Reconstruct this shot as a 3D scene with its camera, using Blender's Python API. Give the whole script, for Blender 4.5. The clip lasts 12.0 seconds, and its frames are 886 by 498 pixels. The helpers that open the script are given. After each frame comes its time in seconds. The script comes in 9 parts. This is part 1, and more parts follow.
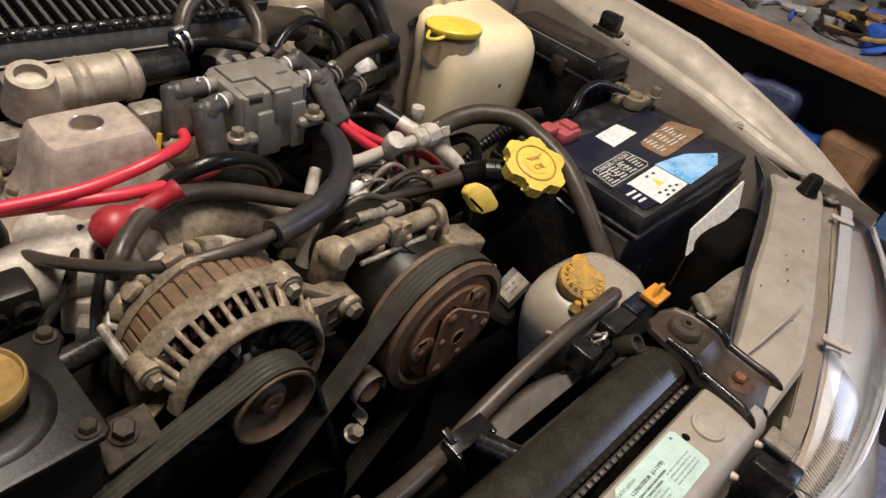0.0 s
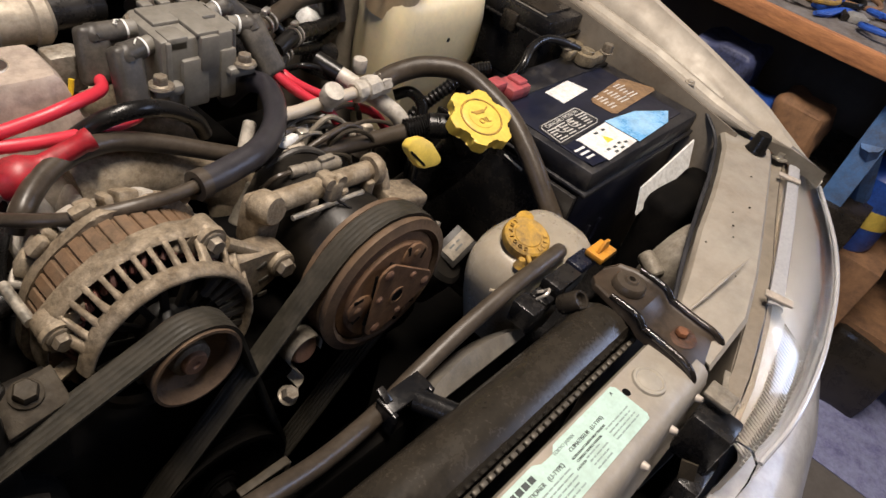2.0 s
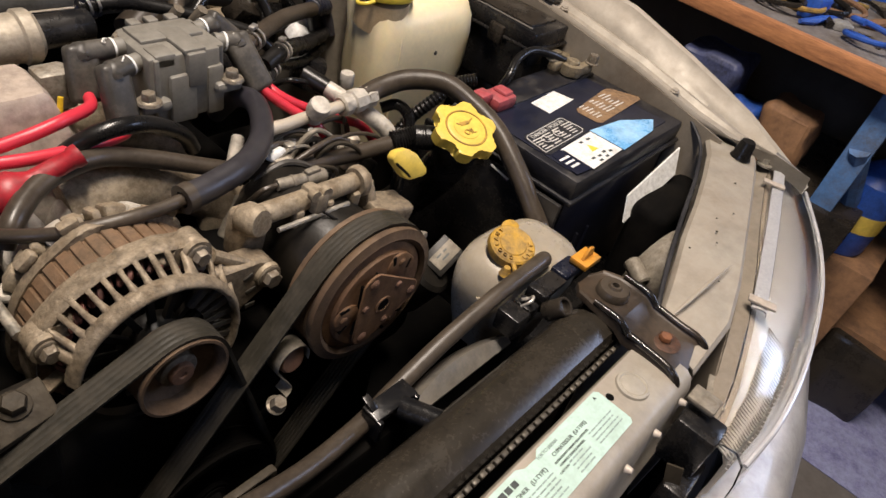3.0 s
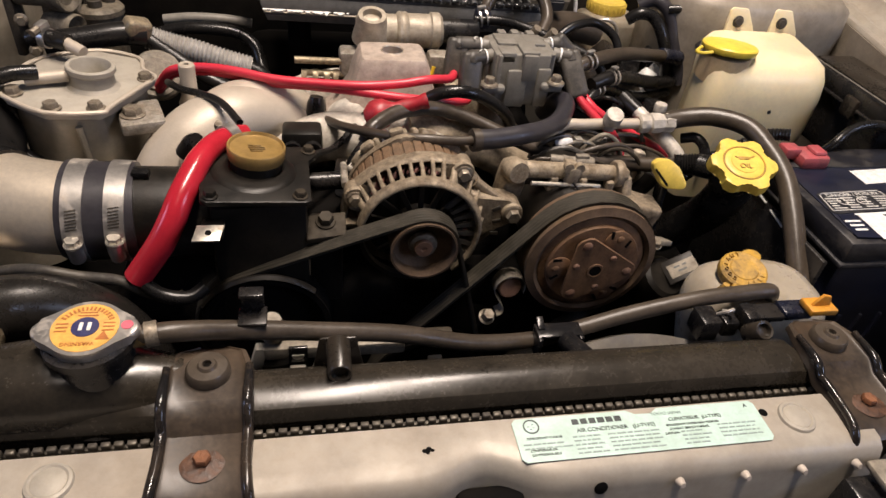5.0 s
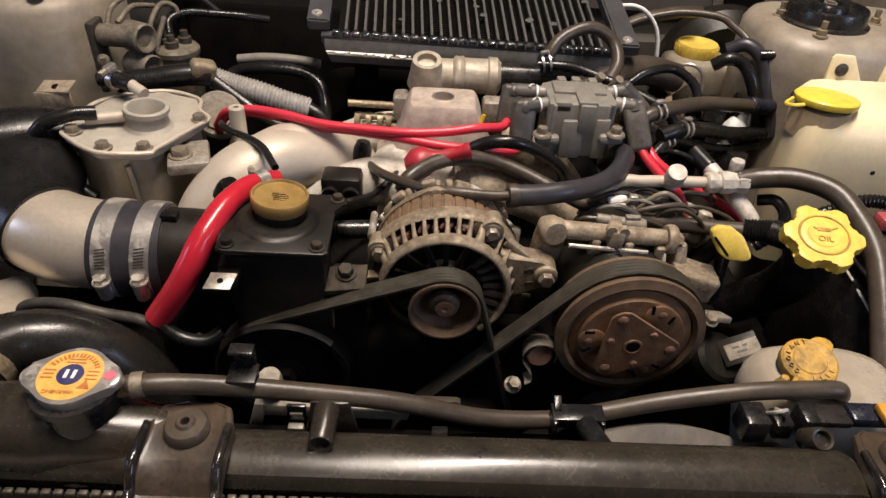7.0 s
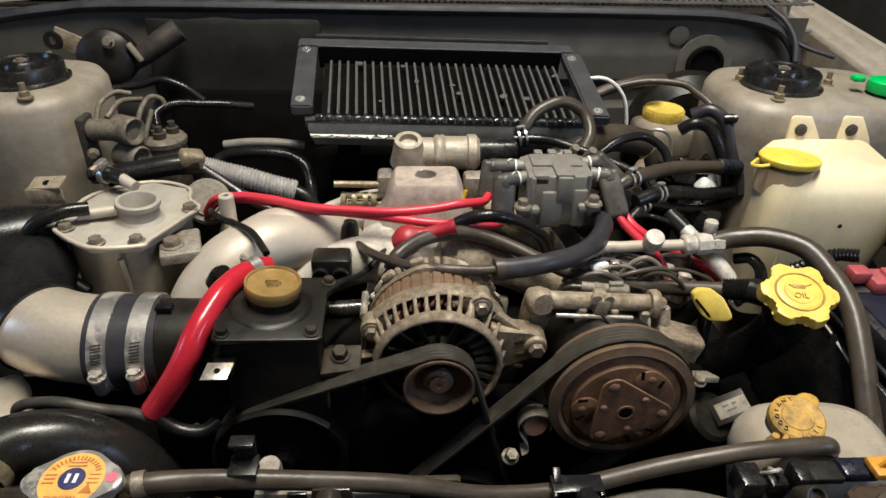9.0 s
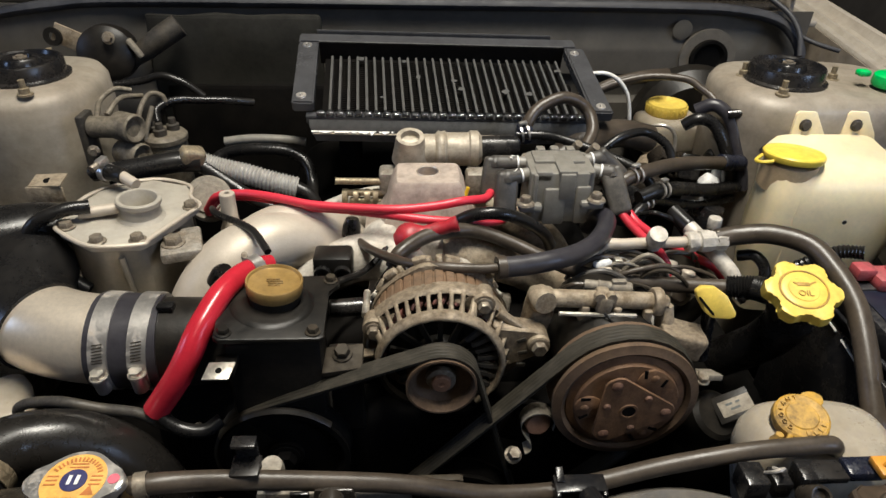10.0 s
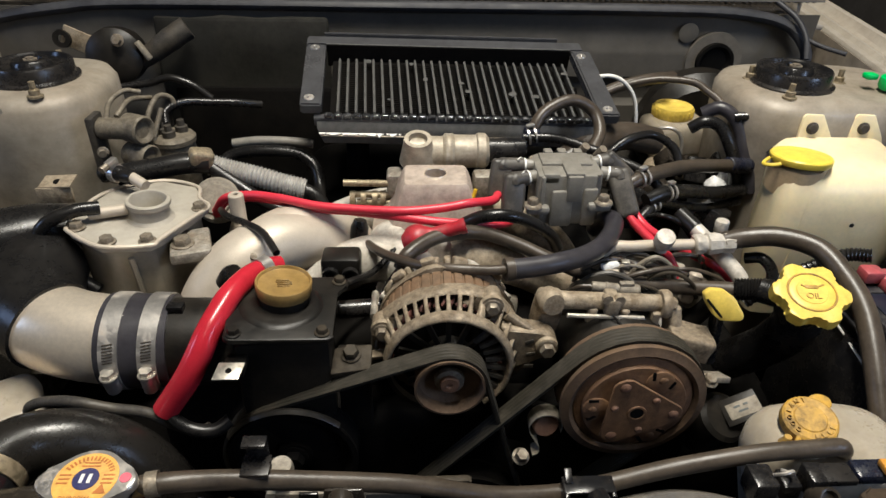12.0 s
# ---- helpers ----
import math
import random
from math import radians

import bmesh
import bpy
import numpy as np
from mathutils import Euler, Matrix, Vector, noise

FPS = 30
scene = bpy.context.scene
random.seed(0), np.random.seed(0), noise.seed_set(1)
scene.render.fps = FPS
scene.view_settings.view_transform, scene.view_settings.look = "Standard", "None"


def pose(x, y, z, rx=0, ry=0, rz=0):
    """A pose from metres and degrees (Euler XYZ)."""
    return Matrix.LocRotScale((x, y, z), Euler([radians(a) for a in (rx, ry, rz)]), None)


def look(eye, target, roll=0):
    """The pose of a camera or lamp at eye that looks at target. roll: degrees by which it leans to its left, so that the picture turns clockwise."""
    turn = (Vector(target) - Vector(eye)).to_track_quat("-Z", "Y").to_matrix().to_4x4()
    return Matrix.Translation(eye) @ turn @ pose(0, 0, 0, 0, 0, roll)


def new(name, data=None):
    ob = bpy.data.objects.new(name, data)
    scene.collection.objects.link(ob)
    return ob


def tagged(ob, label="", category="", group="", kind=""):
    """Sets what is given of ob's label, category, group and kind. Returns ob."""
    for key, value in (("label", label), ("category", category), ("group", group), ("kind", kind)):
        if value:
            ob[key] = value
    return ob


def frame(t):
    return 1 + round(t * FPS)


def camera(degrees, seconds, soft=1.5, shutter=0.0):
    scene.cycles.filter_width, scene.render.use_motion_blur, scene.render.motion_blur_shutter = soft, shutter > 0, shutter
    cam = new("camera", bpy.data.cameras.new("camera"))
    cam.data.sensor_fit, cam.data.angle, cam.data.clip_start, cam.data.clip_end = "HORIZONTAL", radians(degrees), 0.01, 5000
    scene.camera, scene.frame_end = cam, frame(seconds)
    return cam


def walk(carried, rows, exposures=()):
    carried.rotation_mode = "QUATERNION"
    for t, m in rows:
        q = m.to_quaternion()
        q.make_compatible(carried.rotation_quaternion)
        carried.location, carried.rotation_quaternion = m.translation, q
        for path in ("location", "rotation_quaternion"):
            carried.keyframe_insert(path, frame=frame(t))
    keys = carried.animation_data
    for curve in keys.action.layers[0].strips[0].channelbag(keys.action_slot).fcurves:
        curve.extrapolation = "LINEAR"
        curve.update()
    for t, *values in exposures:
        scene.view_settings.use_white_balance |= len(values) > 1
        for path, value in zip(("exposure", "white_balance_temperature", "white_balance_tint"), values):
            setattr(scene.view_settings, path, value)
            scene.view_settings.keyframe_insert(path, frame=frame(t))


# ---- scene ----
# ---- the camera and its walk ----
cam = camera(68.2, 12.0)
PATH = [
    (0, (-0.233, -0.079, 1.068), (1.025, 0.856, -0.174), 14.1),
    (0.5, (-0.232, -0.091, 1.063), (1.045, 0.76, -0.219), 15.1),
    (1, (-0.22, -0.082, 1.054), (1.061, 0.743, -0.241), 16.5),
    (1.5, (-0.214, -0.088, 1.055), (1.066, 0.744, -0.237), 16.3),
    (2, (-0.21, -0.092, 1.051), (1.088, 0.719, -0.238), 16.7),
    (2.5, (-0.208, -0.098, 1.053), (1.092, 0.729, -0.223), 16.2),
    (2.7, (-0.208, -0.099, 1.054), (1.102, 0.713, -0.219), 16.1),
    (4.3, (-0.202, -0.226, 1.079), (0.696, 1.101, -0.119), 7.8),
    (4.5, (-0.183, -0.26, 1.065), (0.488, 1.18, -0.15), 7.0),
    (5, (-0.172, -0.306, 1.063), (0.222, 1.217, -0.172), 7.5),
    (5.5, (-0.199, -0.276, 1.063), (0.173, 1.254, -0.17), 9.1),
    (6, (-0.154, -0.271, 1.066), (0.025, 1.287, -0.175), 6.8),
    (6.5, (-0.093, -0.267, 1.07), (-0.024, 1.316, -0.15), 4.2),
    (8.3, (-0.093, -0.281, 1.091), (0.002, 1.383, -0.014), 1.9),
    (8.5, (-0.097, -0.279, 1.095), (0.013, 1.404, 0.021), 1.5),
    (9, (-0.099, -0.273, 1.097), (0.007, 1.423, 0.042), 1.6),
    (9.5, (-0.099, -0.272, 1.099), (0.004, 1.423, 0.043), 1.3),
    (10, (-0.099, -0.268, 1.099), (0.001, 1.417, 0.027), 1.4),
    (10.5, (-0.1, -0.265, 1.099), (0.003, 1.419, 0.026), 1.3),
    (11, (-0.101, -0.267, 1.099), (0.0, 1.42, 0.03), 1.3),
    (11.5, (-0.102, -0.27, 1.099), (-0.005, 1.42, 0.034), 1.4),
    (12, (-0.104, -0.27, 1.099), (-0.013, 1.42, 0.034), 1.4),
]
walk(cam, [(t, look(eye, target, roll)) for t, eye, target, roll in PATH],
     exposures=[(0, -0.3, 6500, 12), (0.6, -0.18, 6500, 12), (2.7, -0.15, 6500, 12), (4.3, -0.1, 6650, 15), (6.7, -0.1, 6650, 15), (8.3, -0.05, 6080, 4), (12, -0.05, 6080, 4)])

# ---- light and exposure ----
w = bpy.data.worlds.new("world")
scene.world = w
w.use_nodes = True
w.node_tree.nodes["Background"].inputs["Color"].default_value = (0.9, 0.95, 1.0, 1)
w.node_tree.nodes["Background"].inputs["Strength"].default_value = 0.008


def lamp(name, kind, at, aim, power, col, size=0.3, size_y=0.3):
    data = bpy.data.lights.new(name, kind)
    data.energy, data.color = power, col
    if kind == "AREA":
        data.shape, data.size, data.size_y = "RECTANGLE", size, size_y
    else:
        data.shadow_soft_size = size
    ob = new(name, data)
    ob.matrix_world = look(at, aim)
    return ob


lamp("ceiling_lamp", "AREA", (0.04, 0.18, 2.45), (0.0, 0.20, 0.7), 69, (1.0, 0.885, 0.76), 1.1, 0.14)
lamp("work_lamp", "POINT", (-0.30, -0.62, 1.75), (0, 0.3, 0.7), 2.0, (1.0, 0.88, 0.76), 0.03)
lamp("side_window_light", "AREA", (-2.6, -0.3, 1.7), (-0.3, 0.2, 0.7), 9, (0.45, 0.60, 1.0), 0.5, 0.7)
lamp("door_light", "AREA", (2.1, -1.2, 1.7), (0.9, 0.2, 0.5), 26, (0.55, 0.68, 1.0), 0.9, 0.9)

# ---- tools ----
ORIGIN = {}
X, Y, Z = Vector((1, 0, 0)), Vector((0, 1, 0)), Vector((0, 0, 1))
V = Vector


def finish(bm, sharp=38):
    bmesh.ops.recalc_face_normals(bm, faces=bm.faces[:])
    for f in bm.faces:
        f.smooth = True
    for e in bm.edges:
        if len(e.link_faces) == 2 and e.calc_face_angle(0) > radians(sharp):
            e.smooth = False


def as_mesh(name, bm, material, origin, sharp=38):
    finish(bm, sharp)
    bmesh.ops.translate(bm, verts=bm.verts[:], vec=-origin)
    me = bpy.data.meshes.new(name)
    bm.to_mesh(me)
    bm.free()
    me.materials.append(material)
    return me


def thing(name, base, label, category, group="", kind=""):
    """An empty at the thing's base; its parts hang from it."""
    ob = new(name)
    ob.location = base
    ob.empty_display_size = 0.02
    ORIGIN[ob] = V(base)
    return tagged(ob, label, category, group, kind)


def part(name, bm, material, parent, label="", sharp=38):
    origin = ORIGIN[parent]
    ob = new(name, as_mesh(name, bm, material, origin, sharp))
    ob.parent = parent
    ORIGIN[ob] = origin
    return tagged(ob, label)


def solo(name, bm, material, label, category, group="", kind="", sharp=38):
    """A thing that is one mesh, its origin under its middle."""
    co = [v.co for v in bm.verts]
    lo = V([min(c[i] for c in co) for i in range(3)])
    hi = V([max(c[i] for c in co) for i in range(3)])
    origin = V(((lo.x + hi.x) / 2, (lo.y + hi.y) / 2, lo.z))
    ob = new(name, as_mesh(name, bm, material, origin, sharp))
    ob.location = origin
    ORIGIN[ob] = origin
    return tagged(ob, label, category, group, kind)


def frame_of(axis, up=None):
    """A turn whose local z is the axis."""
    z = V(axis).normalized()
    ref = V(up) if up is not None else (X if abs(z.x) < 0.9 else Y)
    x = (ref - ref.dot(z) * z).normalized()
    return Matrix((x, z.cross(x), z)).transposed().to_4x4()


def box(bm, c, s, bevel=0.0, turn=None, segs=2):
    m = Matrix.Translation(c) @ (turn or Matrix.Identity(4)) @ Matrix.Diagonal((*s, 1))
    verts = bmesh.ops.create_cube(bm, size=1, matrix=m)["verts"]
    if bevel:
        edges = list({e for v in verts for e in v.link_edges})
        bmesh.ops.bevel(bm, geom=verts + edges, offset=bevel, segments=segs, profile=0.5, affect="EDGES")
    return bm


def lathe(bm, profile, base, axis=Z, n=24, up=None, closed=False):
    """Turn (radius, height) pairs round the axis."""
    m = Matrix.Translation(base) @ frame_of(axis, up)
    rings = []
    for r, h in profile:
        if r < 1e-6:
            rings.append([bm.verts.new(m @ V((0, 0, h)))])
        else:
            rings.append([bm.verts.new(m @ V((r * math.cos(a), r * math.sin(a), h))) for a in (2 * math.pi * k / n for k in range(n))])
    pairs = list(zip(rings, rings[1:])) + ([(rings[-1], rings[0])] if closed else [])
    for a, b in pairs:
        for k in range(n):
            q = [a[k % len(a)], a[(k + 1) % n % len(a)], b[(k + 1) % n % len(b)], b[k % len(b)]]
            q = [v for i, v in enumerate(q) if v not in q[:i]]
            if len(q) > 2:
                bm.faces.new(q)
    return bm


def arc(bm, profile, base, axis, start, stop, n=40, up=None):
    """A closed profile of (radius, height) swept round a part of the circle."""
    m = Matrix.Translation(base) @ frame_of(axis, up)
    rings = [[bm.verts.new(m @ V((r * math.cos(t), r * math.sin(t), h))) for r, h in profile] for t in np.linspace(radians(start), radians(stop), n)]
    p = len(profile)
    for a, b in zip(rings, rings[1:]):
        for k in range(p):
            bm.faces.new((a[k], a[(k + 1) % p], b[(k + 1) % p], b[k]))
    bm.faces.new(rings[0])
    bm.faces.new(rings[-1])
    return bm


def rod(bm, a, b, r, r2=None, n=16, bevel=0.0):
    a, b = V(a), V(b)
    h, r2 = (b - a).length, r if r2 is None else r2
    e = bevel
    prof = [(0, 0), (r - e, 0), (r, e), (r2, h - e), (r2 - e, h), (0, h)] if e else [(0, 0), (r, 0), (r2, h), (0, h)]
    return lathe(bm, prof, a, b - a, n)


def spline(pts, steps=6):
    pts = [V(p) for p in pts]
    ext = [2 * pts[0] - pts[1]] + pts + [2 * pts[-1] - pts[-2]]
    out = []
    for i in range(len(pts) - 1):
        p0, p1, p2, p3 = ext[i : i + 4]
        for k in range(steps):
            t = k / steps
            out.append(0.5 * (2 * p1 + (p2 - p0) * t + (2 * p0 - 5 * p1 + 4 * p2 - p3) * t * t + (3 * p1 - p0 - 3 * p2 + p3) * t**3))
    return out + [pts[-1]]


def tube(bm, pts, r, n=12, steps=6, flat=1.0, ribs=0, wall=0.0):
    """A round hose along a smooth line. r: one radius, or one for each point. ribs: rings pressed into it. wall: open ends of that thickness."""
    line = spline(pts, steps)
    radii = [r] * len(line) if not isinstance(r, (list, tuple)) else list(np.interp(np.linspace(0, len(r) - 1, len(line)), range(len(r)), r))
    if ribs:
        fine = []
        for a, b in zip(line, line[1:]):
            fine += [a.lerp(b, k / 4) for k in range(4)]
        fine.append(line[-1])
        radii = list(np.interp(np.linspace(0, 1, len(fine)), np.linspace(0, 1, len(line)), radii))
        line = fine
        radii = [q * (1 + 0.09 * math.sin(k * math.pi * ribs)) for k, q in enumerate(radii)]
    radii = [float(q) for q in radii]
    tang = [(line[min(i + 1, len(line) - 1)] - line[max(i - 1, 0)]).normalized() for i in range(len(line))]
    nor = frame_of(tang[0]).to_3x3().col[0].copy()
    rings = []
    for p, t, q in zip(line, tang, radii):
        nor = (nor - nor.dot(t) * t).normalized()
        bi = t.cross(nor)
        rings.append([bm.verts.new(p + q * (math.cos(a) * nor + flat * math.sin(a) * bi)) for a in (2 * math.pi * k / n for k in range(n))])
    for a, b in zip(rings, rings[1:]):
        for k in range(n):
            bm.faces.new((a[k], a[(k + 1) % n], b[(k + 1) % n], b[k]))
    bm.faces.new(rings[0])
    bm.faces.new(rings[-1])
    return bm


def prism(bm, poly, h, base=(0, 0, 0), axis=Z, up=None, bevel=0.0, segs=2):
    """A flat outline pushed h along the axis."""
    m = Matrix.Translation(base) @ frame_of(axis, up)
    low = [bm.verts.new(m @ V((x, y, 0))) for x, y in poly]
    top = [bm.verts.new(m @ V((x, y, h))) for x, y in poly]
    n = len(poly)
    faces = [bm.faces.new(low), bm.faces.new(top)] + [bm.faces.new((low[k], low[(k + 1) % n], top[(k + 1) % n], top[k])) for k in range(n)]
    if bevel:
        edges = list({e for f in faces for e in f.edges})
        bmesh.ops.bevel(bm, geom=edges, offset=bevel, segments=segs, profile=0.5, affect="EDGES")
    return bm


def sheet(bm, rows, thick, way):
    """A pressed sheet through rows of points, thickened along way."""
    way = V(way).normalized() * thick
    a = [[bm.verts.new(V(p)) for p in row] for row in rows]
    b = [[bm.verts.new(V(p) + way) for p in row] for row in rows]
    R, C = len(rows), len(rows[0])
    for i in range(R - 1):
        for j in range(C - 1):
            bm.faces.new((a[i][j], a[i][j + 1], a[i + 1][j + 1], a[i + 1][j]))
            bm.faces.new((b[i][j], b[i + 1][j], b[i + 1][j + 1], b[i][j + 1]))
    for i in range(R - 1):
        bm.faces.new((a[i][0], a[i + 1][0], b[i + 1][0], b[i][0]))
        bm.faces.new((a[i][-1], b[i][-1], b[i + 1][-1], a[i + 1][-1]))
    for j in range(C - 1):
        bm.faces.new((a[0][j], b[0][j], b[0][j + 1], a[0][j + 1]))
        bm.faces.new((a[-1][j], a[-1][j + 1], b[-1][j + 1], b[-1][j]))
    return bm


def rough_up(bm, amount, scale, cuts=0):
    """Uneven castings and worn sheet: shift the verts a little along their normals."""
    if cuts:
        bmesh.ops.subdivide_edges(bm, edges=bm.edges[:], cuts=cuts, use_grid_fill=True)
    bm.normal_update()
    for v in bm.verts:
        v.co += v.normal * amount * noise.noise(v.co * scale)
    return bm


def bolt(parent, p, axis=Z, r=0.006, h=0.005, material=None, washer=True, name="bolt"):
    bm = bmesh.new()
    if washer:
        lathe(bm, [(0, 0), (r * 1.3, 0), (r * 1.3, 0.0012), (r * 1.15, 0.0018), (0, 0.0018)], p, axis, 16)
    lathe(bm, [(0, 0.001), (r, 0.001), (r, h * 0.8), (r * 0.85, h), (0, h)], p, axis, 6)
    return part(name, bm, material or M["bolt_steel"], parent)


def clamp(parent, c, axis, r, width=0.012, screw=(0, -1, 0), material=None, slots=0):
    """A worm-drive clamp: a band, a housing and a screw."""
    a = V(axis).normalized()
    bm = lathe(bmesh.new(), [(r, -width / 2), (r + 0.0012, -width / 2), (r + 0.0012, width / 2), (r, width / 2)], c, a, 40, closed=True)
    band = part("band", bm, material or M["clamp_steel"], parent)
    s = V(screw)
    s = (s - s.dot(a) * a).normalized()
    t = a.cross(s)
    turn = Matrix((a, t, s)).transposed().to_4x4()
    q = V(c) + s * (r + 0.004)
    if slots:
        q = q - s * 0.001
        part("screw_housing", rod(bmesh.new(), q - t * 0.003, q - t * 0.021 - s * 0.005, 0.0062, n=18), M["clamp_steel"], band)
        head = part("screw", rod(bmesh.new(), q - t * 0.004, q + t * 0.004 + s * 0.001, 0.0056, n=6), M["zinc_plate"], band)
        part("screw_collar", lathe(bmesh.new(), [(0.0048, 0), (0.0072, 0), (0.0072, 0.0015), (0.0048, 0.0015)], q - t * 0.003, t, 20, closed=True), M["zinc_plate"], head)
    else:
        part("screw_housing", box(bmesh.new(), q, (width * 1.15, 0.013, 0.008), 0.0015, turn), material or M["clamp_steel"], band)
        part("screw", rod(bmesh.new(), q - t * 0.005, q - t * 0.015, 0.0038, n=8), M["bolt_steel"], band)
    for i in range(slots):
        g = (0.010 + 0.0026 * i) / r
        d = s * math.cos(g) + t * math.sin(g)
        turn = Matrix((a, d.cross(a), d)).transposed().to_4x4()
        part("slot", box(bmesh.new(), V(c) + d * (r + 0.0013), (width * 0.55, 0.0010, 0.0006), 0, turn @ pose(0, 0, 0, 0, 0, 12)), M["bracket_brown"], band)
    return band


def letters(text, size, m, material, parent, name="lettering", thick=0.0002):
    cu = bpy.data.curves.new("text", "FONT")
    cu.body, cu.size, cu.extrude, cu.align_x, cu.align_y = text, size, thick, "CENTER", "CENTER"
    tmp = bpy.data.objects.new("text", cu)
    scene.collection.objects.link(tmp)
    me = bpy.data.meshes.new_from_object(tmp.evaluated_get(bpy.context.evaluated_depsgraph_get()))
    bpy.data.objects.remove(tmp)
    me.transform(Matrix.Translation(-ORIGIN[parent]) @ m)
    me.materials.clear()
    me.materials.append(material)
    me.name = name
    ob = new(name, me)
    ob.parent = parent
    ORIGIN[ob] = ORIGIN[parent]
    return ob


def flat_at(p, right, up):
    r, u = V(right).normalized(), V(up).normalized()
    n = r.cross(u)
    u = n.cross(r)
    m = Matrix((r, u, n)).transposed().to_4x4()
    return Matrix.Translation(p) @ m


# ---- materials ----
M = {}


def mat(name, col, rough=0.5, metal=0.0, dirt=None, amount=0.5, scale=30, fine=260, bump=0.15, spread=0.18, rdirt=0.85, coat=0.0, sss=0.0, edge=0.12, stretch=(1, 1, 1), spec=0.5, soot=0.35):
    """A worn surface: base colour, large blotches of dirt, fine grain, uneven gloss and fine relief."""
    m = bpy.data.materials.new(name)
    m.use_nodes = True
    nt = m.node_tree
    b = nt.nodes["Principled BSDF"]

    def node(kind, **props):
        n = nt.nodes.new(kind)
        for k, v in props.items():
            n.inputs[k].default_value = v
        return n

    co = nt.nodes.new("ShaderNodeTexCoord")
    mp = node("ShaderNodeMapping", Scale=stretch)
    nt.links.new(co.outputs["Object"], mp.inputs["Vector"])
    big = node("ShaderNodeTexNoise", Scale=scale, Detail=6.0, Roughness=0.65)
    small = node("ShaderNodeTexNoise", Scale=fine, Detail=4.0, Roughness=0.6)
    for n in (big, small):
        nt.links.new(mp.outputs["Vector"], n.inputs["Vector"])
    ramp = nt.nodes.new("ShaderNodeMapRange")
    lo = 0.5 + 0.45 * (0.5 - amount) + 0.02
    ramp.inputs["From Min"].default_value, ramp.inputs["From Max"].default_value = lo - edge, lo + edge
    mixn = nt.nodes.new("ShaderNodeMath")
    mixn.operation = "MULTIPLY_ADD"
    mixn.inputs[1].default_value, mixn.inputs[2].default_value = 0.35, -0.175
    nt.links.new(small.outputs["Fac"], mixn.inputs[0])
    addn = nt.nodes.new("ShaderNodeMath")
    nt.links.new(big.outputs["Fac"], addn.inputs[0])
    nt.links.new(mixn.outputs[0], addn.inputs[1])
    nt.links.new(addn.outputs[0], ramp.inputs["Value"])
    tone = nt.nodes.new("ShaderNodeMix")
    tone.data_type = "RGBA"
    tone.inputs["A"].default_value = (*[c * 0.8 for c in col], 1)
    tone.inputs["B"].default_value = (*[min(1, c * 1.2) for c in col], 1)
    nt.links.new(small.outputs["Fac"], tone.inputs["Factor"])
    mix = nt.nodes.new("ShaderNodeMix")
    mix.data_type = "RGBA"
    d = dirt or tuple(c * 0.75 for c in col)
    mix.inputs["B"].default_value = (*d, 1)
    nt.links.new(tone.outputs["Result"], mix.inputs["A"])
    nt.links.new(ramp.outputs["Result"], mix.inputs["Factor"])
    grime = node("ShaderNodeTexNoise", Scale=scale * 2.7, Detail=8.0, Roughness=0.7)
    shift = node("ShaderNodeMapping", Location=(3.1, 1.7, 5.3), Scale=stretch)
    nt.links.new(co.outputs["Object"], shift.inputs["Vector"])
    nt.links.new(shift.outputs["Vector"], grime.inputs["Vector"])
    gr = nt.nodes.new("ShaderNodeMapRange")
    gr.inputs["From Min"].default_value, gr.inputs["From Max"].default_value = 0.40, 0.72
    gr.inputs["To Min"].default_value, gr.inputs["To Max"].default_value = 1.0, 1.0 - soot
    nt.links.new(grime.outputs["Fac"], gr.inputs["Value"])
    dark = nt.nodes.new("ShaderNodeMix")
    dark.data_type, dark.blend_type = "RGBA", "MULTIPLY"
    dark.inputs["Factor"].default_value = 1.0
    nt.links.new(mix.outputs["Result"], dark.inputs["A"])
    nt.links.new(gr.outputs["Result"], dark.inputs["B"])
    nt.links.new(dark.outputs["Result"], b.inputs["Base Color"])
    rr = nt.nodes.new("ShaderNodeMapRange")
    rr.inputs["To Min"].default_value, rr.inputs["To Max"].default_value = rough, rdirt
    nt.links.new(ramp.outputs["Result"], rr.inputs["Value"])
    nt.links.new(rr.outputs["Result"], b.inputs["Roughness"])
    if metal:
        mm = nt.nodes.new("ShaderNodeMapRange")
        mm.inputs["To Min"].default_value, mm.inputs["To Max"].default_value = metal, metal * 0.15
        nt.links.new(ramp.outputs["Result"], mm.inputs["Value"])
        nt.links.new(mm.outputs["Result"], b.inputs["Metallic"])
    if bump:
        bp = nt.nodes.new("ShaderNodeBump")
        bp.inputs["Strength"].default_value, bp.inputs["Distance"].default_value = min(1.0, bump * 1.6), 0.002
        nt.links.new(addn.outputs[0], bp.inputs["Height"])
        nt.links.new(bp.outputs["Normal"], b.inputs["Normal"])
    b.inputs["Coat Weight"].default_value = coat
    b.inputs["Specular IOR Level"].default_value = spec
    if sss:
        b.inputs["Subsurface Weight"].default_value = sss
        b.inputs["Subsurface Radius"].default_value = (0.03, 0.02, 0.008)
    M[name] = m
    return m


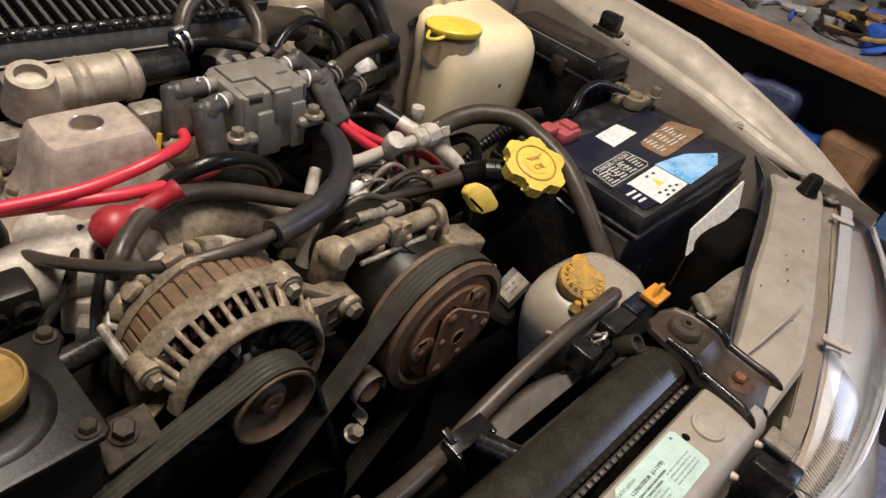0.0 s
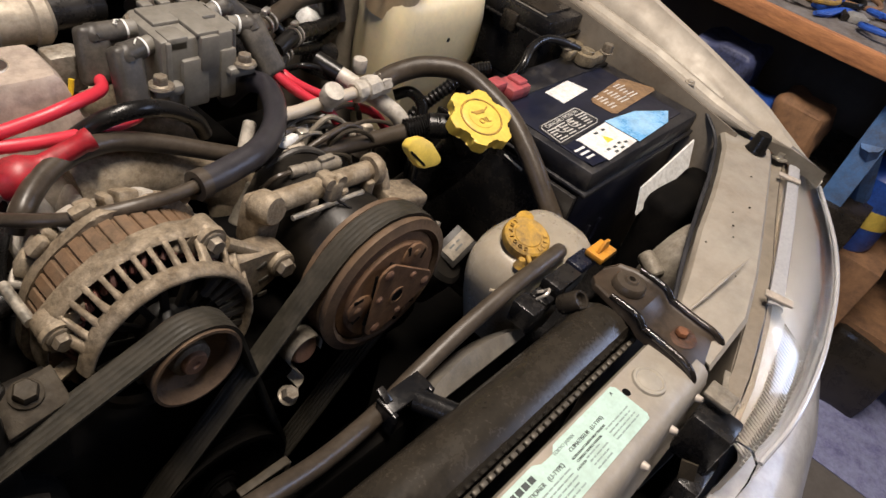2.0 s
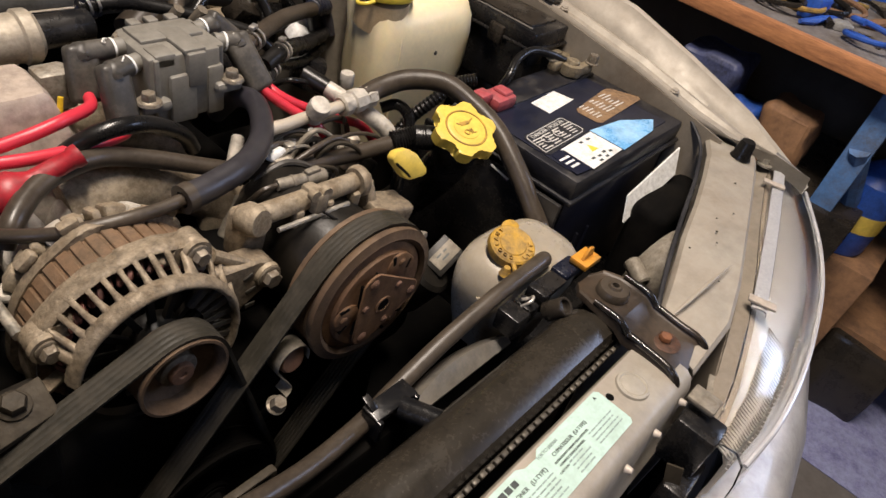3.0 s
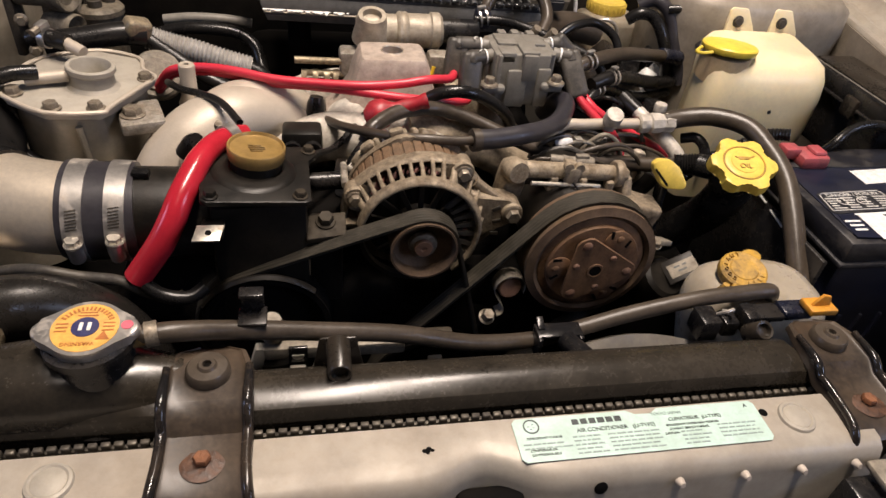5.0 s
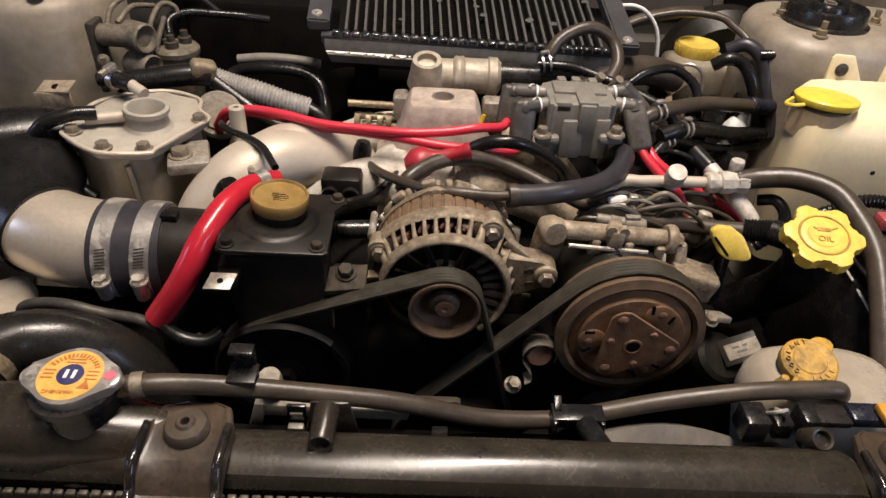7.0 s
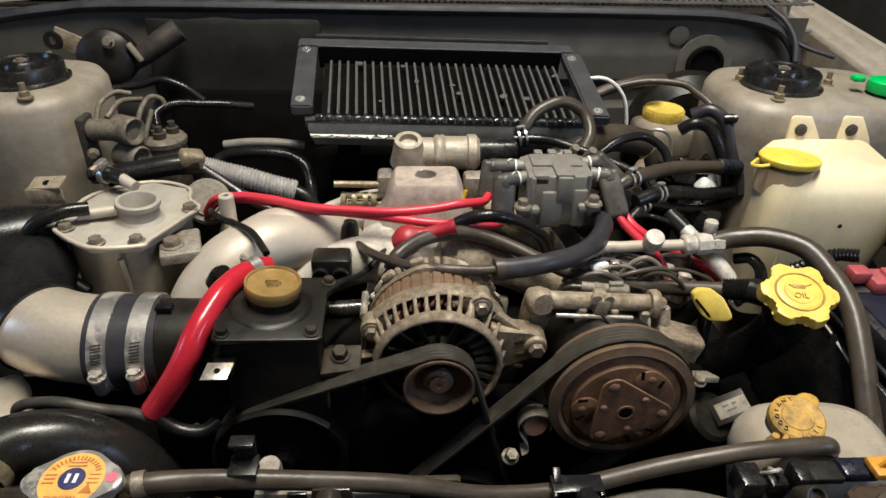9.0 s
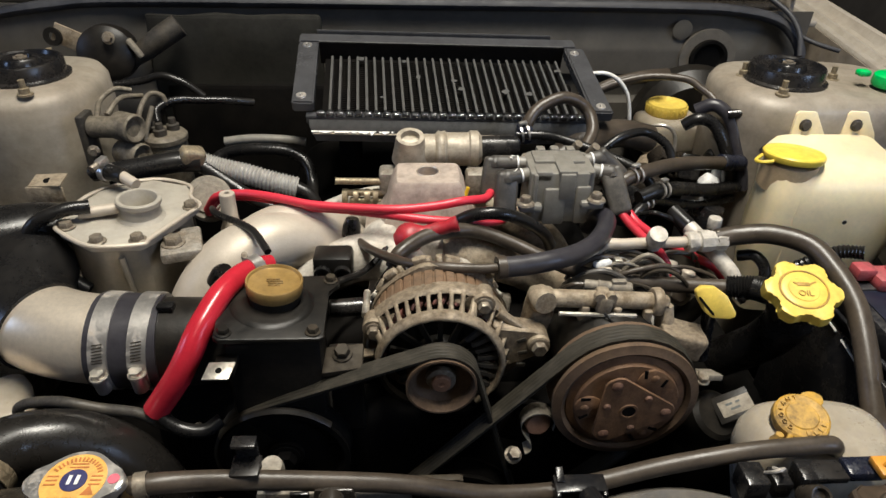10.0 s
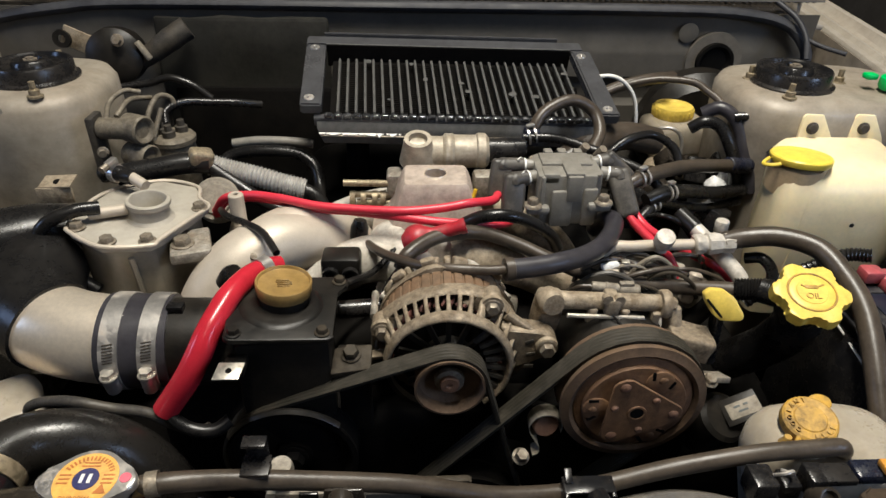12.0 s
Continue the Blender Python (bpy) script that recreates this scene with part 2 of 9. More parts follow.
DUST = (0.20, 0.155, 0.105)
mat("cast_alloy", (0.40, 0.37, 0.32), 0.45, 0.6, (0.20, 0.16, 0.115), 0.5, 45, 420, 0.4, soot=0.6)
mat("dusty_alloy", (0.36, 0.295, 0.21), 0.5, 0.25, (0.20, 0.150, 0.095), 0.45, 60, 500, 0.45, soot=0.5)
mat("bright_alloy", (0.84, 0.73, 0.59), 0.31, 0.70, (0.70, 0.60, 0.47), 0.0, 6, 260, 0.015, rdirt=0.36, soot=0.03, edge=0.06)
mat("satin_alloy", (0.50, 0.44, 0.36), 0.46, 0.3, (0.41, 0.35, 0.28), 0.4, 14, 600, 0.2, rdirt=0.56, soot=0.16, edge=0.3)
mat("white_alloy", (0.60, 0.56, 0.495), 0.5, 0.2, (0.36, 0.315, 0.25), 0.40, 40, 420, 0.35, soot=0.45, edge=0.22)
mat("pink_alloy", (0.52, 0.435, 0.37), 0.42, 0.25, (0.34, 0.27, 0.215), 0.45, 26, 420, 0.22, rdirt=0.55, edge=0.22, soot=0.5)
mat("clamp_steel", (0.62, 0.59, 0.55), 0.30, 0.85, (0.42, 0.36, 0.29), 0.28, 60, 400, 0.04, rdirt=0.45, soot=0.15)
mat("bolt_steel", (0.27, 0.235, 0.185), 0.42, 0.7, (0.13, 0.10, 0.068), 0.5, 120, 500, 0.25)
mat("brassy_bolt", (0.36, 0.30, 0.20), 0.42, 0.8, (0.18, 0.14, 0.09), 0.5, 120, 500, 0.2)
mat("rubber", (0.008, 0.0078, 0.008), 0.24, 0, (0.019, 0.017, 0.015), 0.35, 20, 300, 0.06, rdirt=0.4, edge=0.25, spec=0.35)
mat("dusty_rubber", (0.042, 0.033, 0.025), 0.3, 0, (0.082, 0.064, 0.047), 0.42, 20, 320, 0.08, rdirt=0.46, edge=0.25, spec=0.4)
mat("blue_rubber", (0.026, 0.024, 0.030), 0.30, 0, (0.045, 0.042, 0.045), 0.42, 25, 300, 0.05, rdirt=0.45, edge=0.25, spec=0.4)
mat("belt_rubber", (0.029, 0.026, 0.020), 0.5, 0, (0.048, 0.041, 0.031), 0.45, 40, 500, 0.2, spec=0.25)
mat("black_plastic", (0.010, 0.010, 0.011), 0.2, 0, (0.034, 0.029, 0.024), 0.34, 25, 300, 0.06, rdirt=0.45, edge=0.2, spec=0.45)
mat("dusty_plastic", (0.016, 0.014, 0.012), 0.22, 0, (0.050, 0.039, 0.028), 0.40, 18, 320, 0.1, edge=0.28, rdirt=0.42, spec=0.45)
mat("grey_plastic", (0.125, 0.118, 0.108), 0.48, 0, (0.17, 0.148, 0.118), 0.42, 30, 380, 0.1, rdirt=0.65, edge=0.2)
mat("boot_plastic", (0.055, 0.050, 0.044), 0.42, 0, (0.095, 0.084, 0.070), 0.42, 50, 380, 0.08, rdirt=0.6, spec=0.4)
mat("black_paint", (0.012, 0.0115, 0.012), 0.12, 0.0, (0.060, 0.042, 0.028), 0.27, 16, 300, 0.04, rdirt=0.4, edge=0.22)
# black of the tank; also paints shade on alternator ring, compressor and motor
mat("tank_and_shade", (0.007, 0.0066, 0.006), 0.34, 0.0, (0.021, 0.017, 0.0125), 0.42, 30, 380, 0.12, rdirt=0.5, edge=0.22, spec=0.28)
mat("body_paint", (0.39, 0.355, 0.30), 0.42, 0.2, (0.26, 0.215, 0.165), 0.42, 14, 220, 0.05, rdirt=0.7, edge=0.28, soot=0.25)
mat("bay_paint", (0.30, 0.265, 0.215), 0.5, 0.1, (0.15, 0.115, 0.080), 0.55, 9, 160, 0.06, rdirt=0.75, edge=0.28, soot=0.35)
mat("outer_paint", (0.43, 0.39, 0.33), 0.30, 0.2, (0.31, 0.265, 0.21), 0.36, 9, 150, 0.03, rdirt=0.45, edge=0.28, soot=0.2)
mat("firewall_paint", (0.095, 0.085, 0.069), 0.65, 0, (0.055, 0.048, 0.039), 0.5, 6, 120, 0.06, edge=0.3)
mat("grommet_paint", (0.13, 0.115, 0.095), 0.6, 0, (0.09, 0.078, 0.062), 0.45, 14, 160, 0.06, edge=0.3)
mat("seal_rubber", (0.018, 0.018, 0.022), 0.55, 0, (0.04, 0.04, 0.045), 0.4, 20, 300, 0.1)
mat("red_silicone", (0.58, 0.030, 0.052), 0.36, 0, (0.46, 0.03, 0.05), 0.25, 25, 400, 0.02, rdirt=0.45, soot=0.12, edge=0.3)
mat("red_rubber", (0.36, 0.016, 0.026), 0.42, 0, (0.20, 0.022, 0.024), 0.35, 60, 400, 0.08)
mat("red_cap", (0.40, 0.075, 0.085), 0.45, 0, (0.26, 0.07, 0.07), 0.4, 60, 400, 0.08)
mat("yellow_plastic", (0.72, 0.53, 0.095), 0.38, 0, (0.56, 0.39, 0.08), 0.26, 40, 420, 0.08, rdirt=0.5, soot=0.22)
mat("bright_yellow", (0.78, 0.60, 0.07), 0.38, 0, (0.68, 0.5, 0.07), 0.3, 30, 420, 0.03, rdirt=0.5, soot=0.2)
mat("amber_plastic", (0.62, 0.27, 0.03), 0.4, 0, (0.4, 0.2, 0.04), 0.3, 60, 400, 0.08)
mat("old_yellow", (0.52, 0.30, 0.04), 0.45, 0, (0.22, 0.14, 0.05), 0.5, 60, 420, 0.15)
mat("brass_cap", (0.38, 0.24, 0.075), 0.36, 0.45, (0.26, 0.165, 0.06), 0.45, 30, 420, 0.08, rdirt=0.48, edge=0.25)
mat("brass", (0.30, 0.20, 0.08), 0.38, 0.8, (0.18, 0.125, 0.06), 0.4, 60, 420, 0.1)
mat("copper", (0.14, 0.045, 0.032), 0.35, 0.6, (0.06, 0.026, 0.02), 0.5, 60, 600, 0.15)
mat("stator_iron", (0.19, 0.115, 0.065), 0.6, 0.3, (0.12, 0.078, 0.045), 0.5, 60, 420, 0.3)
mat("rusty_iron", (0.235, 0.130, 0.066), 0.5, 0.3, (0.13, 0.066, 0.034), 0.5, 30, 380, 0.4, soot=0.55, edge=0.2)
mat("pulley_iron", (0.155, 0.100, 0.060), 0.48, 0.3, (0.095, 0.058, 0.034), 0.5, 30, 380, 0.25)
mat("rust", (0.24, 0.092, 0.036), 0.6, 0.1, (0.13, 0.052, 0.025), 0.45, 70, 420, 0.5, edge=0.2)
mat("red_rust", (0.22, 0.115, 0.07), 0.52, 0.25, (0.13, 0.07, 0.044), 0.5, 40, 420, 0.4, edge=0.2)
mat("bottle_plastic", (0.80, 0.70, 0.47), 0.34, 0, (0.68, 0.54, 0.30), 0.34, 7, 200, 0.03, rdirt=0.5, sss=0.15, edge=0.32, soot=0.14)
mat("coolant_plastic", (0.39, 0.345, 0.275), 0.24, 0, (0.25, 0.205, 0.15), 0.42, 18, 260, 0.05, rdirt=0.42, sss=0.1, edge=0.28, soot=0.25)
mat("battery_blue", (0.010, 0.0125, 0.030), 0.3, 0, (0.020, 0.020, 0.026), 0.42, 20, 350, 0.05, rdirt=0.5, edge=0.25)
mat("battery_black", (0.014, 0.014, 0.018), 0.32, 0, (0.05, 0.045, 0.04), 0.4, 25, 350, 0.06, rdirt=0.6)
mat("sky_sticker", (0.16, 0.42, 0.75), 0.25, 0, (0.35, 0.6, 0.85), 0.5, 30, 300, 0.02, rdirt=0.4)
mat("white_sticker", (0.80, 0.80, 0.78), 0.4, 0, (0.62, 0.6, 0.56), 0.3, 60, 400, 0.02, rdirt=0.5)
mat("mint_sticker", (0.46, 0.62, 0.56), 0.4, 0, (0.38, 0.50, 0.44), 0.3, 40, 400, 0.02, rdirt=0.5, soot=0.12)
mat("tan_sticker", (0.27, 0.165, 0.085), 0.45, 0, (0.17, 0.105, 0.06), 0.45, 60, 400, 0.02)
mat("black_sticker", (0.02, 0.02, 0.024), 0.35, 0, (0.05, 0.05, 0.05), 0.3, 60, 400, 0.02)
mat("amber_sticker", (0.72, 0.40, 0.09), 0.4, 0.1, (0.6, 0.33, 0.1), 0.4, 60, 400, 0.02)
mat("navy_print", (0.03, 0.03, 0.10), 0.4, 0, None, 0.2, 60, 400, 0)
mat("dark_print", (0.05, 0.06, 0.06), 0.5, 0, None, 0.2, 60, 400, 0)
mat("grey_print", (0.26, 0.33, 0.31), 0.5, 0, None, 0.2, 60, 400, 0)
mat("pale_print", (0.62, 0.60, 0.56), 0.5, 0, None, 0.2, 60, 400, 0)
mat("orange_print", (0.42, 0.14, 0.03), 0.5, 0, None, 0.2, 60, 400, 0)
mat("pink_print", (0.60, 0.12, 0.16), 0.5, 0, None, 0.2, 60, 400, 0)
mat("white_paint_mark", (0.75, 0.73, 0.68), 0.6, 0, None, 0.3, 90, 400, 0)
mat("zinc_plate", (0.66, 0.62, 0.54), 0.35, 0.9, (0.4, 0.34, 0.26), 0.35, 90, 420, 0.1, rdirt=0.6)
mat("core_black", (0.006, 0.006, 0.0065), 0.3, 0.0, (0.02, 0.019, 0.018), 0.3, 60, 420, 0.1, rdirt=0.5)
mat("weld_gloss", (0.02, 0.02, 0.021), 0.08, 0.0, (0.12, 0.12, 0.12), 0.3, 90, 420, 0.3, rdirt=0.2, spec=1.0)
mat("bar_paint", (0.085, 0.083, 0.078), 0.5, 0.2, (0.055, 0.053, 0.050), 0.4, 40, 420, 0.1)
mat("hose_rubber", (0.008, 0.0075, 0.007), 0.22, 0, (0.022, 0.019, 0.016), 0.38, 16, 300, 0.06, rdirt=0.38, edge=0.3, spec=0.45)
mat("throttle_alloy", (0.47, 0.415, 0.33), 0.44, 0.3, (0.26, 0.21, 0.145), 0.42, 34, 500, 0.3, rdirt=0.6, soot=0.45, edge=0.2)
mat("crimp_steel", (0.12, 0.105, 0.082), 0.42, 0.4, (0.05, 0.042, 0.034), 0.45, 60, 420, 0.1)
mat("frame_paint", (0.085, 0.085, 0.090), 0.18, 0.3, (0.055, 0.054, 0.055), 0.4, 14, 350, 0.04, rdirt=0.32, edge=0.28)
mat("plug_plastic", (0.46, 0.40, 0.34), 0.35, 0, (0.38, 0.32, 0.26), 0.3, 60, 400, 0.03)
mat("tape_blue", (0.012, 0.014, 0.026), 0.25, 0, (0.012, 0.013, 0.02), 0.4, 60, 400, 0.08)
mat("green_plastic", (0.01, 0.50, 0.10), 0.4, 0, (0.01, 0.4, 0.08), 0.3, 60, 400, 0.04)
mat("yellow_wire", (0.75, 0.5, 0.02), 0.45, 0, None, 0.2, 60, 400, 0)
mat("white_wire", (0.7, 0.68, 0.64), 0.45, 0, None, 0.2, 60, 400, 0)
mat("concrete", (0.20, 0.185, 0.18), 0.8, 0, (0.11, 0.095, 0.085), 0.5, 4, 60, 0.3, edge=0.25)
mat("dark_wall", (0.16, 0.145, 0.125), 0.8, 0, (0.10, 0.088, 0.075), 0.5, 2, 40, 0.2, edge=0.3)
mat("bench_wood", (0.56, 0.245, 0.10), 0.6, 0, (0.36, 0.15, 0.068), 0.42, 12, 140, 0.25, stretch=(8, 1, 8))
mat("bench_top", (0.22, 0.20, 0.19), 0.7, 0, (0.12, 0.10, 0.09), 0.5, 14, 140, 0.2)
mat("blue_steel", (0.10, 0.22, 0.48), 0.45, 0.1, (0.10, 0.13, 0.2), 0.4, 20, 260, 0.08)
mat("box_brown", (0.30, 0.16, 0.08), 0.75, 0, (0.18, 0.10, 0.06), 0.4, 20, 200, 0.1)
mat("blue_plastic", (0.03, 0.11, 0.5), 0.4, 0, (0.02, 0.06, 0.25), 0.3, 30, 260, 0.05)
mat("floor_daylight", (0.32, 0.34, 0.55), 0.35, 0, (0.2, 0.2, 0.4), 0.4, 25, 200, 0.3)
mat("blue_bag", (0.07, 0.085, 0.19), 0.5, 0, (0.04, 0.045, 0.09), 0.4, 25, 200, 0.3)
mat("can_alloy", (0.27, 0.238, 0.185), 0.45, 0.2, (0.17, 0.145, 0.108), 0.4, 18, 380, 0.15, rdirt=0.6, edge=0.26, soot=0.35)
mat("reflector", (0.48, 0.45, 0.40), 0.32, 0.7, (0.38, 0.34, 0.29), 0.3, 14, 300, 0.03, rdirt=0.45, soot=0.15)
# near-black: real black parts, holes, and shade painted on deep parts
mat("black_and_shade", (0.0045, 0.0042, 0.004), 0.8, 0, (0.008, 0.007, 0.006), 0.5, 20, 200, 0.2, spec=0.05)
mat("lamp_strip", (0.50, 0.50, 0.52), 0.22, 0.3, (0.44, 0.43, 0.43), 0.2, 10, 300, 0.0, rdirt=0.34, soot=0.06, edge=0.3)
mat("lid_alloy", (0.40, 0.37, 0.315), 0.46, 0.25, (0.31, 0.275, 0.22), 0.38, 18, 420, 0.12, soot=0.25, edge=0.3)
mat("silver_sleeve", (0.46, 0.445, 0.415), 0.38, 0.3, (0.33, 0.305, 0.27), 0.36, 70, 260, 0.3, rdirt=0.5, soot=0.3)
mat("valve_dirty", (0.215, 0.185, 0.138), 0.42, 0.3, (0.085, 0.068, 0.046), 0.5, 80, 500, 0.25, soot=0.55, edge=0.2)
mat("firewall_dark", (0.021, 0.020, 0.016), 0.7, 0, (0.012, 0.011, 0.009), 0.5, 9, 120, 0.3, spec=0.2)
mat("bumper_plastic", (0.44, 0.42, 0.40), 0.35, 0.1, (0.35, 0.33, 0.31), 0.3, 10, 160, 0.03, coat=0.3, rdirt=0.5)
mat("alternator_alloy", (0.315, 0.255, 0.180), 0.43, 0.35, (0.135, 0.098, 0.060), 0.47, 70, 500, 0.45, soot=0.62, edge=0.16)
mat("solenoid_alloy", (0.29, 0.26, 0.21), 0.42, 0.3, (0.18, 0.15, 0.112), 0.45, 80, 500, 0.25, soot=0.45, edge=0.22)
mat("coil_grey", (0.215, 0.202, 0.176), 0.40, 0, (0.15, 0.136, 0.112), 0.38, 40, 380, 0.1, rdirt=0.6, edge=0.22, soot=0.28)
mat("tower_paint", (0.36, 0.32, 0.26), 0.4, 0.15, (0.20, 0.16, 0.115), 0.45, 11, 160, 0.05, rdirt=0.65, edge=0.25, soot=0.35)
mat("valve_brown", (0.06, 0.05, 0.037), 0.5, 0.1, (0.02, 0.017, 0.014), 0.5, 30, 380, 0.25, soot=0.6)
mat("neck_stain", (0.52, 0.36, 0.19), 0.45, 0, (0.62, 0.5, 0.32), 0.45, 14, 200, 0.03, rdirt=0.5, edge=0.3)
mat("red_gloss", (0.43, 0.018, 0.032), 0.2, 0, (0.36, 0.018, 0.030), 0.25, 18, 400, 0.0, rdirt=0.3, soot=0.2, edge=0.3)
mat("bracket_brown", (0.048, 0.038, 0.025), 0.6, 0.1, (0.030, 0.023, 0.015), 0.5, 35, 380, 0.25, soot=0.5, spec=0.25)
mat("radiator_plastic", (0.015, 0.0135, 0.0115), 0.17, 0, (0.052, 0.042, 0.030), 0.40, 12, 320, 0.05, edge=0.28, rdirt=0.40, spec=0.45)
mat("bracket_plate", (0.020, 0.017, 0.015), 0.30, 0, (0.085, 0.060, 0.040), 0.50, 18, 300, 0.08, rdirt=0.52, edge=0.25, spec=0.4)
mat("rust_stain", (0.115, 0.050, 0.024), 0.6, 0.0, (0.032, 0.022, 0.018), 0.52, 130, 500, 0.3, rdirt=0.3, edge=0.2)

m = bpy.data.materials.new("clear_lens")
m.use_nodes = True
p = m.node_tree.nodes["Principled BSDF"]
p.inputs["Base Color"].default_value = (0.97, 0.95, 0.90, 1)
p.inputs["Transmission Weight"].default_value, p.inputs["Roughness"].default_value, p.inputs["IOR"].default_value = 1.0, 0.07, 1.35
M["clear_lens"] = m

# ---- the garage ----
def room():
    solo("floor", box(bmesh.new(), (0, 0.5, -0.05), (7, 9, 0.1)), M["concrete"], "stained grey concrete garage floor", "floor", kind="structure")
    solo("ceiling", box(bmesh.new(), (0, 0.5, 2.65), (7, 9, 0.1)), M["dark_wall"], "plain garage ceiling", "ceiling", kind="structure")
    for name, c, s in (("wall_east", (2.3, 0.5, 1.3), (0.12, 9, 2.6)), ("wall_west", (-3.0, 0.5, 1.3), (0.12, 9, 2.6)),
                       ("wall_north", (-0.35, 4.6, 1.3), (5.1, 0.12, 2.6)), ("wall_south", (-0.35, -3.4, 1.3), (5.1, 0.12, 2.6))):
        solo(name, box(bmesh.new(), c, s), M["dark_wall"], "dark plain garage wall", "wall", kind="structure")


room()


def rail(y):
    return float(np.interp(y, (-0.05, 0.07, 0.2, 0.3, 0.55, 0.85, 1.05), (0.705, 0.725, 0.752, 0.766, 0.800, 0.834, 0.855)))


def crown(y):
    return float(np.interp(y, (-0.05, 0.056, 0.153, 0.252, 0.5, 0.76, 1.05), (0.697, 0.746, 0.776, 0.802, 0.822, 0.843, 0.868)))


def car_body():
    car = thing("car", (-0.08, 0.4, 0), "beige car with its engine bay open, dusty", "car")
    mid = -0.079
    for side in (1, -1):
        def at(x):
            return x if side > 0 else 2 * mid - x
        rows = []
        for k in range(23):
            y = -0.05 + 1.1 * k / 22
            r, c = rail(y), crown(y)
            prof = [(0.600, r - 0.014), (0.600, r - 0.002), (0.6025, r + 0.002), (0.606, r - 0.002), (0.622, r - 0.002), (0.627, r + 0.004), (0.632, r + 0.004), (0.638, max(r, c - 0.022)), (0.647, max(r + 0.003, c - 0.016)),
                    (0.654, c - 0.003), (0.659, c), (0.663, c - 0.003), (0.666, c - 0.02), (0.672, c - 0.08), (0.690, c - 0.20), (0.700, 0.35)]
            cut = 0.048 * min(1, max(0, (0.062 - y) / 0.07))
            rows.append([(at(max(x, 0.600 + cut)), y, z if y > 0.08 else max(z, c - 0.02)) for x, z in prof])
        fender = part("fender", sheet(bmesh.new(), [row[9:] for row in rows], 0.0015, (0, 0, -1)), M["outer_paint"], car, "beige metallic fender with a bright crest")
        part("fender_flange", sheet(bmesh.new(), [row[:10] for row in rows], 0.0015, (0, 0, -1)), M["body_paint"], fender, "pale beige folded inner flange")
        for y in (0.14, 0.33, 0.62):
            bolt(fender, (at(0.612), y, rail(y) + 0.001), Z, 0.005, 0.004, M["body_paint"])
        rows = [[(at(0.598 - 0.02 * (z < 0.6)), y, min(z, rail(y) - 0.004)) for z in (1, 0.70, 0.66, 0.6, 0.5, 0.34)] for y in np.linspace(0.055, 1.0, 14)]
        part("inner_fender", sheet(bmesh.new(), rows, 0.002, (side, 0, 0)), M["bay_paint"], car, "brown-dusted inner fender panel")
        # strut tower
        cx, cy, top = at(0.405 if side > 0 else 0.427), 0.575, 0.829
        bm = bmesh.new()
        rings = []
        n = 64
        for r, z in ((0.030, top - 0.004), (0.056, top), (0.092, top - 0.002), (0.108, top - 0.007), (0.116, top - 0.018), (0.117, top - 0.05), (0.112, 0.70), (0.112, 0.40)):
            ring = []
            for k in range(n):
                a = 2 * math.pi * k / n
                c, s = math.cos(a), math.sin(a)
                out = c * side > 0
                e = 5 if out else 2.3
                q = (abs(c) ** e + abs(s) ** e) ** (-1 / e) if r > 0.09 else 1
                ring.append(bm.verts.new((cx + r * c * q * ((1.62 if out else 0.74) if r > 0.09 else 1), cy + r * s * q * (0.76 if s < 0 and r > 0.09 else 1), z)))
            rings.append(ring)
        for a, b in zip(rings, rings[1:]):
            for k in range(n):
                bm.faces.new((a[k], a[(k + 1) % n], b[(k + 1) % n], b[k]))
        bm.faces.new(rings[0])
        tower = part("strut_tower", bm, M["tower_paint"], car, "dusty beige strut tower", 50)
        bm = lathe(bmesh.new(), [(0.0535, top - 0.002), (0.0535, top + 0.002), (0.0485, top + 0.004), (0.0478, top + 0.018), (0.0462, top + 0.0205), (0.0425, top + 0.0205),
                                 (0.040, top + 0.016), (0.024, top + 0.015), (0.0225, top + 0.021), (0.0205, top + 0.0235), (0.0135, top + 0.0235), (0.012, top + 0.019), (0.0, top + 0.018)], (cx, cy, 0), Z, 40)
        part("top_mount", bm, M["black_plastic"], tower, "black rubber strut mount")
        bm = bmesh.new()
        rod(bm, (cx, cy, top + 0.012), (cx, cy, top + 0.0255), 0.005, n=12)
        lathe(bm, [(0, 0.010), (0.009, 0.010), (0.009, 0.0185), (0, 0.0185)], (cx, cy, top + 0.005), Z, 6)
        part("centre_nut", bm, M["bolt_steel"], tower)
        for a, d in (((160, 0.052), (3, 0.068), (242, 0.066)) if side > 0 else ((295, 0.078), (200, 0.066), (85, 0.062))):
            q = (cx + d * math.cos(radians(a)), cy + d * math.sin(radians(a)), top - 0.002)
            bm = bmesh.new()
            lathe(bm, [(0, 0), (0.009, 0), (0.009, 0.0025), (0.006, 0.003), (0.006, 0.009), (0.0036, 0.010), (0.0036, 0.019), (0, 0.019)], q, Z, 12)
            part("stud_nut", bm, M["brassy_bolt"], tower)
    # firewall with pressed ribs
    rows = []
    for z in (0.30, 0.55, 0.70, 0.715, 0.725, 0.75, 0.765, 0.80, 0.81, 0.83, 0.84, 0.868):
        dent = {0.715: 0.0, 0.725: 0.012, 0.75: 0.012, 0.765: 0.0, 0.81: 0.0, 0.83: 0.008, 0.84: 0.008}.get(z, 0)
        rows.append([(x, 0.80 + dent * (1 if abs(x + 0.05) < 0.52 else 0.2) + 0.03 * max(0, abs(x + 0.08) - 0.45) * 0, z) for x in np.linspace(-0.80, 0.555, 25)])
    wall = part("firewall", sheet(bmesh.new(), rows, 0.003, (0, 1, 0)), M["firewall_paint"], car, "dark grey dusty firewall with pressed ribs")
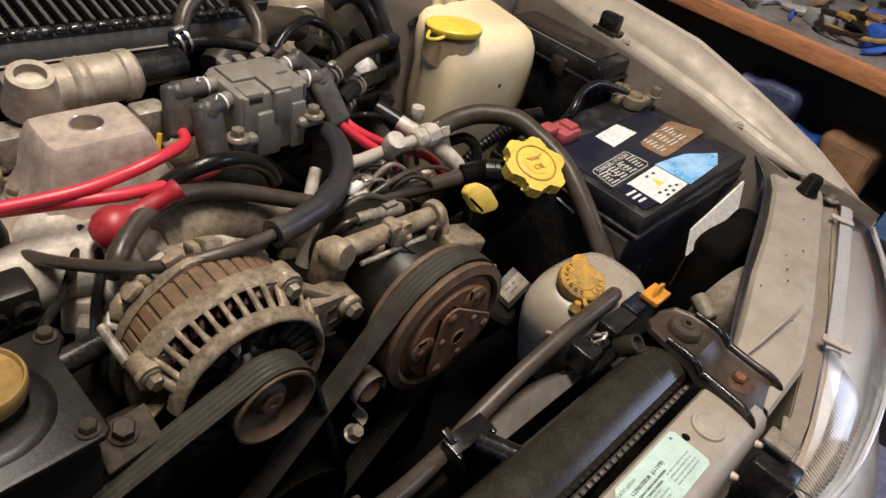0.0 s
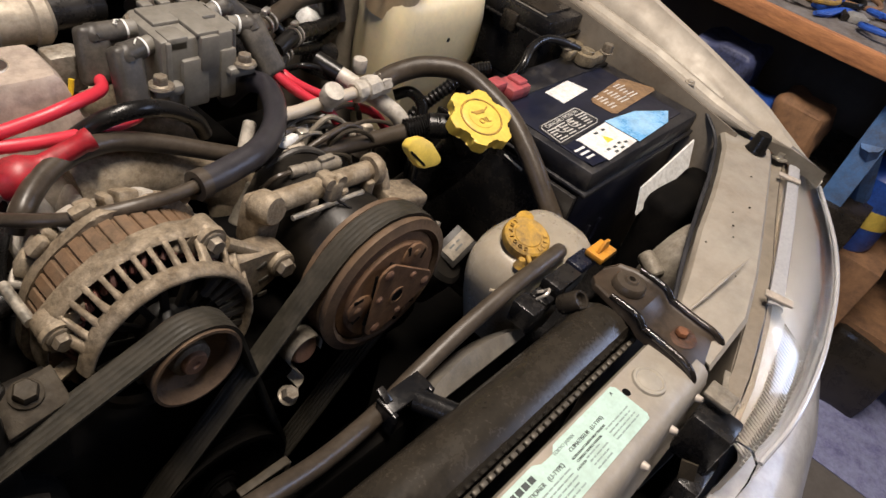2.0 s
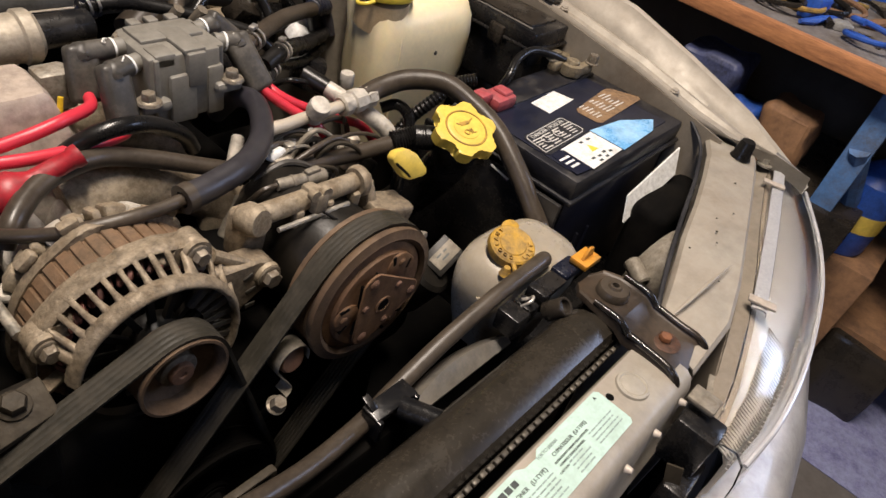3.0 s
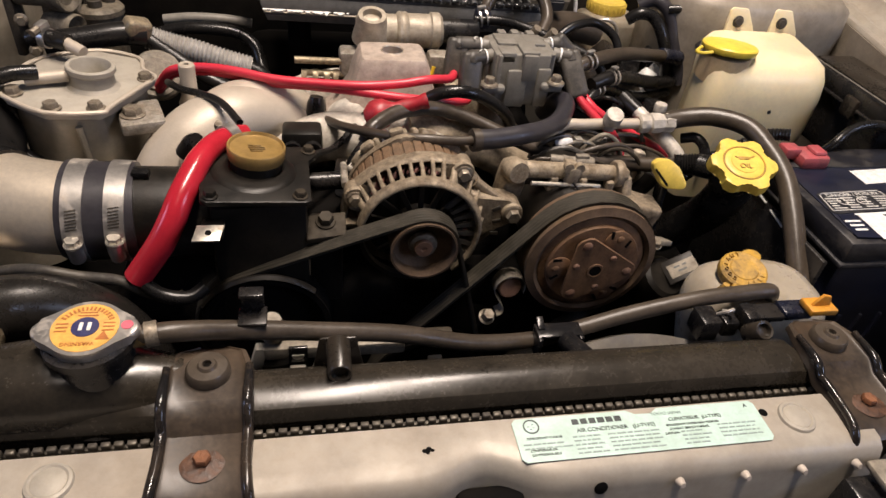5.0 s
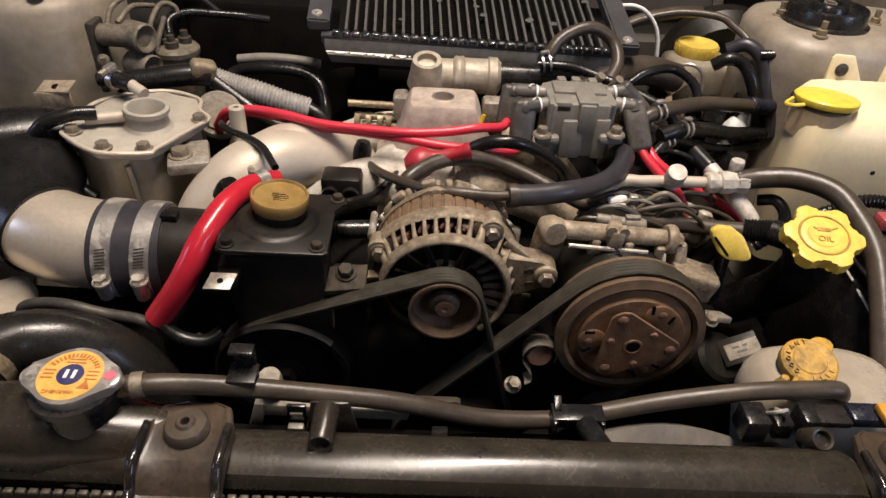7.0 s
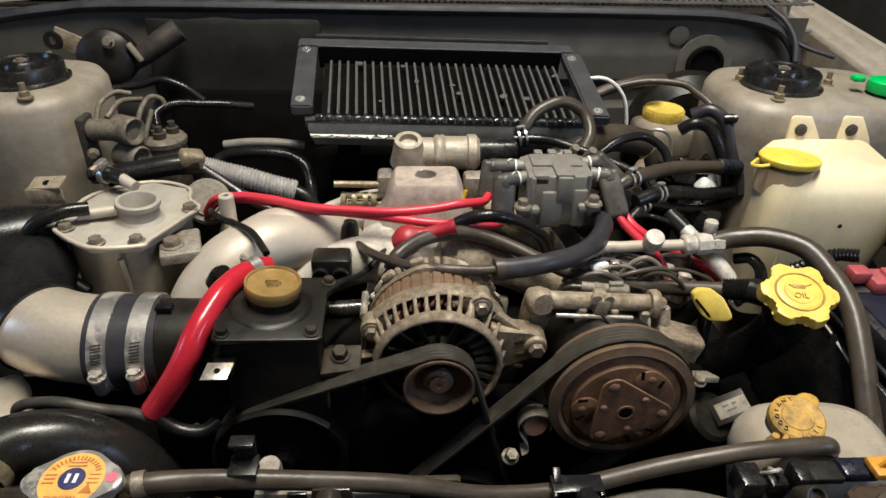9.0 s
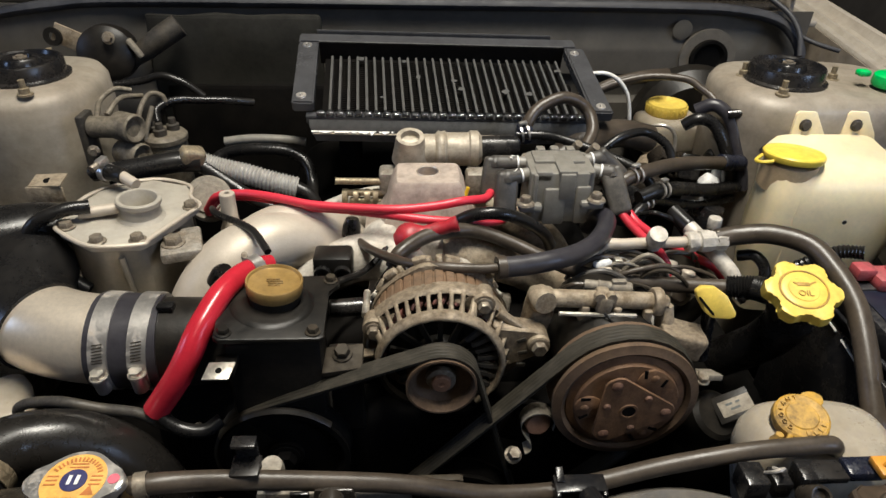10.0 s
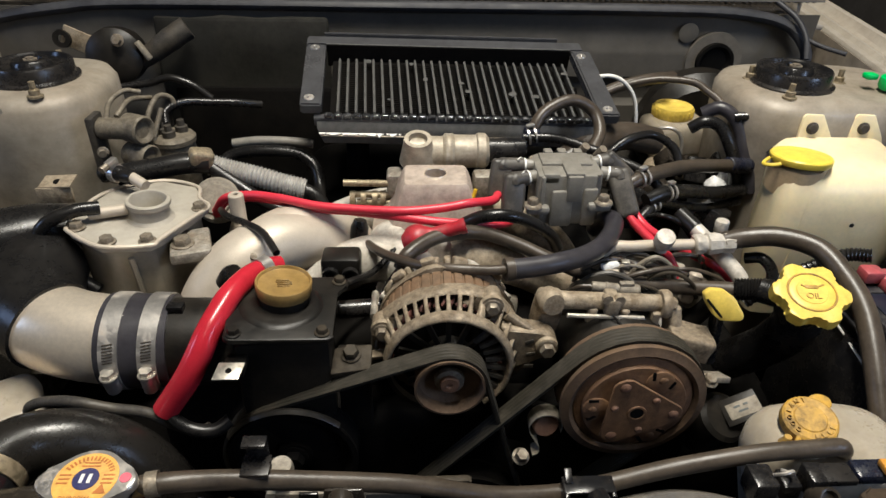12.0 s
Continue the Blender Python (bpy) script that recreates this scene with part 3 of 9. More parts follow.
    bm = lathe(bmesh.new(), [(0.030, -0.012), (0.040, -0.012), (0.047, -0.003), (0.047, 0.004), (0.030, 0.004)], (0.395, 0.80, 0.793), -Y, 32, closed=True)
    part("grommet_ring", bm, M["grommet_paint"], wall)
    bm = lathe(bmesh.new(), [(0, -0.004), (0.020, -0.004), (0.026, 0.002), (0.031, 0.002), (0.031, -0.006)], (0.395, 0.79, 0.793), -Y, 28)
    part("grommet", bm, M["black_and_shade"], wall, "black rubber grommet")
    bm = lathe(bmesh.new(), [(0, 0.0012), (0.013, 0.001), (0.016, 0)], (0.345, 0.799, 0.838), -Y, 20)
    part("blanking_plug", bm, M["firewall_paint"], wall)
    # no pad known here: dark sheet added to darken the firewall
    part("darkening_sheet", rough_up(box(bmesh.new(), (-0.37, 0.792, 0.755), (0.27, 0.014, 0.205), 0.006), 0.006, 16, 4), M["firewall_dark"], wall, "dark sheet added to darken the firewall")
    # added sheet; its near-black paints the shade low on the firewall
    part("shade_pad", rough_up(box(bmesh.new(), (-0.16, 0.788, 0.60), (0.66, 0.018, 0.30), 0.008), 0.003, 30, 3), M["black_and_shade"], wall, "near-black sheet added as shade low on the firewall")
    # unseen mass, added near-black to fill the dark behind the engine
    part("shade_block", box(bmesh.new(), (-0.06, 0.66, 0.54), (0.44, 0.24, 0.26), 0.05, None, 4), M["black_and_shade"], car)
    # cowl
    rows = [[(x, y, 0.872 + 0.10 * (y - 0.81)) for x in np.linspace(-0.80, 0.50, 3)] for y in (0.81, 0.84, 0.97)]
    cowl = part("cowl_panel", sheet(bmesh.new(), rows, 0.004, (0, 0, -1)), M["dusty_plastic"], car, "black plastic cowl with a slotted grille")
    for k in range(86):
        x = -0.33 + 0.0105 * k
        part("grille_slat", box(bmesh.new(), (x, 0.860, 0.8815), (0.004, 0.040, 0.006)), M["grey_plastic"] if k % 9 else M["black_plastic"], cowl)
    for y in (0.840, 0.861, 0.882):
        part("grille_bar", box(bmesh.new(), (0.12, y, 0.884 + (y - 0.86) * 0.1), (0.92, 0.0025, 0.004)), M["grey_plastic"], cowl)
    part("wiper_panel", box(bmesh.new(), (-0.10, 1.02, 0.92), (1.16, 0.10, 0.06), 0.01), M["black_plastic"], cowl)
    bm = tube(bmesh.new(), [(-0.83, 0.79, 0.826), (-0.74, 0.80, 0.850), (-0.64, 0.80, 0.866), (-0.52, 0.80, 0.874), (-0.1, 0.80, 0.874), (0.30, 0.80, 0.873), (0.43, 0.80, 0.868), (0.50, 0.79, 0.853), (0.53, 0.77, 0.82), (0.53, 0.76, 0.79)],
              0.011, 10, 8, flat=0.8)
    part("weatherstrip", bm, M["seal_rubber"], car, "black rubber bonnet seal")
    part("corner_panel", sheet(bmesh.new(), [[(-0.86, 0.81, 0.865), (-0.60, 0.82, 0.885)], [(-0.86, 0.98, 0.885), (-0.60, 0.98, 0.90)]], 0.003, (0, 0, -1)), M["outer_paint"], cowl)
    # hinge at the rear corner
    bm = bmesh.new()
    box(bm, (0.560, 0.86, 0.842), (0.05, 0.06, 0.010), 0.003)
    box(bm, (0.545, 0.875, 0.866), (0.010, 0.050, 0.045), 0.004)
    part("bonnet_hinge", rough_up(bm, 0.002, 60), M["body_paint"], car)
    # floor of the bay, unseen and added; near-black keeps the depths dark
    part("added_bay_floor", box(bmesh.new(), (-0.08, 0.40, 0.27), (1.36, 1.0, 0.02)), M["black_and_shade"], car)
    part("crossmember", box(bmesh.new(), (-0.08, 0.08, 0.36), (1.1, 0.10, 0.08), 0.015), M["black_and_shade"], car)
    for x in (0.60, -0.76):
        bm = lathe(bmesh.new(), [(0.16, -0.09), (0.27, -0.09), (0.295, -0.06), (0.295, 0.06), (0.27, 0.09), (0.16, 0.09)], (x, 0.58, 0.295), X, 40, closed=True)
        tyre = part("tyre", bm, M["rubber"], car)
        part("rim", lathe(bmesh.new(), [(0, -0.05), (0.10, -0.06), (0.162, -0.08), (0.162, 0.08), (0.10, 0.06), (0, 0.05)], (x, 0.58, 0.295), X, 32), M["cast_alloy"], tyre)

    # the upper core support
    xs = np.linspace(-0.76, 0.232, 110)
    prof = [(-0.0385, 0.672), (-0.0385, 0.690), (-0.0405, 0.6935), (-0.050, 0.694), (-0.070, 0.694), (-0.082, 0.693), (-0.088, 0.689), (-0.092, 0.678), (-0.094, 0.640), (-0.10, 0.628)]
    rows = []
    for y, z in prof:
        k = min(1, max(0, (-0.060 - y) / 0.012))
        rows.append([(x, y + k * (0.004 / (1 + math.exp((x + 0.03) * 160)) + 0.014 * math.exp(-((x + 0.064) / 0.024) ** 2)), z) for x in xs])
    sup = part("core_support", sheet(bmesh.new(), rows, 0.0015, (0, 0.3, -1)), M["body_paint"], car, "dusty beige core support across the front")
    for x in (0.176, -0.327):
        part("plug", lathe(bmesh.new(), [(0, 0.0026), (0.0085, 0.0026), (0.0100, 0.0016), (0.0112, 0.0026), (0.0130, 0.0020), (0.0138, 0)], (x, -0.060, 0.694), Z, 32), M["lid_alloy"], sup, "round beige plastic plug")
    part("screw_hole", lathe(bmesh.new(), [(0, 0.0004), (0.0024, 0.0004), (0.0034, 0)], (0.152, -0.0535, 0.6942), Z, 14), M["black_and_shade"], sup)
    for x in (0.21, 0.165, 0.12, 0.07, -0.15, -0.36):
        part("clip", lathe(bmesh.new(), [(0, 0.005), (0.002, 0.005), (0.003, 0.0025), (0.0035, 0)], (x, -0.0925, 0.680), (0, -1, 0.4), 10), M["plug_plastic"], sup)
    # solid block on the face; near-black paints the shade of the opening
    part("latch_opening", box(bmesh.new(), (-0.060, -0.084, 0.662), (0.046, 0.016, 0.022), 0.004), M["black_and_shade"], sup, "dark block standing for the shaded bonnet latch opening")
    for x, w in ((-0.018, 0.024), (-0.104, 0.020)):
        part("latch_bracket", box(bmesh.new(), (x, -0.094, 0.663), (w, 0.012, 0.014), 0.003), M["body_paint"], sup)
    part("drain_hole", lathe(bmesh.new(), [(0, 0.0006), (0.0042, 0.0006), (0.0050, 0)], (0.013, -0.0915, 0.680), (0, -1, 0.35), 16), M["black_and_shade"], sup)
    for x, y, r in ((-0.1030, -0.0605, 0.0014), (-0.1000, -0.0595, 0.0017), (-0.0975, -0.0605, 0.0010), (-0.1010, -0.0620, 0.0011)):
        part("chipped_spot", lathe(bmesh.new(), [(0, 0.0005), (r, 0.0004), (r * 1.3, 0)], (x, y, 0.6941), Z, 6), M["black_and_shade"], sup)

    # the strip over the headlamp
    inner = [(0.252, -0.042), (0.315, -0.021), (0.376, 0.0), (0.44, 0.017), (0.50, 0.035), (0.56, 0.055), (0.604, 0.076)]
    outer = [(0.240, -0.088), (0.308, -0.087), (0.36, -0.072), (0.44, -0.046), (0.53, -0.018), (0.585, -0.001), (0.626, 0.013)]
    rows = []
    for t, z in ((0, 0.690), (0, 0.712), (0.06, 0.716), (0.35, 0.7165), (0.7, 0.7145), (0.94, 0.713), (1, 0.709), (1, 0.662)):
        rows.append([(a[0] + t * (b[0] - a[0]), a[1] + t * (b[1] - a[1]), z - (0.024, 0.012, 0.004, 0, 0, 0.001, 0.003)[k]) for k, (a, b) in enumerate(zip(inner, outer))])
    strip = part("headlamp_panel", sheet(bmesh.new(), rows, 0.0015, (0, 0, -1)), M["body_paint"], car, "grey-beige pressed panel over the headlamp")
    bm = tube(bmesh.new(), [(0.266, -0.045, 0.7000), (0.29, -0.048, 0.7070), (0.325, -0.051, 0.7140), (0.366, -0.054, 0.7166)], (0.0006, 0.0018, 0.0018, 0.0004), 10, 6, 0.6)
    part("pressed_crease", bm, M["body_paint"], strip)
    part("bonnet_stop", lathe(bmesh.new(), [(0, 0.022), (0.008, 0.022), (0.0095, 0.019), (0.011, 0.004), (0.013, 0), (0, 0)], (0.592, 0.026, 0.715), Z, 20), M["rubber"], strip, "black rubber bonnet stop")
    part("edge_seal", tube(bmesh.new(), [(0.265, -0.036, 0.690), (0.34, -0.008, 0.698), (0.44, 0.022, 0.697), (0.52, 0.045, 0.697), (0.585, 0.072, 0.705), (0.60, 0.10, 0.722)], 0.0024, 8), M["seal_rubber"], strip)
    for x, y, r in ((0.405, -0.022, 0.0011), (0.386, -0.030, 0.0008), (0.352, -0.016, 0.0009), (0.428, -0.012, 0.0007), (0.455, -0.020, 0.0010), (0.520, 0.004, 0.0009), (0.330, -0.056, 0.0007)):
        part("chipped_spot", lathe(bmesh.new(), [(0, 0.0006), (r, 0.0005), (r * 1.2, 0)], (x, y, 0.7163), Z, 7), M["black_and_shade"], strip)
    # bumper cover
    base = [(0.02, -0.215), (0.13, -0.212), (0.24, -0.205), (0.32, -0.197), (0.43, -0.182), (0.55, -0.150), (0.66, -0.095), (0.73, -0.01), (0.745, 0.08)]
    rows = [[(x, y + dy, z - 0.02 * max(0, 0.24 - x) / 0.24) for x, y in base] for dy, z in ((0.055, 0.583), (0.02, 0.580), (-0.006, 0.570), (-0.026, 0.545), (-0.040, 0.50), (-0.045, 0.44), (-0.040, 0.30), (0.0, 0.20))]
    part("bumper_cover", sheet(bmesh.new(), rows, 0.003, (0, 1, 0)), M["bumper_plastic"], car, "pale beige bumper cover")
    rows = [[(-1 * x - 0.16, y, z) for x, y, z in row] for row in rows]
    part("bumper_cover", sheet(bmesh.new(), rows, 0.003, (0, 1, 0)), M["bumper_plastic"], car, "pale beige bumper cover")
    # dark brackets between the support and the lamp
    bm = bmesh.new()
    box(bm, (0.215, -0.115, 0.648), (0.03, 0.035, 0.05), 0.004)
    box(bm, (0.205, -0.128, 0.60), (0.05, 0.02, 0.05), 0.004)
    box(bm, (0.12, -0.128, 0.60), (0.24, 0.012, 0.014), 0.003)
    part("grille_bracket", bm, M["black_plastic"], car)
    # added box that blacks out the shaded space beside the battery
    part("shade_box", box(bmesh.new(), (0.535, 0.062, 0.56), (0.13, 0.05, 0.20), 0.015, None, 3), M["black_and_shade"], car)
    bm = box(bmesh.new(), (0.262, -0.110, 0.668), (0.026, 0.020, 0.003), 0.001, pose(0, 0, 0, 0, -12, 20))
    box(bm, (0.256, -0.118, 0.652), (0.022, 0.003, 0.032), 0.001, pose(0, 0, 0, 0, 0, 20))
    part("lamp_bracket", bm, M["solenoid_alloy"], car, "dusty brown folded lamp bracket")
    hook = sheet(bmesh.new(), [[(0.186, -0.112, 0.640), (0.192, -0.124, 0.640)], [(0.182, -0.122, 0.612), (0.188, -0.134, 0.612)], [(0.184, -0.130, 0.588), (0.190, -0.142, 0.588)], [(0.194, -0.138, 0.578), (0.200, -0.150, 0.578)]], 0.0018, (1, 0, 0))
    part("latch_hook", hook, M["bracket_brown"], car, "brown steel hook plate")
    part("lamp_bracket", box(bmesh.new(), (0.226, -0.106, 0.682), (0.020, 0.024, 0.006), 0.002), M["solenoid_alloy"], car)
    part("front_beam", box(bmesh.new(), (-0.08, -0.12, 0.50), (0.9, 0.04, 0.08), 0.008), M["black_and_shade"], car)
    part("condenser", box(bmesh.new(), (-0.10, -0.065, 0.52), (0.62, 0.012, 0.22), 0.003), M["core_black"], car)
    part("support_side", box(bmesh.new(), (0.255, -0.045, 0.535), (0.035, 0.07, 0.27), 0.006), M["bay_paint"], car)
    part("support_side", box(bmesh.new(), (-0.46, -0.045, 0.535), (0.035, 0.07, 0.27), 0.006), M["bay_paint"], car)
    return car


car_body()


def headlamp():
    lamp = thing("headlamp", (0.45, -0.08, 0.56), "clear headlamp with a ribbed lens and dusty beige housing", "headlamp")
    top = [(0.216, -0.127), (0.272, -0.116), (0.340, -0.097), (0.42, -0.072), (0.50, -0.046), (0.585, -0.020), (0.664, 0.002)]
    crest = [(0.232, -0.156), (0.285, -0.160), (0.350, -0.156), (0.42, -0.146), (0.51, -0.128), (0.60, -0.098), (0.706, -0.048)]
    drop = (0.034, 0.017, 0.005, 0, 0, 0, 0)   # the lamp slopes down towards the grille
    rows = []
    for t, z, o in ((0.0, 0.694, 0), (0.35, 0.690, 0), (0.75, 0.680, 0), (1.0, 0.664, 0.002), (1.0, 0.640, 0.007), (1.0, 0.605, 0.010), (1.0, 0.570, 0.010)):
        rows.append([(a[0] + t * (b[0] - a[0]) + o * 0.3, a[1] + t * (b[1] - a[1]) - o, z - drop[k] * (1 - 0.4 * t)) for k, (a, b) in enumerate(zip(top, crest))])
    fine = []
    for row in rows:
        fine.append([tuple(q) for q in spline(row, 4)])
    lens = part("lens", sheet(bmesh.new(), fine, 0.0025, (0, 0.4, -1)), M["clear_lens"], lamp, "clear plastic lens, slightly hazed")
    lens.visible_shadow = False
    rows = [[(a[0] + t * (b[0] - a[0]), a[1] + t * (b[1] - a[1]) + 0.006, z - drop[k] * (1 - 0.4 * t)) for k, (a, b) in enumerate(zip(top, crest))] for t, z in ((0.03, 0.687), (0.4, 0.681), (0.74, 0.671), (0.96, 0.655), (1.0, 0.63), (1.0, 0.60), (1.0, 0.567))]
    part("reflector", sheet(bmesh.new(), rows, 0.003, (0, 1, 0)), M["reflector"], lamp, "silvered reflector")
    for k in range(34):
        t = k / 33
        i = t * 3.2
        j = min(int(i), 5)
        a, b = V((*crest[j], 0)), V((*crest[j + 1], 0))
        q = a.lerp(b, i - j) + V((0.004, 0.007, 0))
        part("reflector_rib", box(bmesh.new(), (q.x, q.y - 0.001, 0.628 - 0.6 * (drop[j] + (drop[j + 1] - drop[j]) * (i - j))), (0.0022, 0.004, 0.040), 0.001), M["reflector"], lamp)
    rim = [(b[0] + 0.001, b[1] - 0.003, 0.6655 - 0.6 * drop[n]) for n, b in enumerate(crest)]
    part("lens_rim", tube(bmesh.new(), rim, 0.0022, 8, 5), M["lamp_strip"], lamp, "grey moulded edge of the lens")
    for n in range(40):
        i = n / 39 * 2.3
        j = int(i)
        a, b = V((*top[j], 0)).lerp(V((*top[j + 1], 0)), i - j), V((*crest[j], 0)).lerp(V((*crest[j + 1], 0)), i - j)
        p, q = a.lerp(b, 0.45), a.lerp(b, 0.90)
        d = drop[j] + (drop[j + 1] - drop[j]) * (i - j)
        part("flute", rod(bmesh.new(), (p.x, p.y + 0.006, 0.6815 - 0.82 * d), (q.x, q.y + 0.006, 0.6635 - 0.64 * d), 0.0010, n=6), M["reflector"], lamp)
    back = [[(a[0] + 0.004, a[1] + 0.006 + d, z - drop[k]) for k, a in enumerate(top)] for d, z in ((-0.012, 0.687), (-0.004, 0.6935), (0.009, 0.691), (0.013, 0.660), (0.018, 0.57))]
    part("housing", sheet(bmesh.new(), back, 0.003, (0, 0.3, -1)), M["bay_paint"], lamp, "dusty beige housing edge")
    for x, y in ((0.362, -0.084), (0.600, -0.012)):
        part("clip", box(bmesh.new(), (x, y - 0.011, 0.7020), (0.010, 0.026, 0.003), 0.001, pose(0, 0, 0, 0, 0, 15)), M["plug_plastic"], lamp)
    edge = [(0.352, -0.090), (0.405, -0.0765), (0.465, -0.0605), (0.52, -0.0455), (0.585, -0.0270), (0.664, -0.004)]
    rows = [[tuple(q) for q in spline([(x + u, y - v, z) for x, y in edge], 3)] for u, v, z in ((0, 0, 0.6985), (0.003, 0.007, 0.7000), (0.005, 0.0125, 0.6985), (0.006, 0.0145, 0.6940))]
    part("chrome_strip", sheet(bmesh.new(), rows, 0.002, (0, 0, -1)), M["lamp_strip"], lamp)
    part("fixing_screw", lathe(bmesh.new(), [(0, 0.008), (0.004, 0.008), (0.0045, 0.002), (0.010, 0.002), (0.010, 0), (0, 0)], (0.640, 0.004, 0.700), Z, 14), M["zinc_plate"], lamp)
    bm = lathe(bmesh.new(), [(0, -0.05), (0.03, -0.05), (0.042, -0.03), (0.055, 0.0), (0.055, 0.012), (0.045, 0.03), (0.03, 0.032), (0, 0.032)], (0.41, -0.005, 0.635), (0.15, 1, 0.15), 28)
    part("rear_cover", bm, M["solenoid_alloy"], lamp, "beige round bulb cover")
    part("bulb_plug", rod(bmesh.new(), (0.352, 0.005, 0.652), (0.362, 0.03, 0.66), 0.009, n=14, bevel=0.002), M["solenoid_alloy"], lamp)


headlamp()


# ---- behind the fender: workbench and clutter ----
def workbench():
    b = thing("workbench", (1.45, 0.3, 0), "wooden workbench with an orange-brown front board and blue legs", "workbench")
    part("bench_board", box(bmesh.new(), (1.45, -0.05, 0.730), (0.66, 2.5, 0.03), 0.003), M["bench_top"], b)
    part("front_board", box(bmesh.new(), (1.11, -0.05, 0.7285), (0.022, 2.5, 0.034), 0.003), M["bench_wood"], b, "orange-brown stained front board")
    for y in (-0.06, 0.62, -1.2, 1.12):
        part("leg", box(bmesh.new(), (1.16, y, 0.3575), (0.045, 0.045, 0.715), 0.003), M["blue_steel"], b, "blue painted steel leg")
    bm = bmesh.new()
    rod(bm, (1.14, -0.06, 0.60), (1.50, -0.22, 0.02), 0.02, n=8)
    part("brace", bm, M["blue_steel"], b)
    part("back_board", box(bmesh.new(), (1.77, -0.05, 0.35), (0.02, 2.5, 0.68)), M["dark_wall"], b)
    part("lower_shelf", box(bmesh.new(), (1.5, 0.0, 0.20), (0.5, 2.3, 0.02)), M["box_brown"], b)


workbench()


def clutter():
    rnd = random.Random(7)
    cols = ["black_plastic", "blue_plastic", "boot_plastic", "clamp_steel", "dusty_plastic", "silver_sleeve", "rubber", "old_yellow", "bolt_steel", "bolt_steel", "box_brown"]
    for k in range(130):
        x, y = 1.16 + rnd.random() * 0.5, -0.55 + rnd.random() * 1.5
        kind = rnd.random()
        mt = M[cols[rnd.randrange(len(cols))]]
        if kind < 0.5:
            a = rnd.random() * 6.3
            d = V((math.cos(a), math.sin(a), 0)) * (0.03 + 0.05 * rnd.random())
            r = 0.004 + 0.006 * rnd.random()
            q = V((x, y, 0.745 + r))
            bm = tube(bmesh.new(), [q - d, q - d * 0.3 + V((0, 0, 0.006)), q + d * 0.4, q + d], [r, r * 0.8, r * 1.1, r * 0.6], 8, 3)
            solo("hand_tool", bm, mt, "loose hand tool lying on the bench", "tool", "tools on the bench")
        elif kind < 0.8:
            s = (0.02 + 0.04 * rnd.random(), 0.02 + 0.05 * rnd.random(), 0.012 + 0.03 * rnd.random())
            solo("parts_box", box(bmesh.new(), (x, y, 0.745 + s[2] / 2), s, 0.004, pose(0, 0, 0, 0, 0, rnd.random() * 90)), mt, "small box of parts on the bench", "box", "boxes on the bench")
        else:
            r = 0.02 + 0.03 * rnd.random()
            pts = [(x + r * math.cos(t), y + r * 1.4 * math.sin(t), 0.750 + 0.004 * t) for t in np.linspace(0, 9, 18)]
            solo("cable_coil", tube(bmesh.new(), pts, 0.005, 8, 2), mt, "coiled cable on the bench", "cable", "cables on the bench")
    for x, y, s, mt, lab in ((1.20, 0.262, (0.15, 0.13, 0.17), "blue_bag", "dark blue bag with a crumpled top"), (1.20, 0.165, (0.10, 0.07, 0.10), "blue_plastic", "blue plastic box under the bench"), (1.21, 0.075, (0.12, 0.10, 0.13), "box_brown", "crumpled brown paper bag under the bench")):
        bm = box(bmesh.new(), (x, y, 0.21 + 0.26 + s[2] / 2), s, 0.02, None, 3)
        rough_up(bm, 0.016, 22, 3)
        solo("storage_bag", bm, M[mt], lab, "bag")
    solo("shelf_crate", box(bmesh.new(), (1.32, 0.12, 0.34), (0.4, 0.5, 0.26), 0.006), M["dusty_plastic"], "dark crate on the lower shelf", "crate")
    solo("cardboard_box", box(bmesh.new(), (1.30, -0.12, 0.18), (0.2, 0.20, 0.36), 0.004), M["box_brown"], "brown cardboard box under the bench", "box")
    bm = lathe(bmesh.new(), [(0, 0), (0.05, 0), (0.055, 0.01), (0.055, 0.16), (0.03, 0.19), (0.018, 0.20), (0.018, 0.23), (0, 0.23)], (1.27, -0.12, 0.36), Z, 24)
    solo("spray_bottle", bm, M["blue_plastic"], "blue plastic bottle with yellow band", "bottle")
    solo("bottle_band", lathe(bmesh.new(), [(0.0562, 0.06), (0.0566, 0.06), (0.0566, 0.10), (0.0562, 0.10)], (1.27, -0.12, 0.36), Z, 24, closed=True), M["yellow_plastic"], "yellow paper band round a blue bottle", "band")
    bm = box(bmesh.new(), (1.36, -0.30, 0.10), (0.26, 0.16, 0.20), 0.015)
    rough_up(bm, 0.015, 14, 2)
    solo("tool_bag", bm, M["dusty_plastic"], "dark grey tool bag on the floor", "bag")
    solo("floor_box", box(bmesh.new(), (1.62, -0.46, 0.09), (0.28, 0.2, 0.18), 0.005), M["dusty_plastic"], "dark box on the garage floor", "box")
    # added sheet; its lilac paints bluish daylight on the floor
    bm = sheet(bmesh.new(), [[(1.05 + 0.12 * i, -0.75 + 0.12 * j, 0.004 + 0.006 * noise.noise(V((i, j, 0.3)))) for j in range(5)] for i in range(5)], 0.002, (0, 0, -1))
    solo("rag", bm, M["floor_daylight"], "pale lilac sheet standing for bluish daylight on the floor", "rag")


clutter()

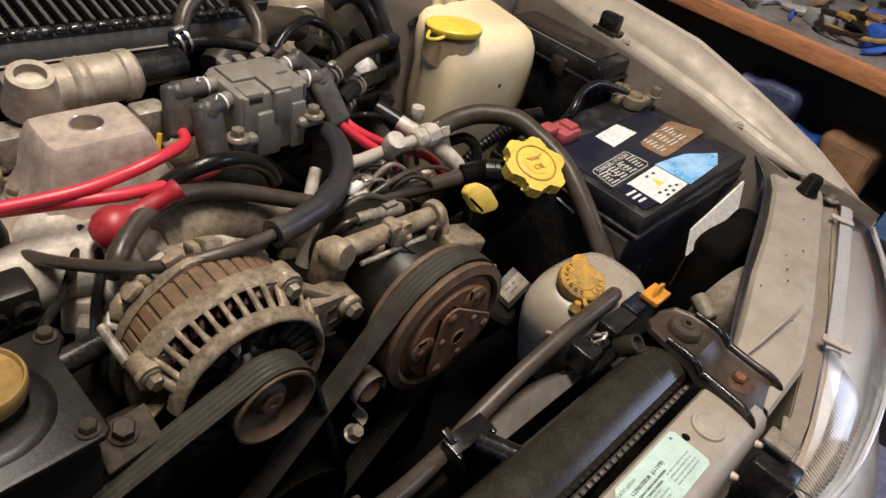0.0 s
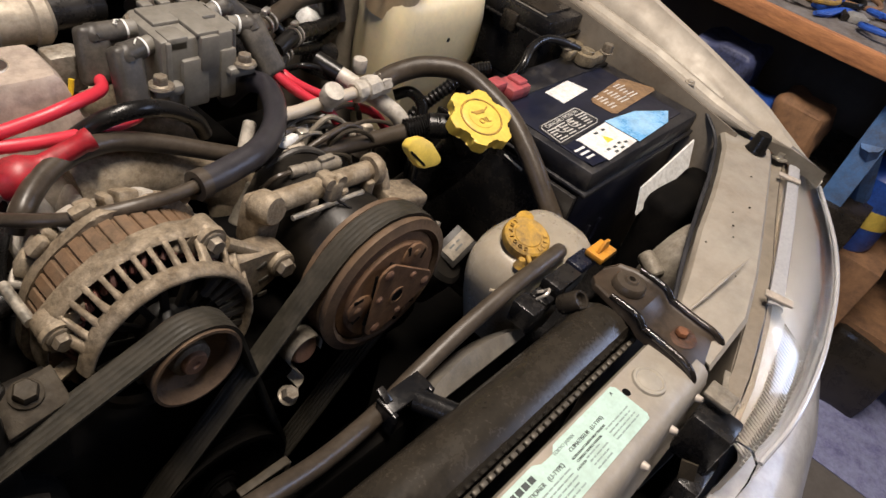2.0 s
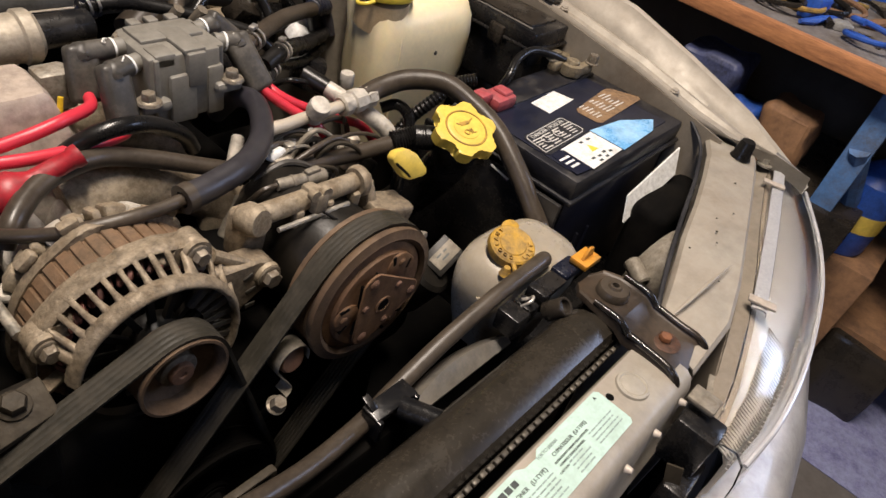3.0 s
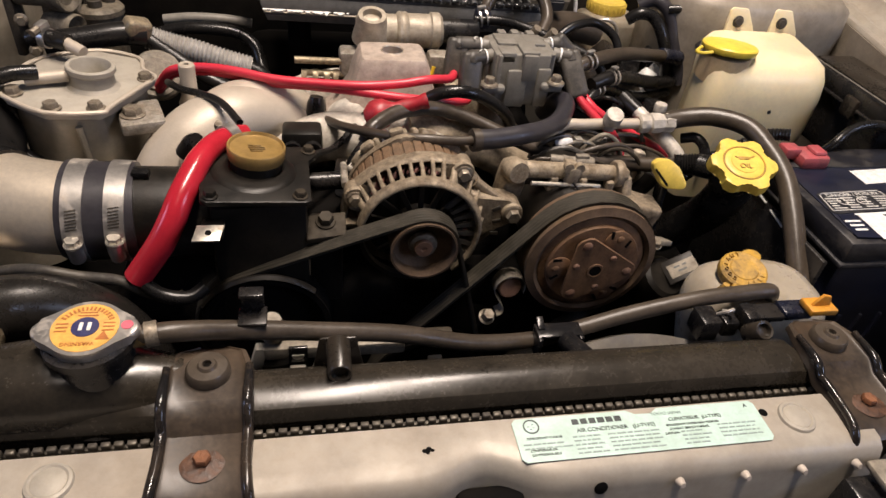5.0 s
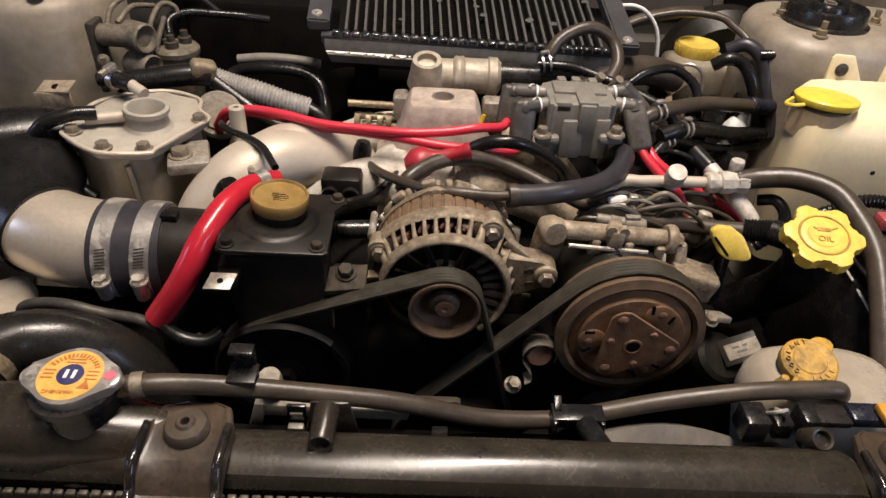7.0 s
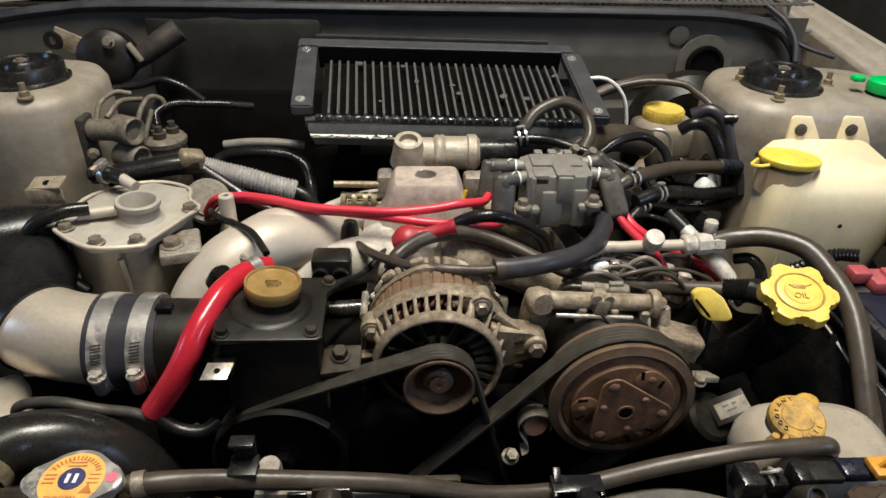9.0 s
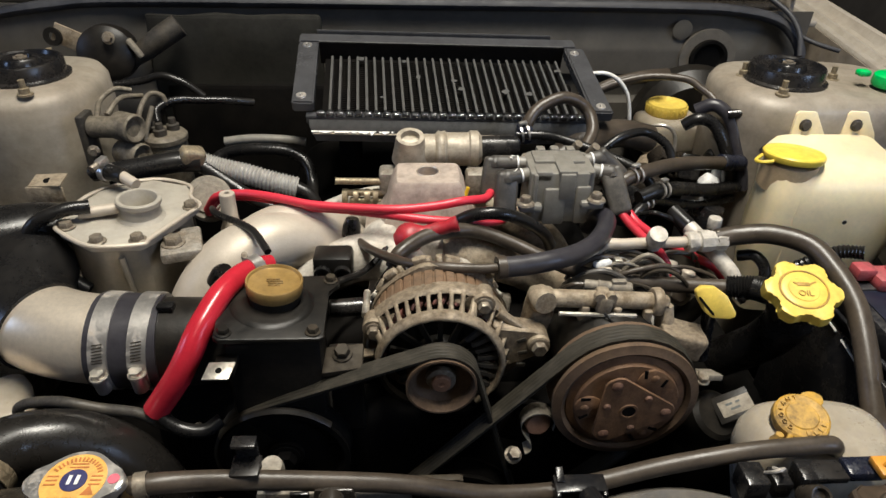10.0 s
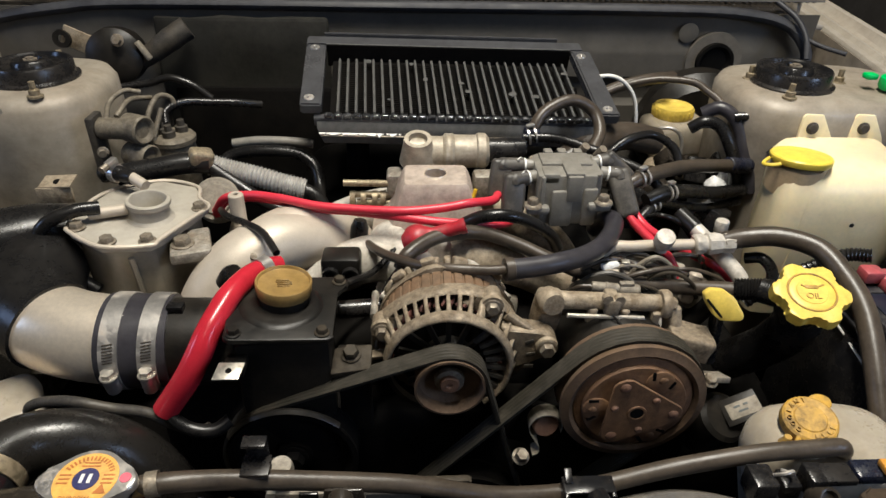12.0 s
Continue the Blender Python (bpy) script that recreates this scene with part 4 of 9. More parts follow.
# ---- the radiator and what is fixed to it ----
def radiator():
    rad = thing("radiator", (-0.10, 0.004, 0.37), "black radiator with a long rounded top tank and crimped seam", "radiator")
    rows = []
    sec = [(-0.026, 0.0), (-0.026, 0.010), (-0.0225, 0.0195), (-0.014, 0.0245), (-0.004, 0.0258), (0.007, 0.0232), (0.015, 0.0170), (0.020, 0.008), (0.020, 0.0)]
    for x in np.linspace(-0.47, 0.224, 40):
        lift = 0.010 / (1 + math.exp((x + 0.27) * 60)) + 0.012 / (1 + math.exp((x + 0.36) * 40))
        end = min(1, max(0.25, (0.226 - x) / 0.018)) ** 0.5
        rows.append([(x, y * (1 if y < 0 else end) + 0.002, 0.678 + z * end * (1 + lift * 18)) for y, z in sec])
    tank = part("top_tank", sheet(bmesh.new(), rows, 0.001, (0, 0, -1)), M["radiator_plastic"], rad, "black plastic top tank, dusty on its crown")
    part("core", box(bmesh.new(), (-0.12, 0.004, 0.53), (0.68, 0.028, 0.285)), M["core_black"], rad)
    part("header_plate", box(bmesh.new(), (-0.12, -0.0015, 0.674), (0.70, 0.051, 0.006), 0.001), M["crimp_steel"], rad)
    bm = bmesh.new()
    for k in range(86):
        x = -0.455 + 0.0079 * k
        box(bm, (x, -0.0280, 0.6820), (0.0056, 0.0036, 0.0048), 0.0004, None, 1)
    part("crimp_teeth", bm, M["crimp_steel"], rad, "row of folded metal crimp teeth", 60)
    # stubs on the tank
    for p, way, l in (((-0.155, 0.026, 0.708), (0, -1, 0.06), 0.014), ((0.195, 0.032, 0.686), (0, -0.55, 0.75), 0.004)):
        part("stub", lathe(bmesh.new(), [(0, 0), (0.0088, 0), (0.0084, 0.016 + l), (0.0076, 0.017 + l), (0.0060, 0.0165 + l), (0.0054, 0.012 + l), (0, 0.012 + l)], p, way, 20), M["dusty_plastic"], tank)
    # filler neck
    neck = part("filler_neck", lathe(bmesh.new(), [(0.036, -0.018), (0.029, 0.0), (0.024, 0.018), (0.0235, 0.034), (0.027, 0.036), (0.027, 0.041), (0, 0.041)], (-0.311, 0.011, 0.702), Z, 32), M["black_plastic"], rad, "glossy black filler neck")
    part("overflow_nipple", rod(bmesh.new(), (-0.292, 0.016, 0.731), (-0.270, 0.022, 0.732), 0.0055, n=12), M["brass"], neck)
    part("spring_clip", lathe(bmesh.new(), [(0.0075, -0.004), (0.0086, -0.004), (0.0086, 0.004), (0.0075, 0.004)], (-0.277, 0.021, 0.7325), (1, 0.2, 0), 16, closed=True), M["bolt_steel"], neck)
    # bulging end of the tank with the upper hose stub
    bm = lathe(bmesh.new(), [(0.030, -0.02), (0.030, 0.02), (0.027, 0.026), (0.027, 0.05), (0, 0.05)], (-0.410, 0.004, 0.702), (-0.05, 1, 0.08), 28)
    part("hose_stub", bm, M["black_plastic"], rad)
    bm = tube(bmesh.new(), [(-0.50, 0.008, 0.700), (-0.44, 0.006, 0.703), (-0.38, 0.006, 0.702), (-0.335, 0.008, 0.702), (-0.27, 0.008, 0.696), (-0.235, 0.01, 0.688)], (0.026, 0.031, 0.030, 0.032, 0.022, 0.014), 20, 6)
    part("tank_bulge", bm, M["radiator_plastic"], tank, "glossy black moulded tank end")
    # fan shroud
    bm = bmesh.new()
    pts = [(0.040 + 0.125 * t, 0.046 + 0.006 * math.sin(math.pi * t), 0.662 + 0.010 * math.sin(math.pi * t)) for t in np.linspace(0, 1, 9)]
    sheet(bm, [[(x, 0.040, 0.660) for x, y, z in pts], pts, [(x, y + 0.012, z - 0.012) for x, y, z in pts]], 0.002, (0, 0, -1))
    shroud = part("fan_shroud", bm, M["grey_plastic"], rad, "dusty grey fan shroud lip")
    part("shroud_panel", box(bmesh.new(), (-0.10, 0.052, 0.55), (0.60, 0.012, 0.20), 0.004), M["black_and_shade"], shroud)
    part("shroud_rim", box(bmesh.new(), (-0.155, 0.062, 0.6655), (0.112, 0.010, 0.013), 0.002), M["solenoid_alloy"], shroud, "dusty tan rim of the fan shroud")
    part("rim_strut", prism(bmesh.new(), [(-0.002, 0.006), (-0.012, 0.006), (-0.022, -0.030), (-0.012, -0.030)], 0.008, (-0.205, 0.066, 0.6655), -Y, X, 0.001), M["lid_alloy"], shroud)
    bm = box(bmesh.new(), (-0.078, 0.066, 0.6745), (0.034, 0.006, 0.003), 0.001)
    box(bm, (-0.0615, 0.066, 0.670), (0.005, 0.006, 0.010), 0.001)
    part("end_frame", bm, M["bracket_brown"], shroud)
    clip = part("rim_clip", box(bmesh.new(), (-0.1845, 0.0555, 0.6635), (0.015, 0.003, 0.024), 0.001), M["black_plastic"], shroud, "black plastic rim clip")
    part("clip_tongue", prism(bmesh.new(), [(0.0048 * math.cos(t), 0.0045 * math.sin(t)) for t in np.linspace(math.pi, 2 * math.pi, 10)], 0.0012, (-0.1845, 0.0541, 0.668), -Y, X), M["lid_alloy"], clip)
    for x, z, w in ((-0.185, 0.655, 0.012), (-0.0745, 0.657, 0.012)):
        part("rim_tab", box(bmesh.new(), (x, 0.050, z), (w, 0.006, 0.006), 0.001), M["lid_alloy"], shroud)
    part("hose_guide", prism(bmesh.new(), [(-0.020, -0.030), (0.022, -0.030), (0.014, 0.012), (-0.013, 0.012)], 0.003, (-0.155, 0.037, 0.693), -Y, X, 0.0008), M["dusty_plastic"], rad, "dark plate behind the hose stub")
    # hose saddle in the middle and cable clip
    bm = bmesh.new()
    box(bm, (0.030, 0.054, 0.679), (0.040, 0.016, 0.004), 0.001)
    box(bm, (0.012, 0.052, 0.669), (0.004, 0.018, 0.022), 0.001)
    box(bm, (0.048, 0.052, 0.669), (0.004, 0.018, 0.022), 0.001)
    box(bm, (0.015, 0.060, 0.683), (0.006, 0.012, 0.003), 0.0008, pose(0, 0, 0, 20, 0, 0))
    rod(bm, (0.035, 0.046, 0.676), (0.043, 0.018, 0.682), 0.0085, 0.0085, 14)
    part("hose_saddle", bm, M["black_plastic"], rad)
    bm = bmesh.new()
    box(bm, (-0.214, 0.040, 0.7255), (0.020, 0.018, 0.003), 0.001)
    box(bm, (-0.214, 0.049, 0.7285), (0.016, 0.003, 0.032), 0.001)
    box(bm, (-0.214, 0.045, 0.7440), (0.017, 0.010, 0.003), 0.001)
    part("hose_clip", bm, M["black_plastic"], rad, "black plastic hose clip")
    # plug block beside the reserve bottle
    bm = bmesh.new()
    box(bm, (0.158, 0.045, 0.688), (0.018, 0.022, 0.022), 0.002)
    box(bm, (0.180, 0.046, 0.686), (0.014, 0.018, 0.016), 0.002)
    box(bm, (0.200, 0.048, 0.688), (0.012, 0.020, 0.020), 0.002)
    box(bm, (0.216, 0.048, 0.694), (0.028, 0.018, 0.006), 0.001)
    blk = part("plug_block", bm, M["black_plastic"], rad)
    part("spring_clip", tube(bmesh.new(), [(0.165, 0.044, 0.700), (0.170, 0.040, 0.706), (0.177, 0.042, 0.706), (0.180, 0.046, 0.699), (0.174, 0.050, 0.698)], 0.0014, 6), M["clamp_steel"], blk)
    part("drain_stub", lathe(bmesh.new(), [(0, 0.022), (0.008, 0.022), (0.009, 0.018), (0.009, 0.012), (0.007, 0.010), (0.008, 0)], (-0.204, 0.068, 0.676), (0, -0.2, 1), 18), M["solenoid_alloy"], rad)

    return rad


def radiator_cap(rad):
    c = V((-0.311, 0.011, 0.744))
    tilt = V((0.02, -0.06, 1))
    poly = []
    for k in range(64):
        a = 2 * math.pi * k / 64
        r = 0.0222 + 0.0094 * max(0, abs(math.cos(a))) ** 11
        poly.append((r * math.cos(a), r * math.sin(a)))
    m = frame_of(tilt, X)
    cap = part("radiator_cap", prism(bmesh.new(), poly, 0.0075, c, tilt, X, 0.0022, 3), M["clamp_steel"], rad, "bright plated pressure cap with two ears and a sticker")
    part("skirt", lathe(bmesh.new(), [(0.020, -0.006), (0.0218, -0.006), (0.0222, 0.002), (0, 0.002)], c, tilt, 32), M["clamp_steel"], cap)
    part("sticker", lathe(bmesh.new(), [(0, 0.0079), (0.0195, 0.0079), (0.0195, 0.0072)], c, tilt, 48, X), M["amber_sticker"], cap, "orange warning sticker")
    part("centre_disc", lathe(bmesh.new(), [(0, 0.0083), (0.0080, 0.0083), (0.0080, 0.0075)], c, tilt, 32, X), M["navy_print"], cap)
    top = Matrix.Translation(c) @ m
    for x in (-0.0024, 0.0024):
        part("emblem_bar", box(bmesh.new(), top @ V((x, 0, 0.0086)), (0.0022, 0.0066, 0.0003), 0, top.to_3x3().to_4x4()), M["white_sticker"], cap)
    letters("WARNING", 0.0040, top @ Matrix.Translation((-0.002, -0.0135, 0.0082)) @ pose(0, 0, 0, 0, 0, 180), M["orange_print"], cap)
    bm = bmesh.new()
    for a in range(205, 335, 9):
        q = top @ V((0.0155 * math.cos(radians(a + 180)), 0.0155 * math.sin(radians(a + 180)), 0.0081))
        box(bm, q, (0.0012, 0.0032, 0.0002), 0, top.to_3x3().to_4x4() @ pose(0, 0, 0, 0, 0, a - 90))
    for y, w in ((0.012, 0.010), (0.0095, 0.012)):
        box(bm, top @ V((0.0, y, 0.0081)), (w, 0.0009, 0.0002), 0, top.to_3x3().to_4x4())
    for x in (-0.0135, 0.0135):
        for y in (-0.003, 0, 0.003):
            box(bm, top @ V((x, y, 0.0081)), (0.007, 0.0010, 0.0002), 0, top.to_3x3().to_4x4())
    part("small_print", bm, M["orange_print"], cap)
    part("warning_triangle", prism(bmesh.new(), [(-0.004, -0.003), (0.004, -0.003), (0, 0.004)], 0.0003, top @ V((0.0115, -0.0075, 0.0079)), tilt, X), M["orange_print"], cap)
    part("dot", lathe(bmesh.new(), [(0, 0.0081), (0.0036, 0.0081), (0.0036, 0.007)], top @ V((0.0240, 0.001, 0)), tilt, 20), M["pink_print"], cap, "pink inspection dot")


radiator_cap(radiator())


def radiator_bracket(x, y0, low):
    b = thing("radiator_bracket", (x, -0.03, 0.69), "black stamped steel bracket with a rubber grommet and a rusty bolt", "bracket", "radiator brackets")
    w = 0.027
    rows = []
    line = [(0.030, 0.709, 0.35), (0.022, 0.7135, 0.8), (0.005, 0.7155, 1), (-0.020, 0.7145, 1), (-0.030, 0.708, 1), (-0.036, 0.700, 1), (-0.055, 0.6985, 1), (-0.072, 0.697, 1.05), (-0.082, 0.690, 1.1), (-0.086, 0.672, 1.1)]
    for y, z, k in line:
        rows.append([(x + w * k * t, y + y0, z - low * (1 if y > -0.034 else 0.15) + dz * (1 if y < 0.0 else 0.4)) for t, dz in ((-1.08, -0.006), (-1.05, 0.002), (-0.99, 0.0045), (-0.91, 0.0045), (-0.84, 0.001), (-0.76, 0), (0, 0), (0.76, 0), (0.84, 0.001), (0.91, 0.0045), (0.99, 0.0045), (1.05, 0.002), (1.08, -0.006))])
    plate = part("plate", sheet(bmesh.new(), rows, 0.0018, (0, 0, -1)), M["bracket_plate"], b, "", 30)
    for side in (-1, 1):
        edge = [(x + side * w * 0.97 * k, y + y0, z + 0.0030 - low * (1 if y > -0.034 else 0.15)) for y, z, k in line[2:]]
        part("rolled_edge", tube(bmesh.new(), edge, (0.0026, 0.0034, 0.0034, 0.0034, 0.0034, 0.0034, 0.0034, 0.0024), 10, 5), M["black_paint"], plate, "glossy black rolled edge")
    g = part("grommet", lathe(bmesh.new(), [(0, 0.006), (0.0026, 0.006), (0.003, 0.0095), (0.0052, 0.0095), (0.0065, 0.0075), (0.0125, 0.007), (0.0142, 0.0048), (0.0146, 0.0), (0, 0)], (x, 0.002 + y0, 0.7155 - low), Z, 36), M["dusty_rubber"], b, "round dusty rubber grommet")
    part("grommet_hole", lathe(bmesh.new(), [(0, 0.0002), (0.0028, 0.0002), (0.0028, 0)], (x, 0.002 + y0, 0.7222 - low), Z, 14), M["black_and_shade"], g)
    part("rust_stain", lathe(bmesh.new(), [(0, 0.0007), (0.0105, 0.0006), (0.0135, 0)], (x, -0.055 + y0, 0.6985 - 0.15 * low), Z, 24), M["rust_stain"], plate, "brown rust patch")
    bolt(b, (x, -0.054 + y0, 0.6994 - 0.15 * low), Z, 0.0056, 0.005, M["rust"], False)


radiator_bracket(0.240, 0.000, 0.009)
radiator_bracket(-0.241, -0.003, 0.0)


def hose(name, pts, r, material, label, category="hose", group="", n=14, steps=7, **kw):
    return solo(name, tube(bmesh.new(), pts, r, n, steps, **kw), M[material], label, category, group)


hose("overflow_hose", [(-0.285, 0.020, 0.7320), (-0.262, 0.024, 0.7305), (-0.225, 0.034, 0.719), (-0.165, 0.043, 0.704), (-0.105, 0.049, 0.6905), (-0.045, 0.053, 0.6715), (0.010, 0.059, 0.6645), (0.050, 0.064, 0.669), (0.100, 0.066, 0.683), (0.160, 0.066, 0.697), (0.205, 0.066, 0.702), (0.228, 0.067, 0.702), (0.236, 0.070, 0.694)],
     0.0072, "dusty_rubber", "thin dusty rubber overflow hose along the radiator")
hose("upper_radiator_hose", [(-0.412, 0.038, 0.704), (-0.410, 0.062, 0.705), (-0.396, 0.084, 0.700), (-0.368, 0.098, 0.688), (-0.338, 0.104, 0.664), (-0.318, 0.108, 0.62), (-0.31, 0.12, 0.55)],
     0.0255, "hose_rubber", "thick curved black rubber radiator hose", n=24)
hc = thing("hose_clamp", (-0.407, 0.055, 0.69), "plated worm clamp with a brass tinge on a rubber hose", "hose clamp", "hose clamps")
clamp(hc, (-0.411, 0.050, 0.705), (0.0, 1, 0.1), 0.0265, 0.012, (0.3, -0.2, 1), M["brassy_bolt"])


def label_sticker():
    st = thing("air_conditioner_label", (0.055, -0.06, 0.694), "pale mint paper label with dark print, torn at its edge", "label")
    x0, x1, y0, y1, z = -0.040, 0.148, -0.077, -0.0425, 0.6946
    poly = [(x0, y0 + 0.003), (x0 + 0.003, y0), (x1 - 0.003, y0), (x1, y0 + 0.003), (x1, y1 - 0.003), (x1 - 0.003, y1), (0.070, y1), (0.064, y1 - 0.004), (0.052, y1 - 0.0035), (0.046, y1), (x0 + 0.003, y1), (x0, y1 - 0.003)]
    part("paper", prism(bmesh.new(), poly, 0.0003, (0, 0, z)), M["mint_sticker"], st)
    h = z + 0.0005
    def at(x, y):
        return Matrix.Translation((x, y, h))
    # the maker's mark and name as plain shapes
    mark = lathe(bmesh.new(), [(0.0048, 0), (0.0058, 0), (0.0058, 0.0002), (0.0048, 0.0002)], (-0.027, -0.0495, h), Z, 28, closed=True)
    part("mark_ring", mark, M["dark_print"], st)
    for dx, dy in ((-0.002, 0), (0.0012, 0.0015), (0.0015, -0.001), (-0.0005, -0.002)):
        part("mark_dot", box(bmesh.new(), (-0.027 + dx, -0.0495 + dy, h), (0.0012, 0.0004, 0.0002)), M["dark_print"], st)
    for k, wd in enumerate((0.0048, 0.0050, 0.0050, 0.0052, 0.0050, 0.0050)):
        part("name_block", box(bmesh.new(), (0.0055 + k * 0.0064, -0.0485, h), (wd, 0.0044, 0.0002)), M["dark_print"], st)
    letters("AIR CONDITIONER   (LI-TYPE)", 0.0044, at(0.034, -0.0558), M["dark_print"], st)
    letters("CLIMATISEUR  (LI-TYPE)", 0.0040, at(0.096, -0.0530), M["dark_print"], st)
    letters("TOKYO JAPAN", 0.0036, at(0.0755, -0.0475), M["grey_print"], st)
    letters("A", 0.004, at(0.140, -0.0465), M["dark_print"], st)
    bm = bmesh.new()
    rnd = random.Random(3)
    for xa, xb, n0, n1 in ((0.000, 0.022, 0, 5), (-0.036, -0.004, 1, 3), (0.026, 0.062, 0, 5), (0.080, 0.100, 1, 5), (0.110, 0.142, 0, 4)):
        for k in range(n0, n1):
            y = -0.0605 - 0.0032 * k
            x = xa
            while x < xb - 0.003:
                wl = 0.002 + 0.005 * rnd.random()
                box(bm, (x + wl / 2, y, h), (wl, 0.0011, 0.0002))
                x += wl + 0.0011
    part("small_print", bm, M["grey_print"], st)
    for words, x, y in (("REFRIGERANT CHARGE", -0.020, -0.0592), ("COMPRESSOR OIL", -0.023, -0.0688), ("COMPRESSOR BELT", -0.022, -0.0720), ("REFRIGERANT UNDER HIGH PRESSURE", 0.092, -0.0578), ("CONSULT SERVICE MANUAL", 0.088, -0.0610), ("CAUTION", 0.073, -0.0645)):
        letters(words, 0.0024, at(x, y), M["dark_print"], st)


label_sticker()


def reserve_bottle():
    b = thing("coolant_bottle", (0.225, 0.10, 0.60), "greyed translucent coolant reserve bottle with a yellow cap", "bottle")
    levels = ((0.585, 0.196, 0.296, 0.062, 0.128), (0.625, 0.186, 0.306, 0.056, 0.136), (0.652, 0.181, 0.311, 0.051, 0.139), (0.668, 0.182, 0.311, 0.050, 0.139), (0.680, 0.187, 0.307, 0.053, 0.136), (0.688, 0.196, 0.300, 0.060, 0.129), (0.6915, 0.208, 0.288, 0.072, 0.118))
    bm, rings, n = bmesh.new(), [], 44
    for z, xa, xb, ya, yb in levels:
        ring = []
        for j in range(n):
            a = 2 * math.pi * j / n
            c, s = math.cos(a), math.sin(a)
            q = (abs(c) ** 3.4 + abs(s) ** 3.4) ** (-1 / 3.4)
            x, y = (xa + xb) / 2 + (xb - xa) / 2 * c * q, (ya + yb) / 2 + (yb - ya) / 2 * s * q
            ring.append(bm.verts.new((x, y, z - (0.09 * max(0, x - 0.24) if z > 0.65 else 0))))
        rings.append(ring)
    for lo, hi in zip(rings, rings[1:]):
        for j in range(n):
            bm.faces.new((lo[j], lo[(j + 1) % n], hi[(j + 1) % n], hi[j]))
    bm.faces.new(rings[0])
    bm.faces.new(rings[-1])
    part("body", bm, M["coolant_plastic"], b, "", 60)
    ax = V((-0.12, -0.22, 1)).normalized()
    c = V((0.221, 0.098, 0.6925))
    part("neck", lathe(bmesh.new(), [(0.021, -0.01), (0.018, 0.0), (0.016, 0.006), (0, 0.006)], c, ax, 24), M["coolant_plastic"], b)
    cap = part("cap", lathe(bmesh.new(), [(0.0195, -0.001), (0.0215, 0.0), (0.0225, 0.003), (0.0215, 0.0085), (0.0195, 0.010), (0.013, 0.0095), (0.012, 0.0105), (0, 0.0105)], c + ax * 0.002, ax, 36), M["old_yellow"], b, "worn yellow snap cap")
    m = Matrix.Translation(c + ax * 0.0128) @ frame_of(ax, X)
    bm = bmesh.new()
    prism(bm, [(0.010 * math.cos(t), 0.008 * math.sin(t)) for t in np.linspace(0, 6.28, 14)[:-1]], 0.006, m @ V((0.015, 0.016, -0.010)), ax, X, 0.001)
    part("thumb_tab", bm, M["old_yellow"], cap)
    for k, ch in enumerate("COOLANT"):
        a = radians(215 - k * 21)
        letters(ch, 0.0052, m @ Matrix.Translation((0.0165 * math.cos(a), 0.0165 * math.sin(a), 0)) @ pose(0, 0, 0, 0, 0, math.degrees(a) - 90), M["old_yellow"], cap, "raised_letter", 0.0008)
    bm = bmesh.new()
    for y, wd in ((0.004, 0.014), (0.0, 0.012), (-0.004, 0.014)):
        box(bm, m @ V((0, y, -0.0018)), (wd, 0.002, 0.0010), 0.0003, m.to_3x3().to_4x4())
    for k in range(4):
        a = radians(-35 - k * 20)
        box(bm, m @ V((0.0165 * math.cos(a), 0.0165 * math.sin(a), -0.0002)), (0.0042, 0.0042, 0.001), 0.0004, m.to_3x3().to_4x4() @ pose(0, 0, 0, 0, 0, math.degrees(a)))
    part("raised_marks", bm, M["old_yellow"], cap)
    part("tether", tube(bmesh.new(), [(0.205, 0.082, 0.697), (0.200, 0.074, 0.696), (0.207, 0.068, 0.695), (0.216, 0.072, 0.697)], 0.0022, 8), M["old_yellow"], cap)
    part("tether_post", lathe(bmesh.new(), [(0, 0.008), (0.003, 0.008), (0.004, 0.004), (0.006, 0.0)], (0.196, 0.082, 0.690), Z, 12), M["old_yellow"], b)
    part("seam", tube(bmesh.new(), [(0.178, 0.092, 0.662), (0.200, 0.062, 0.664), (0.232, 0.060, 0.664), (0.270, 0.068, 0.660), (0.288, 0.10, 0.655)], 0.0015, 6), M["coolant_plastic"], b)
    hk = solo("cable_clip", box(bmesh.new(), (0.262, 0.043, 0.7035), (0.026, 0.018, 0.006), 0.001), M["amber_plastic"], "orange plastic cable clip on the bracket", "clip")
    part("fin", prism(bmesh.new(), [(-0.009, 0), (0.009, 0), (0.006, 0.010), (-0.002, 0.012)], 0.003, (0.262, 0.044, 0.706), -Y, X, 0.0006), M["amber_plastic"], hk)
    solo("blue_wrap", box(bmesh.new(), (0.246, 0.050, 0.694), (0.030, 0.018, 0.010), 0.003), M["tape_blue"], "dark blue wrapped cable joint", "cable")


reserve_bottle()

